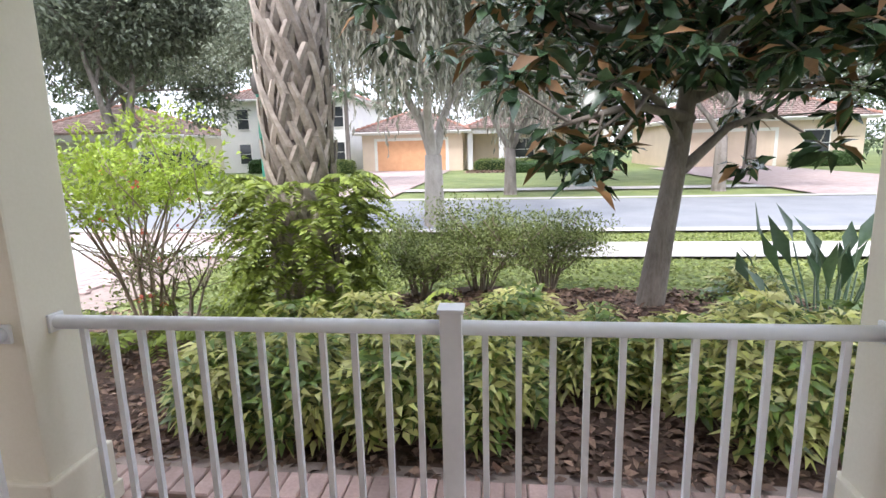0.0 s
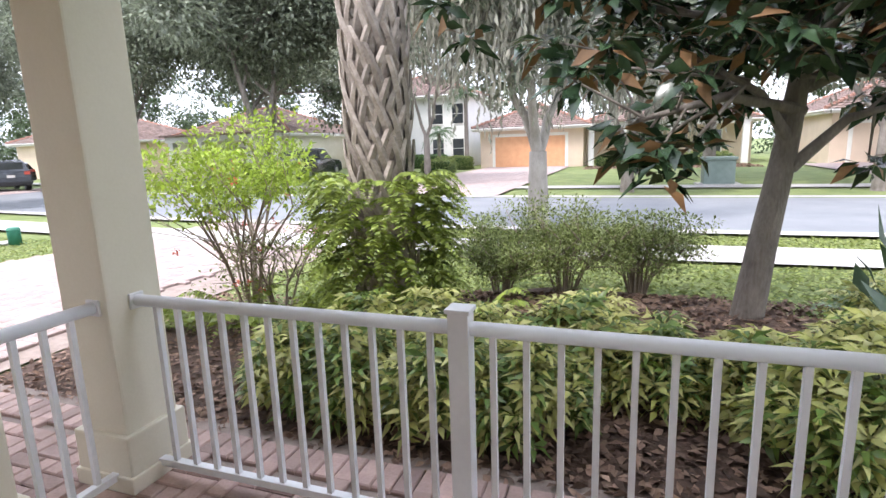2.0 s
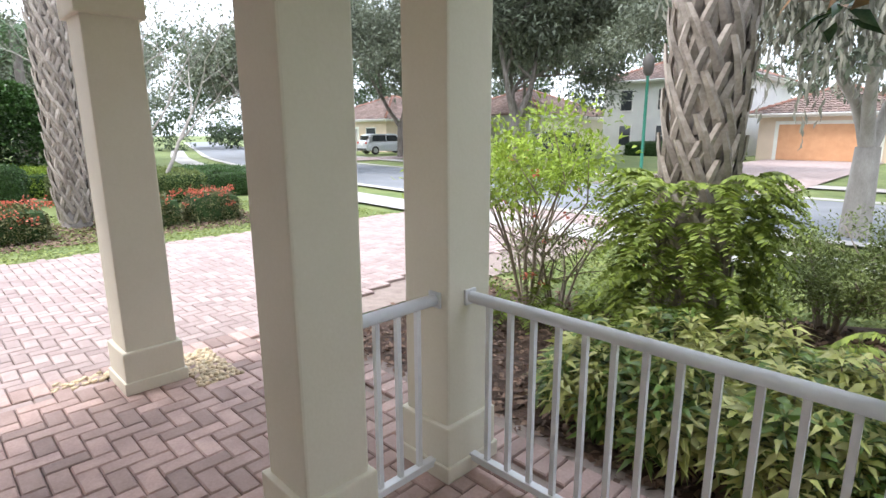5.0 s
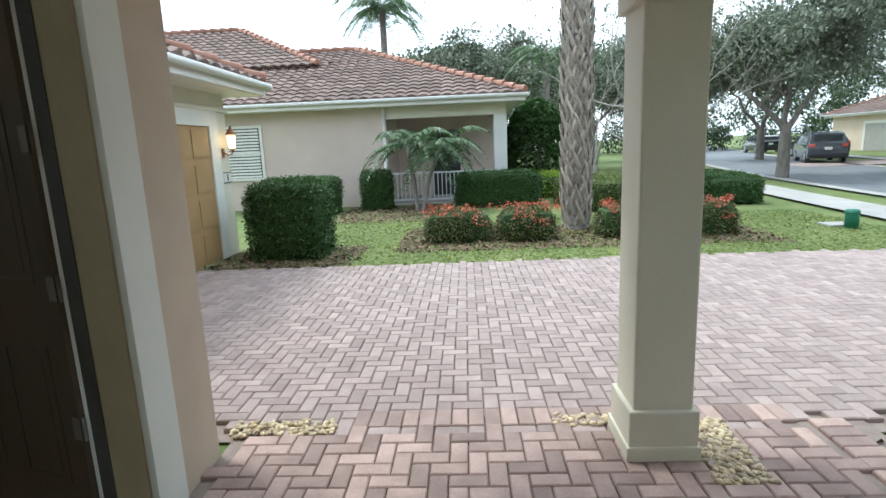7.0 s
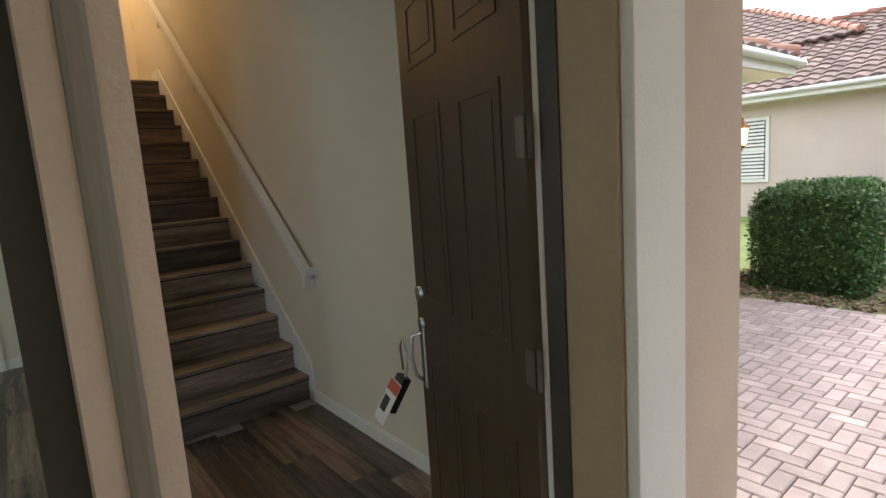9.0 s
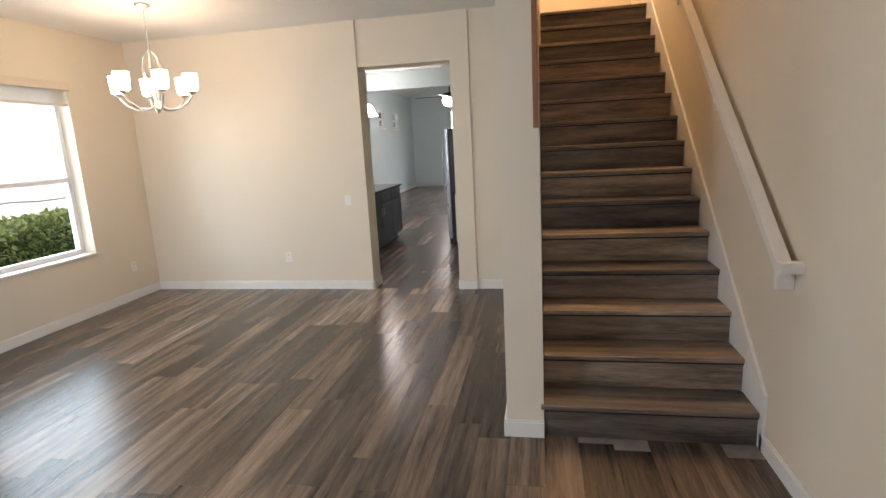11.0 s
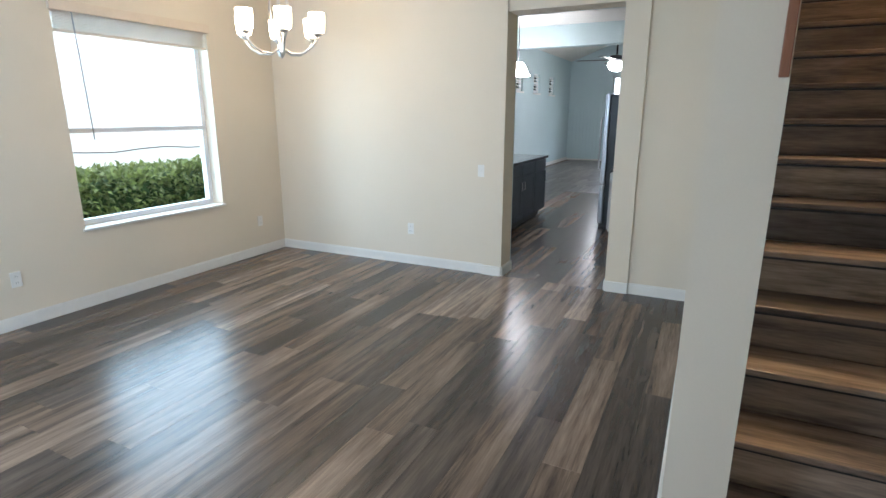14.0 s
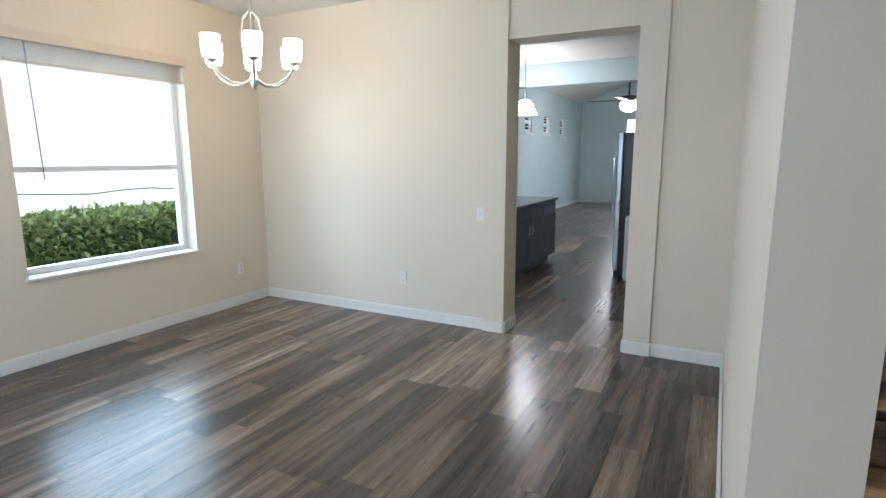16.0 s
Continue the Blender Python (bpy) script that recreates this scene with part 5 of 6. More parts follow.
def magnolia():
    rng = np.random.default_rng(14)
    x, y, z = 1.74, 5.25, 0.04
    t = thing("magnolia_tree", "magnolia tree with glossy dark leaves and brown undersides", "tree", at=(x, y, z))
    bm = bmesh.new()
    pipe(bm, [(x - 0.03, y, z - 0.1), (x, y, z + 0.08), (x + 0.06, y, z + 0.6), (x + 0.15, y, z + 1.25), (x + 0.22, y, z + 1.9), (x + 0.3, y, z + 3.4)], 0.135, 14, 0.05)
    heads = []
    for bx0, by0, bz0, ex, ey, ez in ((0.2, 0, 1.2, 0.75, -0.3, 1.62), (0.2, 0, 1.35, -0.35, -0.5, 1.85), (0.24, 0, 1.6, -0.85, -0.9, 1.55), (0.25, 0, 1.75, 1.3, -0.7, 2.05), (0.26, 0, 1.9, -0.9, -0.3, 2.35), (0.27, 0, 2.0, 0.3, -1.2, 2.2), (0.27, 0, 2.2, 1.4, 0.3, 2.6), (0.27, 0, 2.2, -0.6, 0.7, 2.6), (0.28, 0, 2.4, 0.9, -1.1, 2.7), (0.28, 0, 2.5, -0.4, -0.9, 2.75), (0.28, 0, 2.6, 2.0, -0.4, 2.5)):
        a, b = Vector((x + bx0, y + by0, z + bz0)), Vector((x + ex, y + ey, z + ez))
        m = (a + b) / 2 + Vector((0, 0, 0.12))
        pipe(bm, [a, m, b], 0.05, 7, 0.014)
        for _ in range(7):
            e = b + Vector((rng.normal(0, 0.3), rng.normal(0, 0.3), rng.normal(0.05, 0.2)))
            pipe(bm, [m.lerp(b, rng.uniform(0.2, 1)), e], 0.012, 4, 0.006)
            heads.append(e)
    for e in ((1.05, 4.15, 1.28), (0.95, 4.3, 1.42), (1.2, 4.2, 1.45), (0.5, 4.2, 1.95), (0.35, 4.3, 2.1), (2.7, 4.4, 1.75), (3.0, 4.5, 1.85), (3.3, 4.8, 2.0)):
        heads.append(Vector(e))
        pipe(bm, [Vector((x + 0.15 * (1 if e[0] > 2 else -1), y - 0.3, z + 1.8)), Vector(e)], 0.016, 4, 0.007)
    part("trunk", bm, BARK, t)
    for _ in range(230):
        heads.append(Vector((x + rng.normal(0.4, 0.95), y + rng.normal(-0.2, 0.65), z + rng.uniform(1.9, 3.2))))
    for _ in range(90):
        heads.append(Vector((x + rng.normal(1.25, 0.5), y + rng.normal(-0.2, 0.5), z + rng.uniform(1.95, 3.1))))
    for mat, share, nm in ((MAGNOLIA, 0.86, "green_leaves"), (MAGNOLIA_BROWN, 0.14, "brown_leaves")):
        ps, ds = [], []
        for hd in heads:
            m = int(16 * share) + 1
            aa = rng.uniform(0, 6.28, m)
            d = np.stack([np.cos(aa), np.sin(aa), rng.uniform(-0.9, 0.5, m)], 1)
            ps.append(np.array(hd) + d * 0.03 + rng.normal(0, 0.03, (m, 3)))
            ds.append(d)
        leaf_mesh(nm, np.concatenate(ps), np.concatenate(ds), 0.215, 0.082, mat, t, rng=rng, fold=0.12, droop=0.18)
    return t


magnolia()
strel = thing("bird_of_paradise", "clump of upright blue-green paddle leaves on long stalks", "plant", at=(2.85, 4.7, -0.05))
rng_s = np.random.default_rng(31)
bm = bmesh.new()
ps, ds = [], []
for i in range(26):
    a, sp = rng_s.uniform(0, 6.28), rng_s.uniform(0.1, 0.55)
    top = Vector((2.85 + sp * math.cos(a), 4.7 + sp * math.sin(a), rng_s.uniform(0.25, 0.68)))
    pipe(bm, [(2.85 + 0.08 * math.cos(a), 4.7 + 0.08 * math.sin(a), -0.06), top], 0.01, 5, 0.006)
    ps.append(top)
    ds.append((0.5 * math.cos(a), 0.5 * math.sin(a), 1.0))
part("stalks", bm, STREL, strel)
leaf_mesh("paddle_leaves", np.array(ps), np.array(ds), 0.36, 0.1, STREL, strel, rng=rng_s, fold=0.15, droop=0.12)
solid("meter_cover", box(2.55, 2.95, 6.05, 6.3, -0.1, -0.055, 0.01), surface("pale_blue_plastic", (0.25, 0.42, 0.52), (0.32, 0.5, 0.6), 0.5, 5, 40, 0.1), "pale blue plastic cover lying in the lawn", "cover")

# ---- pebble strips beside the porch ----
def pebbles(x0, x1, y0, y1, n, seed, label):
    rng = random.Random(seed)
    verts, faces = [], []
    for _ in range(n):
        c = Vector((rng.uniform(x0, x1), rng.uniform(y0, y1), -0.032 + rng.uniform(0, 0.018)))
        s = Vector((rng.uniform(0.014, 0.03), rng.uniform(0.012, 0.022), rng.uniform(0.008, 0.014)))
        a = rng.uniform(0, 3.14)
        kk = len(verts)
        for zz, rr in ((-1, 0.3), (-0.4, 0.9), (0.4, 0.9), (1, 0.35)):
            for j in range(6):
                q = j * math.pi / 3
                u, v = rr * math.cos(q) * s.x, rr * math.sin(q) * s.y
                verts.append((c.x + u * math.cos(a) - v * math.sin(a), c.y + u * math.sin(a) + v * math.cos(a), c.z + zz * s.z))
        for r in range(3):
            for j in range(6):
                faces.append((kk + r * 6 + j, kk + r * 6 + (j + 1) % 6, kk + r * 6 + 6 + (j + 1) % 6, kk + r * 6 + 6 + j))
        faces.append(tuple(kk + 18 + j for j in range(6)))
    mesh_of("pebbles", verts, faces, PEBBLE, label, "pebbles", "stuff", smooth=True)


pebbles(-3.6, -3.0, 1.89, 2.16, 420, 1, "tan river pebbles in a gap beside the column")
pebbles(-3.66, -3.5, -0.72, -0.1, 160, 2, "tan river pebbles along the house corner")
pebbles(-3.7, -3.56, 1.2, 1.9, 120, 3, "tan river pebbles behind the column")
# ---- houses ----
def hip_roof(x0, x1, y0, y1, z0, pitch, parent, tile=0.33, ridge_axis=None, name="roof", row=0.36):
    """A hipped roof of curved clay tiles laid in overlapping rows, with ridge caps."""
    w, d = x1 - x0, y1 - y0
    run = min(w, d) / 2
    h = run * pitch
    along_x = (w >= d) if ridge_axis is None else ridge_axis == "x"
    cx, cy = (x0 + x1) / 2, (y0 + y1) / 2
    ra, rb = (Vector((x0 + run, cy, z0 + h)), Vector((x1 - run, cy, z0 + h))) if along_x else (Vector((cx, y0 + run, z0 + h)), Vector((cx, y1 - run, z0 + h)))
    c = [Vector((x0, y0, z0)), Vector((x1, y0, z0)), Vector((x1, y1, z0)), Vector((x0, y1, z0))]
    if along_x:
        sides = [(c[0], c[1], rb, ra), (c[1], c[2], rb, rb), (c[2], c[3], ra, rb), (c[3], c[0], ra, ra)]
    else:
        sides = [(c[0], c[1], ra, ra), (c[1], c[2], rb, ra), (c[2], c[3], rb, rb), (c[3], c[0], ra, rb)]
    verts, faces = [], []
    for a, b, tb, ta in sides:
        wide = (b - a).length
        slope = ((ta - a) - (b - a).normalized() * (ta - a).dot((b - a).normalized())).length
        rows = max(2, int(slope / row))
        nor = (b - a).cross(ta - a).normalized()
        if nor.z < 0:
            nor = -nor
        e = (b - a).normalized()
        for r in range(rows):
            u0, u1 = r / rows, (r + 1) / rows
            l0, r0 = a.lerp(ta, u0), b.lerp(tb, u0)
            l1, r1 = a.lerp(ta, u1), b.lerp(tb, u1)
            s0, s1 = (l0 - a).dot(e), (r0 - a).dot(e)
            t0, t1 = (l1 - a).dot(e), (r1 - a).dot(e)
            base0, base1 = a + (l0 - a) - e * s0, a + (l1 - a) - e * t0
            lo, hi = s0, s1
            n = max(1, int((hi - lo) / tile))
            for i in range(n):
                k = len(verts)
                for q in range(5):
                    s = lo + (i + q / 4) * (hi - lo) / n
                    su = min(max(s, t0), t1)
                    bulge = 0.055 * math.sin(math.pi * q / 4)
                    p0 = base0 + e * s + nor * (bulge + 0.035)
                    p1 = base1 + e * su + nor * (bulge * 0.8)
                    pb = base0 + e * s + nor * (bulge - 0.02)
                    verts += [tuple(p0), tuple(p1), tuple(pb)]
                for q in range(4):
                    j = k + q * 3
                    faces += [(j, j + 3, j + 4, j + 1), (j + 2, j + 5, j + 3, j)]
    off = parent
    roof = mesh_of(name, verts, faces, ROOF_TILE, "", "", "", parent)
    bm = bmesh.new()
    pairs = [(c[0], ra), (c[3], ra if along_x else rb), (c[1], rb if along_x else ra), (c[2], rb)] + ([(ra, rb)] if (ra - rb).length > 0.2 else [])
    for p, q in pairs:
        n = max(2, int((q - p).length / 0.4))
        for i in range(n):
            s, t2 = p.lerp(q, i / n), p.lerp(q, (i + 1.05) / n)
            pipe(bm, [s + Vector((0, 0, 0.09)), t2 + Vector((0, 0, 0.05))], 0.11, 6, 0.085)
    tagged(part("ridge_caps", bm, surface("ridge_clay", (0.30, 0.14, 0.095), (0.44, 0.24, 0.18), 0.8, 3, 40, 0.2) if "ridge_clay" not in bpy.data.materials else bpy.data.materials["ridge_clay"], parent), "rounded clay ridge tiles", "", "", "stuff")
    part("roof_deck", box(x0 + 0.05, x1 - 0.05, y0 + 0.05, y1 - 0.05, z0 - 0.03, z0 + 0.0), ROOF_BASE, parent)
    return roof


def fascia(x0, x1, y0, y1, z, parent, d=0.12):
    bm = box(x0, x1, y0, y0 + 0.04, z - 0.2, z)
    bx(bm, x0, x1, y1 - 0.04, y1, z - 0.2, z)
    bx(bm, x0, x0 + 0.04, y0 + 0.041, y1 - 0.041, z - 0.2, z)
    bx(bm, x1 - 0.04, x1, y0 + 0.041, y1 - 0.041, z - 0.2, z)
    part("fascia", bm, TRIM_WHITE, parent)
    bm = bmesh.new()
    for a, b in (((x0 - 0.06, y0 - 0.06), (x1 + 0.06, y0 - 0.06)), ((x1 + 0.06, y0 - 0.06), (x1 + 0.06, y1 + 0.06)), ((x1 + 0.06, y1 + 0.06), (x0 - 0.06, y1 + 0.06)), ((x0 - 0.06, y1 + 0.06), (x0 - 0.06, y0 - 0.06))):
        pipe(bm, [(*a, z - 0.05), (*b, z - 0.05)], 0.06, 6)
    part("gutter", bm, TRIM_WHITE, parent, "white gutter")
    part("soffit", box(x0 + 0.04, x1 - 0.04, y0 + 0.04, y1 - 0.04, z - 0.21, z - 0.19), TRIM_WHITE, parent)


def face_window(parent, axis, face, u0, u1, z0, z1, shutters=False, out=1, glass=None):
    f = part("window", (box(u0 - 0.08, u1 + 0.08, min(face, face + out * 0.05), max(face, face + out * 0.05), z0 - 0.08, z1 + 0.08) if axis == "x" else box(min(face, face + out * 0.05), max(face, face + out * 0.05), u0 - 0.08, u1 + 0.08, z0 - 0.08, z1 + 0.08)), TRIM_WHITE, parent, "white framed window")
    a, b = sorted((face + out * 0.051, face + out * 0.062))
    um, zm = (u0 + u1) / 2, (z0 + z1) / 2
    for p, q, s, t in ((u0, u1, z0, zm - 0.02), (u0, u1, zm + 0.02, z1)):
        part("pane", box(p, q, a, b, s, t) if axis == "x" else box(a, b, p, q, s, t), glass or DARK_GLASS, f)
    if shutters:
        a, b = sorted((face + out * 0.063, face + out * 0.075))
        n = int((z1 - z0) / 0.09)
        for i in range(n):
            z = z0 + i * 0.09
            part("louvre", box(u0 + 0.02, u1 - 0.02, a, b, z + 0.01, z + 0.07) if axis == "x" else box(a, b, u0 + 0.02, u1 - 0.02, z + 0.01, z + 0.07), TRIM_WHITE, f)
    return f


def garage_front(parent, axis_y, x0, x1, z0, z1, mat, out=1, rows=4, cols=8, trim=0.16):
    face = axis_y
    a, b = sorted((face, face + out * 0.05))
    bm = box(x0 - trim, x0, a, b, z0, z1 + trim)
    bx(bm, x1, x1 + trim, a, b, z0, z1 + trim)
    bx(bm, x0, x1, a, b, z1, z1 + trim)
    part("door_trim", bm, STUCCO_TRIM, parent, "pale band around the garage door")
    a, b = sorted((face + out * 0.004, face + out * 0.02))
    d = part("garage_door", box(x0, x1, a, b, z0, z1), mat, parent)
    a2, b2 = sorted((face + out * 0.021, face + out * 0.034))
    for r in range(rows):
        h = (z1 - z0) / rows
        for c in range(cols):
            w = (x1 - x0) / cols
            part("panel", box(x0 + c * w + 0.06, x0 + (c + 1) * w - 0.06, a2, b2, z0 + r * h + 0.06, z0 + (r + 1) * h - 0.06), mat, d)


def house(x0, x1, y0, y1, z, h, pitch, wall, label, over=0.5):
    t = thing("house", label, "house", at=((x0 + x1) / 2, (y0 + y1) / 2, z))
    part("wall", box(x0, x1, y0, y1, z - 0.1, z + h), wall, t)
    hip_roof(x0 - over, x1 + over, y0 - over, y1 + over, z + h + 0.02, pitch, t)
    fascia(x0 - over, x1 + over, y0 - over, y1 + over, z + h + 0.02, t)
    return t


# own garage wing
GZ = -0.05
own = thing("garage_wing", "tan stucco garage wing with a clay tile roof", "house", at=(-6.6, -7, GZ))
part("wall", box(-9.75, -3.335, -11.0, -3.30, GZ - 0.1, 2.62), STUCCO_CREAM, own)
hip_roof(-10.2, -3.42, -11.5, -2.72, 2.80, 0.42, own)
fascia(-10.2, -3.41, -11.5, -2.72, 2.80, own)
part("cornice", box(-9.79, -3.41, -3.299, -3.24, 2.30, 2.36, 0.01), STUCCO_CREAM, own)
garage_front(own, -3.299, -9.05, -4.15, GZ, 2.06, GARAGE_TAN, 1, 4, 8, 0.28)
lan = thing("wall_lantern", "lit copper wall lantern beside the garage door", "lantern", at=(-9.53, -3.2, 1.8))
COPPER = surface("weathered_copper", (0.28, 0.13, 0.07), (0.40, 0.2, 0.12), 0.45, 8, 60, 0.1, metal=0.8)
part("back_plate", box(-9.57, -9.49, -3.299, -3.28, 1.58, 1.72, 0.005), COPPER, lan)
part("arm", pipe(bmesh.new(), [(-9.53, -3.28, 1.65), (-9.53, -3.2, 1.6), (-9.53, -3.13, 1.64), (-9.53, -3.13, 1.70)], 0.012, 6), COPPER, lan)
part("lamp_glass", turned(bmesh.new(), [(0.045, 1.71), (0.06, 1.75), (0.075, 1.93)], (-9.53, -3.13, 0), 8), glowing("lit_lantern_glass", (1.0, 0.6, 0.22), 2.2), lan, "glowing amber glass")
part("cap", turned(bmesh.new(), [(0.095, 1.93), (0.07, 1.98), (0.03, 2.03), (0.012, 2.08)], (-9.53, -3.13, 0), 8), COPPER, lan)
part("base_cup", turned(bmesh.new(), [(0.015, 1.66), (0.04, 1.69), (0.05, 1.71)], (-9.53, -3.13, 0), 8), COPPER, lan)
lamp = new("lantern_light", bpy.data.lights.new("lantern_light", 'POINT'))
lamp.data.energy, lamp.data.color, lamp.data.shadow_soft_size = 6, (1.0, 0.6, 0.28), 0.06
lamp.location = (-9.53, -3.08, 1.85)
plate = thing("number_plate", "small white house number plate on the garage wall", "plate", at=(-9.58, -3.28, 1.24))
part("board", box(-9.72, -9.44, -3.299, -3.285, 1.15, 1.33, 0.004), TRIM_WHITE, plate)
part("border", bx(bx(box(-9.72, -9.44, -3.2845, -3.281, 1.15, 1.165), -9.72, -9.44, -3.2845, -3.281, 1.315, 1.33), -9.60, -9.56, -3.2845, -3.281, 1.19, 1.29), BLACK, plate)

# neighbour to the west
NX = -16.6
nb = thing("neighbour_house", "beige stucco house with a brown clay tile roof and corner porch", "house", at=(-21, -5, GZ))
part("wall", box(-27, NX, -14.0, -1.55, GZ - 0.1, 2.9), STUCCO_GREY, nb)
part("porch_back_wall", box(-27, -19.2, -1.549, 1.9, GZ - 0.1, 2.9), STUCCO_GREY, nb)
hip_roof(-27.6, NX + 0.55, -14.6, 2.45, 2.98, 0.40, nb, ridge_axis="y")
fascia(-27.6, NX + 0.55, -14.6, 2.45, 2.98, nb)
hip_roof(-28, -19.5, -16, -4.2, 4.5, 0.50, nb, name="upper_roof")
part("dormer_wall", box(-27.5, -20.0, -15.5, -4.7, 2.95, 4.47), STUCCO_CREAM, nb)
part("porch_beam", bx(box(-19.2, NX, 1.6, 1.95, 2.45, 2.9), NX - 0.32, NX, -1.545, 1.598, 2.45, 2.9), STUCCO_CREAM, nb)
part("porch_column", box(NX - 0.36, NX + 0.0, 1.58, 1.96, GZ, 2.45, 0.015), STUCCO_WHITE, nb)
part("downpipe", pipe(bmesh.new(), [(NX + 0.06, -1.62, GZ), (NX + 0.06, -1.62, 2.9)], 0.05, 8), TRIM_WHITE, nb, "white downpipe")
face_window(nb, "y", NX, -6.35, -5.35, 0.9, 2.35, True)
face_window(nb, "x", 1.9, -22.0, -21.2, 0.5, 2.2)
part("porch_floor", box(-19.2, NX, -1.545, 1.9, GZ - 0.08, GZ + 0.02), CONCRETE, nb)
part("door", box(-19.19, -19.14, -0.4, 0.55, GZ, 2.15), DARK_GLASS, nb)
nr = thing("porch_railing", "white porch railing of the neighbouring house", "railing", at=(NX, 0, 0))
part("top_rail", box(NX - 0.06, NX - 0.01, -1.54, 1.57, 0.83, 0.88), RAIL_WHITE, nr)
part("bottom_rail", box(NX - 0.055, NX - 0.015, -1.54, 1.57, 0.05, 0.09), RAIL_WHITE, nr)
for i in range(25):
    yb = -1.45 + i * 0.122
    part("baluster", box(NX - 0.048, NX - 0.022, yb - 0.013, yb + 0.013, 0.09, 0.83), RAIL_WHITE, nr)

hedge(-9.75, -8.75, -2.75, -1.55, 1.25, 1, "tall clipped green hedge block beside the garage", dens=1100)
hedge(-15.6, -14.6, -3.9, -2.75, 1.0, 2, "clipped green hedge against the beige wall")
hedge(-15.9, -15.3, -2.2, -1.35, 1.1, 3, "small dark shrub beside the downpipe")
hedge(-16.0, -15.1, 0.45, 2.75, 0.95, 4, "long clipped green hedge in front of the porch")
hedge(-16.2, -13.4, 3.2, 6.2, 0.75, 5, "broad low clipped hedge", mat=OLIVE)
hedge(-17.5, -14.2, 6.6, 8.2, 0.7, 12, "low dark clipped hedge near the footpath")
hedge(-22, -17, 2.8, 3.9, 0.7, 13, "bright green low hedge behind the porch", mat=LIME)
for i, (a, b) in enumerate(((-0.05, 1.15), (1.25, 2.3), (3.0, 4.3), (4.4, 5.4))):
    hedge(-10.55, -9.75, a, b, 0.58, 20 + i, "low clipped bush covered in coral flowers", mat=IXORA, flowers=34, soft=3.2, group="flowering bushes")
scatter_chips("bark_chips", 7000, -11.6, -9.1, -0.5, 5.9, lambda a, b: ground_z(b) - 0.02, 9, 0.07, CHIPS, "reddish bark mulch around the flowering bushes")
scatter_chips("bark_chips", 1800, -9.9, -8.2, -3.2, -1.0, lambda a, b: ground_z(b) - 0.02, 10, 0.07, CHIPS, "reddish bark mulch under the hedge")
scatter_chips("bark_chips", 3000, -16.3, -12.8, -2.6, 0.9, lambda a, b: ground_z(b) - 0.02, 11, 0.08, CHIPS, "reddish bark mulch along the neighbouring house")
boot_palm(-11.1, 2.85, 0.33, 6.5, 6, "pale palm trunk with crossed leaf bases among flowering bushes")
frond_palm(-15.0, -0.55, 1.75, 4, "slender feather palm with two curved stems", 20, 1.4, ((0.0, -0.12), (0.05, 0.3)), tr=0.05)
frond_palm(-29, -3.2, 8.6, 7, "tall feather palm behind the roofs", 34, 2.6, z=-0.1, tr=0.16)
frond_palm(-24, 4.2, 5.2, 8, "tall feather palm beside the neighbouring house", 20, 2.2, z=-0.1, tr=0.14)
frond_palm(-30, 7.5, 5.6, 9, "tall feather palm by the street", 20, 2.2, z=-0.2, tr=0.14)
cone = thing("cone_tree", "dense dark green cone-shaped clipped tree", "tree", at=(-20.5, 3.3, -0.1))
rng_c = np.random.default_rng(3)
part("trunk", pipe(bmesh.new(), [(-20.5, 3.3, -0.15), (-20.5, 3.3, 0.9)], 0.09, 8), BARK, cone)
hh = rng_c.random(9000) ** 0.8
aa = rng_c.uniform(0, 6.28, 9000)
rr = (1.3 * (1 - hh) ** 0.55 * (0.8 + 0.6 * hh) + 0.05) * rng_c.uniform(0.82, 1.05, 9000)
P = np.stack([-20.5 + rr * np.cos(aa), 3.3 + rr * np.sin(aa), 0.55 + 2.5 * hh], 1)
leaf_mesh("crown", P, np.stack([np.cos(aa), np.sin(aa), np.full(9000, 0.4)], 1) + rng_c.normal(0, 0.5, (9000, 3)), 0.17, 0.09, HEDGE, cone, rng=rng_c)

# trees along the street
oak(-0.93, 11.55, 6.5, 2.6, 3, "street oak with a forked trunk and hanging grey moss", moss=True, per=120, trunk=0.2, fork=1.5, bark=BARK_PALE)
oak(0.7, 19.0, 6.0, 2.6, 5, "street oak with low branches and hanging grey moss", moss=True, per=110, trunk=0.2, fork=1.6)
oak(-21.9, 12.9, 7.5, 3.3, 7, "leafy street oak on the grass verge", per=170, trunk=0.22, fork=1.9, leaf=0.14)
oak(-17.0, 23.5, 12.5, 8.2, 11, "broad dense grey-green oak across the street", per=520, trunk=0.3, fork=2.2, leaf=0.19)
oak(-30.0, 27.0, 13.0, 7.6, 12, "broad dense grey-green oak across the street", per=420, trunk=0.3, fork=2.2, leaf=0.21)
oak(-37.0, 20.0, 8.5, 4.2, 13, "leafy oak farther down the street", per=150, trunk=0.25, fork=2.0, leaf=0.18)
oak(-8.5, 25.0, 9.5, 4.2, 14, "slim oak before the white house", per=200, trunk=0.16, fork=2.2, leaf=0.13)
oak(7.5, 19.2, 7.0, 3.0, 15, "street oak across the road", per=120, trunk=0.2, fork=1.8, moss=True)
oak(14.0, 12.0, 7.0, 3.2, 16, "street oak on the grass verge", per=120, trunk=0.2, fork=1.9)
oak(-27.0, 7.0, 6.5, 2.6, 17, "tree with thin pale limbs", per=40, trunk=0.12, fork=0.6, leaf=0.1, bark=BARK_PALE)
oak(-35.0, 1.5, 8.5, 4.2, 26, "leafy oak behind the neighbouring house", per=150, trunk=0.24, fork=1.6, leaf=0.18)
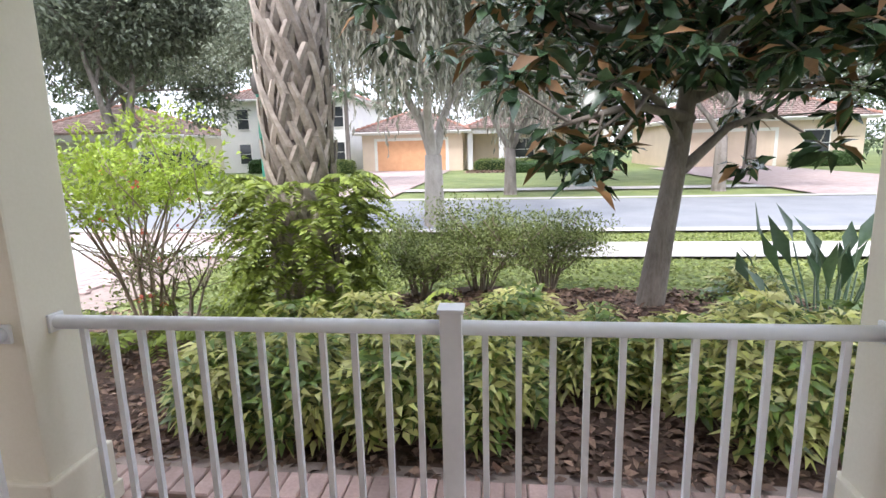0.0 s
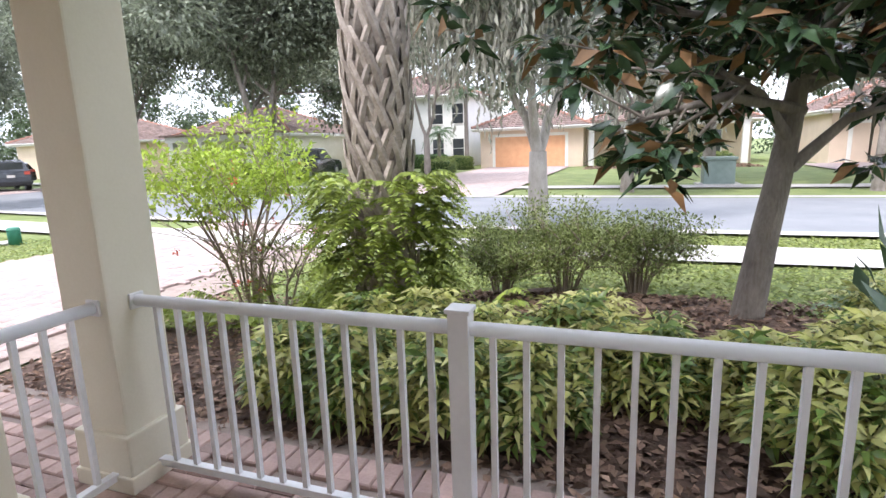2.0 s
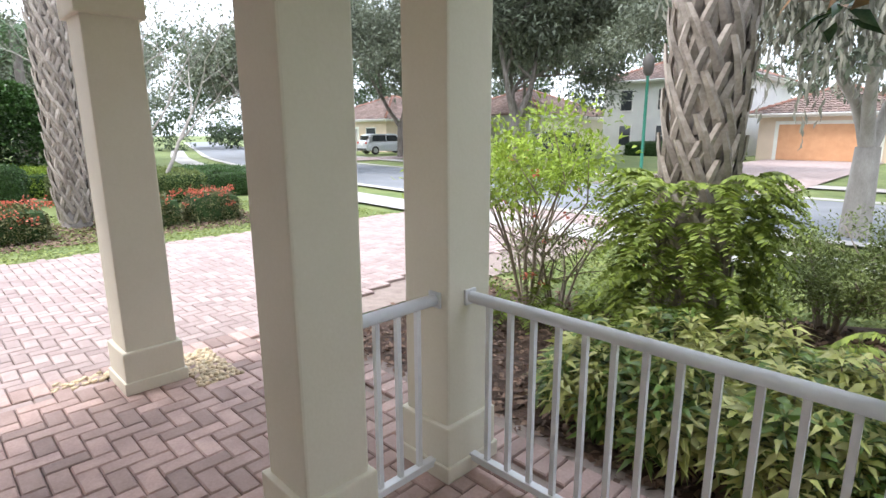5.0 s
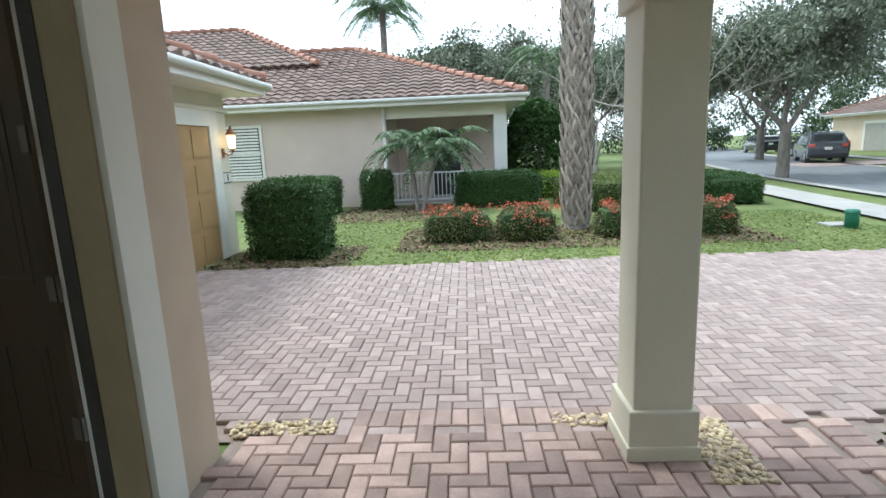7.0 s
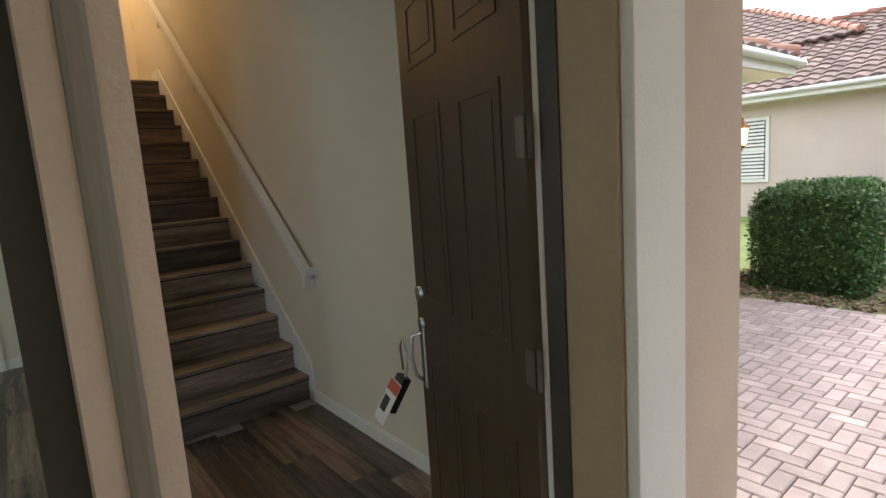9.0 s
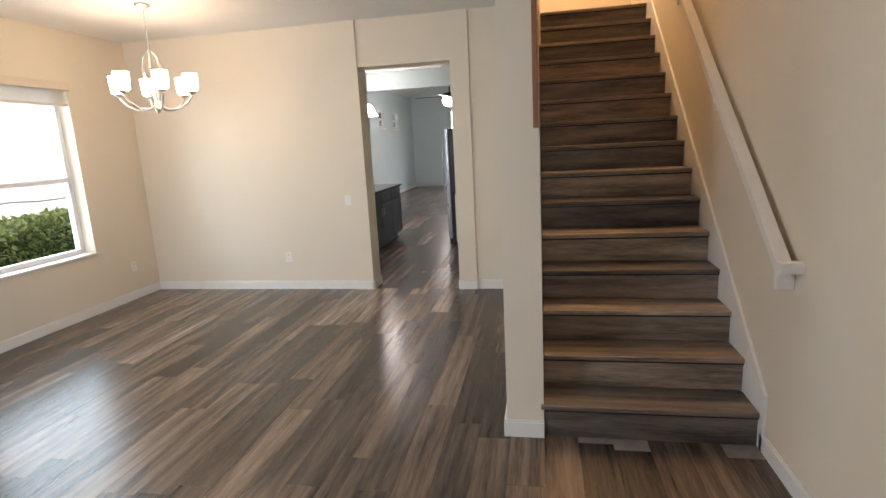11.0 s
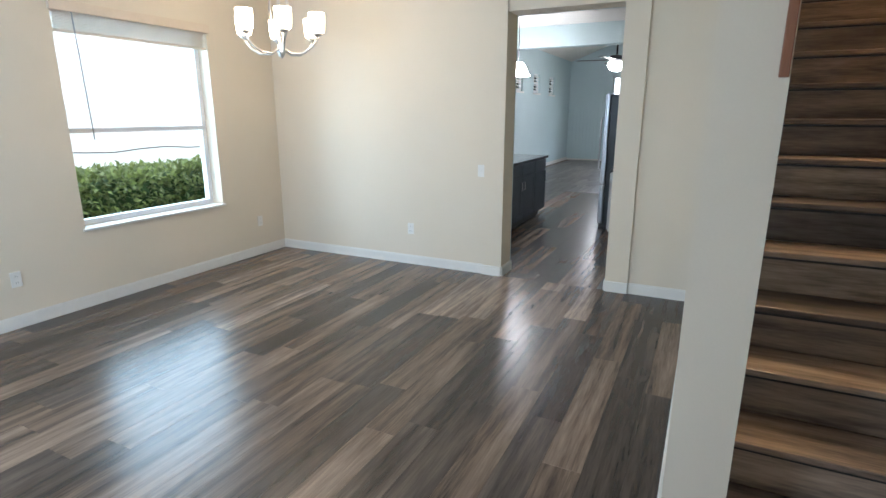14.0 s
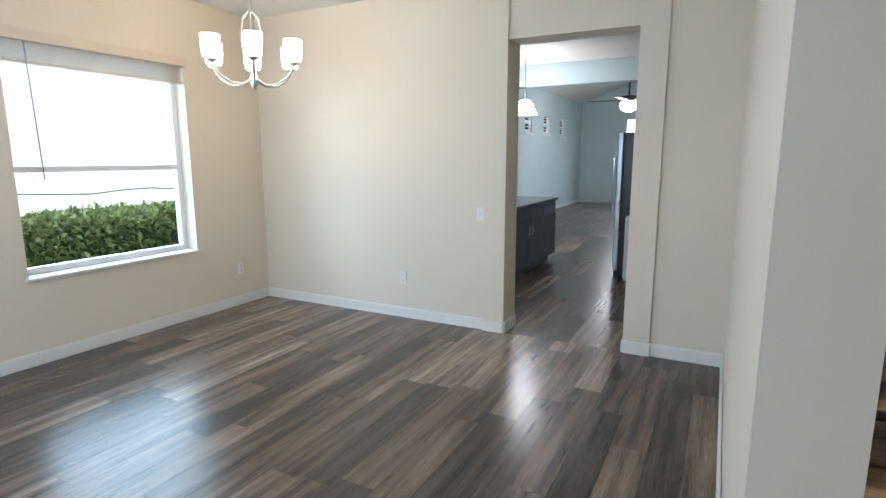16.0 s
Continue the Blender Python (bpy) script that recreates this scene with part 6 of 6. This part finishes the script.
oak(-43.0, 6.5, 9.0, 4.6, 27, "leafy oak behind the neighbouring house", per=150, trunk=0.24, fork=1.6, leaf=0.2)
oak(-33.0, 8.0, 7.5, 3.4, 28, "leafy oak on the lawn down the street", per=150, trunk=0.2, fork=1.6, leaf=0.17)
oak(3.8, 25.5, 11.0, 6.0, 21, "broad oak on the far lawn", per=300, trunk=0.25, fork=2.2, leaf=0.17)
oak(11.5, 26.5, 11.0, 6.0, 22, "broad oak on the far lawn", per=260, trunk=0.25, fork=2.2, leaf=0.17)
oak(-23.5, 33.0, 14.0, 8.0, 24, "tall oak behind the far houses", per=320, trunk=0.28, fork=2.4, leaf=0.2)
oak(18.5, 24.0, 9.0, 4.6, 25, "broad oak on the far lawn", per=150, trunk=0.25, fork=2.2, leaf=0.18)
oak(-13.8, 5.2, 5.5, 1.7, 18, "crape myrtle with many bare pale branches", per=10, trunk=0.1, fork=0.5, leaf=0.07, bark=BARK_PALE, depth=3)


def far_woods(name, x0, x1, y0, y1, n, h, seed, label):
    rng = np.random.default_rng(seed)
    cs = [np.array((rng.uniform(x0, x1), rng.uniform(y0, y1), rng.uniform(0.06, 1) * h)) for _ in range(n)]
    p, d = clumps(rng, cs, 1.7, 150, 0.8)
    leaf_mesh(name, p, d + rng.normal(0, 0.5, d.shape), 0.42, 0.22, FAR_LEAF, None, label, "trees", "stuff", rng=rng)


far_woods("far_trees", -75, 60, 56, 66, 620, 13, 1, "far belt of mixed green trees behind the houses")
far_woods("far_trees", -78, -58, -30, 56, 520, 12, 2, "far belt of mixed green trees at the end of the street")
far_woods("far_trees", 22, 40, 5, 50, 120, 8, 3, "far belt of mixed green trees to the east")

# houses across the street
FZ = -0.14
h1 = house(-9.6, -2.4, 38.6, 50, FZ, 2.75, 0.42, STUCCO_PEACH, "peach stucco house with an orange double garage door")
garage_front(h1, 38.6, -8.5, -3.6, FZ, FZ + 2.13, GARAGE_ORANGE, -1, 4, 8, 0.2)
h2 = house(-2.4, 8.0, 40.5, 51, FZ, 2.75, 0.42, STUCCO_PEACH, "peach stucco house front with white columns and a porch")
face_window(h2, "x", 40.5, 1.0, 2.6, FZ + 0.6, FZ + 2.1, out=-1)
face_window(h2, "x", 40.5, 5.0, 6.2, FZ + 0.6, FZ + 2.1, out=-1)
for xc in (-1.9, 0.3, 3.2, 7.4):
    part("porch_column", box(xc - 0.18, xc + 0.18, 38.9, 39.26, FZ, FZ + 2.5), STUCCO_WHITE, h2)
part("porch_beam", box(-2.1, 7.6, 38.88, 39.28, FZ + 2.5, FZ + 2.85), STUCCO_WHITE, h2)
part("porch_roof", box(-2.3, 7.8, 38.7, 40.5, FZ + 2.86, FZ + 3.0), ROOF_TILE, h2)
part("porch_rail", box(0.5, 3.0, 38.98, 39.04, FZ + 0.75, FZ + 0.82), RAIL_WHITE, h2)
for i in range(18):
    part("baluster", box(0.55 + i * 0.14, 0.59 + i * 0.14, 38.99, 39.03, FZ + 0.1, FZ + 0.75), RAIL_WHITE, h2)
h3 = house(-22, -11.5, 42, 54, FZ, 5.6, 0.4, STUCCO_WHITE, "white two-storey stucco house with tile roof")
for xa in (-20.5, -17.5, -14.5, -12.8):
    face_window(h3, "x", 42, xa, xa + 0.9, FZ + 3.4, FZ + 4.9, out=-1)
    face_window(h3, "x", 42, xa, xa + 0.9, FZ + 0.7, FZ + 2.2, out=-1)
h4 = house(-35, -24, 36, 47, FZ, 3.0, 0.42, STUCCO_CREAM, "cream house with white trim and a grey garage door")
garage_front(h4, 36, -30.5, -27.9, FZ, FZ + 2.13, GARAGE_GREY, -1, 4, 4, 0.22)
for xc in (-34.5, -31.6, -26.8, -24.5):
    part("porch_column", box(xc - 0.25, xc + 0.25, 34.8, 35.2, FZ, FZ + 2.6), STUCCO_WHITE, h4)
part("porch_beam", box(-34.9, -24.1, 34.7, 35.3, FZ + 2.6, FZ + 3.05), STUCCO_WHITE, h4)
part("porch_roof", box(-35.2, -23.8, 34.4, 36.0, FZ + 3.06, FZ + 3.2), ROOF_TILE, h4)
face_window(h4, "x", 36, -33.6, -32.4, FZ + 0.7, FZ + 2.2, out=-1)
h5 = house(-50, -39, 33, 44, FZ, 3.0, 0.42, STUCCO_PEACH, "peach stucco house with a tile roof behind street trees")
garage_front(h5, 33, -46, -43.4, FZ, FZ + 2.13, GARAGE_GREY, -1, 4, 4, 0.22)
face_window(h5, "x", 33, -42, -40.6, FZ + 0.7, FZ + 2.2, out=-1)
h6 = house(11, 22, 36, 47, FZ, 2.9, 0.42, STUCCO_PEACH, "tan stucco house with white posts and a tile roof")
garage_front(h6, 36, 12.0, 16.9, FZ, FZ + 2.13, STUCCO_PEACH, -1, 4, 8, 0.2)
face_window(h6, "x", 36, 18.6, 20.0, FZ + 0.6, FZ + 2.1, out=-1)
for i, (xa, xb) in enumerate(((-9.0, -3.2), (9.5, 16.5), (-31, -27.5))):
    strip("driveway_far", xa, xb, 17.2, 36.0 if i else 38.55, 0.03, DRIVE, "pinkish paved driveway across the street", "driveway", curved=False)
for i, (a, b, c, d, e) in enumerate(((-12.5, -9.8, 36.5, 37.5, 0.9), (-19, -12.8, 39.8, 41.2, 1.0), (-1.5, 6.5, 36.6, 37.8, 0.75), (1.0, 3.5, 33.5, 34.5, 0.6), (-11.5, -9.6, 31.5, 33.0, 0.8), (17.5, 21, 34.6, 35.6, 0.8), (-26.5, -24.2, 33.4, 34.4, 0.8))):
    hedge(a, b, c, d, e, 60 + i, "clipped green hedge before a house across the street", z=FZ - 0.02, leaf=0.12, dens=160, mat=HEDGE if i % 2 else OLIVE)
scatter_chips("bark_chips", 2500, -2.0, 7.5, 34.0, 38.0, lambda a, b: ground_z(b) - 0.02, 15, 0.2, CHIPS, "reddish bark mulch before the porch across the street")
frond_palm(-12.2, 37.0, 2.6, 11, "feather palm before the white house", 18, 1.6, z=FZ, tr=0.12)
frond_palm(-10.4, 37.8, 5.2, 12, "tall feather palm before the white house", 18, 1.8, z=FZ, tr=0.14)


# ---- parked cars ----
def car(x, y, heading, paint, label, long=4.5, high=1.66):
    z = ground_z(12) + 0.012
    t = thing("car", label, "car", at=(x, y, z))
    m = Matrix.Translation((x, y, z)) @ Matrix.Rotation(radians(heading), 4, 'Z')
    def put(bm):
        bmesh.ops.transform(bm, matrix=m, verts=bm.verts)
        return bm
    L, W = long / 2, 0.9
    prof = [(-L, 0.35), (-L, 0.75), (-L + 0.06, 0.98), (-L + 0.15, 1.05), (-L + 0.42, high - 0.1), (-L + 0.75, high), (0.35, high), (0.75, high - 0.08), (1.25, 1.08), (L - 0.35, 0.98), (L - 0.05, 0.82), (L, 0.6), (L, 0.35), (L - 0.3, 0.26), (-L + 0.3, 0.26)]
    bm = bmesh.new()
    rings = []
    for w, ins in ((-W, 1), (-W + 0.06, 0), (W - 0.06, 0), (W, 1)):
        ring = []
        for px, pz in prof:
            k = max(0, (pz - 1.0) / 0.66)
            yy = w * (1 - 0.2 * k)
            ring.append(bm.verts.new((px * (0.985 if ins else 1), yy, pz - (0.04 if ins and pz > 1 else 0))))
        rings.append(ring)
    n = len(prof)
    for a, b in zip(rings, rings[1:]):
        for j in range(n):
            bm.faces.new((a[j], a[(j + 1) % n], b[(j + 1) % n], b[j])).smooth = False
    bm.faces.new(rings[0][::-1])
    bm.faces.new(rings[-1])
    bmesh.ops.recalc_face_normals(bm, faces=bm.faces)
    body = part("body", put(bm), paint, t)
    for s in (-1, 1):
        for xa, xb in ((-L + 0.62, -0.45), (-0.38, 0.55)):
            g = bmesh.new()
            q = [g.verts.new((px, s * (W * (1 - 0.2 * max(0, (pz - 1.0) / 0.66)) + 0.006), pz)) for px, pz in ((xa - 0.1 if xa < -0.5 else xa, 1.06), (xb + (0.35 if xb > 0 else 0), 1.06), (xb, high - 0.12), (xa + 0.05, high - 0.12))]
            g.faces.new(q)
            r = bmesh.ops.extrude_face_region(g, geom=g.faces[:])
            bmesh.ops.translate(g, vec=(0, -s * 0.02, 0), verts=[v for v in r["geom"] if isinstance(v, bmesh.types.BMVert)])
            part("side_window", put(g), DARK_GLASS, body)
    part("rear_window", put(box(-L + 0.2, -L + 0.34, -0.62, 0.62, 1.12, high - 0.16, 0.01)), DARK_GLASS, body)
    part("windscreen", put(box(0.86, 1.02, -0.6, 0.6, 1.12, high - 0.2, 0.01)), DARK_GLASS, body)
    for s in (-1, 1):
        part("tail_light", put(box(-L - 0.012, -L + 0.1, s * 0.72 - 0.12, s * 0.72 + 0.12, 0.86, 1.02, 0.01)), tag_red, body, "red tail light")
        part("headlight", put(box(L - 0.12, L + 0.01, s * 0.68 - 0.14, s * 0.68 + 0.14, 0.68, 0.8, 0.01)), METAL, body)
    part("number_plate", put(box(-L - 0.014, -L + 0.01, -0.17, 0.17, 0.72, 0.86)), TRIM_WHITE, body)
    part("bumper", put(box(-L - 0.02, -L + 0.15, -0.82, 0.82, 0.3, 0.5, 0.02)), BLACK, body)
    for px in (-L + 0.8, L - 0.85):
        for s in (-1, 1):
            g = pipe(bmesh.new(), [(px, s * 0.7, 0.33), (px, s * 0.91, 0.33)], 0.33, 18)
            w = part("wheel", put(g), BLACK, t)
            g = pipe(bmesh.new(), [(px, s * 0.90, 0.33), (px, s * 0.925, 0.33)], 0.2, 12)
            part("rim", put(g), STEEL, w)
    return t


DARK_PAINT = surface("dark_grey_car_paint", (0.035, 0.04, 0.05), (0.05, 0.055, 0.065), 0.25, 4, 60, 0.02, coat=0.8)
WHITE_PAINT = surface("white_car_paint", (0.62, 0.63, 0.65), (0.68, 0.69, 0.71), 0.25, 4, 60, 0.02, coat=0.8)
BLACK_PAINT = surface("black_car_paint", (0.012, 0.013, 0.015), (0.02, 0.021, 0.023), 0.2, 4, 60, 0.02, coat=0.9)
car(-32.0, 20.6, 158, DARK_PAINT, "dark grey hatchback parked at the far kerb")
car(-38.5, 24.5, 175, BLACK_PAINT, "black car parked on a driveway across the street", high=1.5)
car(-35.5, 30.0, 80, WHITE_PAINT, "white car parked on a driveway across the street")
car(-18.0, 29.5, 95, BLACK_PAINT, "black pickup parked on a driveway across the street", 5.2, 1.75)
car(-50.0, 27.0, 170, BLACK_PAINT, "black car parked far down the street", high=1.5)

# street furniture
def post_box(name, x, y, r, h, mat, label, cat):
    z = ground_z(y) - 0.04
    t = thing(name, label, cat, at=(x, y, z))
    part("body", turned(bmesh.new(), [(r, 0), (r, h * 0.9), (r * 0.9, h * 0.97), (r * 0.5, h)], (x, y, z), 14), mat, t)
    part("collar", turned(bmesh.new(), [(r * 1.06, h * 0.82), (r * 1.06, h * 0.88)], (x, y, z), 14), mat, t)
    return t


UTIL_GREEN = surface("green_utility_paint", (0.02, 0.14, 0.09), (0.03, 0.19, 0.12), 0.5, 5, 50, 0.05)
UTIL_GREY = surface("grey_green_utility_paint", (0.14, 0.19, 0.17), (0.19, 0.24, 0.22), 0.5, 5, 50, 0.05)
post_box("utility_marker", -10.35, 7.55, 0.11, 0.36, UTIL_GREEN, "short green plastic utility post in the lawn", "utility post")
solid("lawn_slab", box(-10.9, -10.5, 7.3, 7.75, -0.13, -0.085, 0.01), CONCRETE, "pale concrete cover set in the lawn", "cover")
ub = thing("utility_box", "grey-green metal utility box on the lawn across the street", "utility box", at=(3.7, 22.0, FZ))
part("cabinet", box(3.2, 4.2, 21.6, 22.4, FZ, FZ + 0.85, 0.03), UTIL_GREY, ub)
part("lid", box(3.15, 4.25, 21.55, 22.45, FZ + 0.85, FZ + 0.95, 0.02), UTIL_GREY, ub)
part("pad", box(3.0, 4.4, 21.4, 22.6, FZ - 0.05, FZ + 0.02), CONCRETE, ub)
lp = thing("street_lamp", "dark green street lamp post across the street", "street lamp", at=(-7.5, 17.9, FZ))
part("post", turned(bmesh.new(), [(0.12, 0), (0.12, 0.3), (0.055, 0.5), (0.045, 3.4), (0.07, 3.45)], (-7.5, 17.9, FZ), 10), UTIL_GREEN, lp)
part("lantern_head", turned(bmesh.new(), [(0.08, 3.45), (0.16, 3.55), (0.2, 3.95), (0.05, 4.15)], (-7.5, 17.9, FZ), 8), FRAME_DARK, lp)

# outside the dining room window
nw = thing("side_house", "pale plastered side wall of the house next door", "house", at=(7, -5, -0.1))
part("wall", box(6.4, 8, -22, 3, -0.1, 5.2), STUCCO_WHITE, nw)
part("base_course", box(6.35, 6.399, -22, 3, -0.1, 0.12), CONCRETE, nw)
hedge(4.1, 5.0, -9.5, -2.5, 0.95, 90, "loose green hedge below the dining room window", z=-0.08, dens=420, leaf=0.1, mat=OLIVE)
wire = thing("garden_wire", "thin twisted wire strung above the hedge", "wire", at=(4.5, -6, 1.1))
part("strand", pipe(bmesh.new(), [(4.5, -9.5 + i * 0.35, 1.13 + 0.02 * math.sin(i * 1.7)) for i in range(21)], 0.008, 5), FRAME_DARK, wire)
for yy in (-9.4, -2.6):
    part("stake", box(4.48, 4.52, yy - 0.02, yy + 0.02, -0.1, 1.16), TWIG, wire)
# ---- floor planks and porch pavers, piece by piece ----
floor = solid("floor", box(-3.27, 2.52, -6.68, -0.952, -0.011, -0.006), SAND, "grey-brown wood-look vinyl plank floor", "floor", "structure")
kitchen_floor = solid("floor_kitchen", box(-3.0, FARX, FARY, -6.68, -0.011, -0.006), SAND, "grey-brown wood-look vinyl plank floor beyond the opening", "floor", "structure")


def plank_mesh(length, width):
    bm = box(0.0004, width - 0.0004, 0.0004, length - 0.0004, -0.006, 0.0)
    top = [e for e in bm.edges if all(v.co.z > -0.001 for v in e.verts)]
    bmesh.ops.bevel(bm, geom=top, offset=0.0007, segments=1, affect='EDGES')
    me = bpy.data.meshes.new("plank")
    bm.to_mesh(me)
    bm.free()
    me.materials.append(PLANK)
    return me


whole = plank_mesh(1.22, 0.18)
rng = random.Random(11)
cut = {}


def lay(parent, x0, x1, y0, y1, blocked=None):
    x = x0
    while x < x1 - 0.01:
        w = min(0.18, x1 - x)
        y = y0 - rng.random() * 1.22
        while y < y1:
            a, b = max(y, y0), min(y + 1.22, y1)
            if b - a > 0.03 and not (blocked and blocked(x + w / 2, (a + b) / 2)):
                key = (round(b - a, 2), round(w, 3))
                me = whole if key == (1.22, 0.18) else cut.get(key)
                if me is None:
                    me = cut[key] = plank_mesh(b - a, w)
                ob = new("plank", me)
                ob.parent = parent
                ob.location = (x, a, 0)
            y += 1.22
        x += 0.18


lay(floor, -3.26, 2.51, -6.68, -0.955, lambda x, y: x < -2.2 and y < -4.05)
lay(kitchen_floor, -1.2, 0.42, -12.95, -6.68)
verts, faces = [], []
for i in range(int((FARX + 3.0) / 0.18)):
    x = -3.0 + i * 0.18
    y = FARY - rng.random()
    while y < -6.68:
        a, b = max(y, FARY), min(y + 1.22, -6.68 if not -1.2 - 0.1 < x < 0.42 else -12.95)
        if b - a > 0.05:
            k = len(verts)
            verts += [(x + 0.001, a, -0.006), (x + 0.179, a, -0.006), (x + 0.179, b - 0.002, -0.006), (x + 0.001, b - 0.002, -0.006), (x + 0.002, a + 0.001, -0.0015), (x + 0.178, a + 0.001, -0.0015), (x + 0.178, b - 0.003, -0.0015), (x + 0.002, b - 0.003, -0.0015)]
            faces += [(k + 4, k + 5, k + 6, k + 7), (k, k + 1, k + 5, k + 4), (k + 1, k + 2, k + 6, k + 5), (k + 2, k + 3, k + 7, k + 6), (k + 3, k, k + 4, k + 7)]
        y += 1.22
PLANK_FAR = surface("vinyl_plank_far", (0.05, 0.041, 0.036), (0.20, 0.17, 0.147), 0.33, 2.0, 14, 0.12, stretch=(9, 0.8, 9), island=0.45, dist=0.002)
mesh_of("planks", verts, faces, PLANK_FAR, "grey-brown vinyl planks", "", "stuff", kitchen_floor)


def paver_piece(w, l):
    me = bpy.data.meshes.new("paver")
    c, g, t = 0.007, 0.003, 0.03
    v = [(g, g, -t), (w - g, g, -t), (w - g, l - g, -t), (g, l - g, -t), (g, g, -c), (w - g, g, -c), (w - g, l - g, -c), (g, l - g, -c),
         (g + c, g + c, 0), (w - g - c, g + c, 0), (w - g - c, l - g - c, 0), (g + c, l - g - c, 0)]
    f = [(8, 9, 10, 11)]
    for a in range(4):
        b = (a + 1) % 4
        f += [(a, b, 4 + b, 4 + a), (4 + a, 4 + b, 8 + b, 8 + a)]
    me.from_pydata(v, [], f)
    me.materials.append(PAVER_ONE)
    return me


flat, upright = paver_piece(0.2, 0.1), paver_piece(0.1, 0.2)
porch_rects = herringbone(-3.6, 2.1, -0.66, 2.65, near_side)
pieces = [q for q in porch_rects if q[0] < -1.6 and q[2] > -0.3 and q[3] < 2.55]
pieces = sorted(pieces, key=lambda q: q[0])[:290]
chosen = set(pieces)
for q in pieces:
    ob = new("paver", flat if q[1] - q[0] > 0.15 else upright)
    ob.parent = porch_floor
    ob.location = (q[0] - 0.003, q[2] - 0.003, -0.02 + rng.uniform(-0.0015, 0.0015))
paver_field("pavers", [q for q in porch_rects if q not in chosen], lambda y: -0.02, PAVER, "dark red-brown concrete pavers", porch_floor)
# soldier courses along the porch edges
edge = thing("paver_edging", "row of red-brown edging pavers along the porch", "edging", kind="structure", at=(0, 2.8, -0.02))
for i in range(57):
    ob = new("paver", upright)
    ob.parent = edge
    ob.location = (-3.6 + i * 0.1, 2.66 - 2.8, 0.0 + rng.uniform(-0.002, 0.002))
for i in range(26):
    ob = new("paver", flat)
    ob.parent = edge
    ob.location = (-3.78, -0.0 + i * 0.1 - 2.8 - 0.0, 0.0 + rng.uniform(-0.002, 0.002))
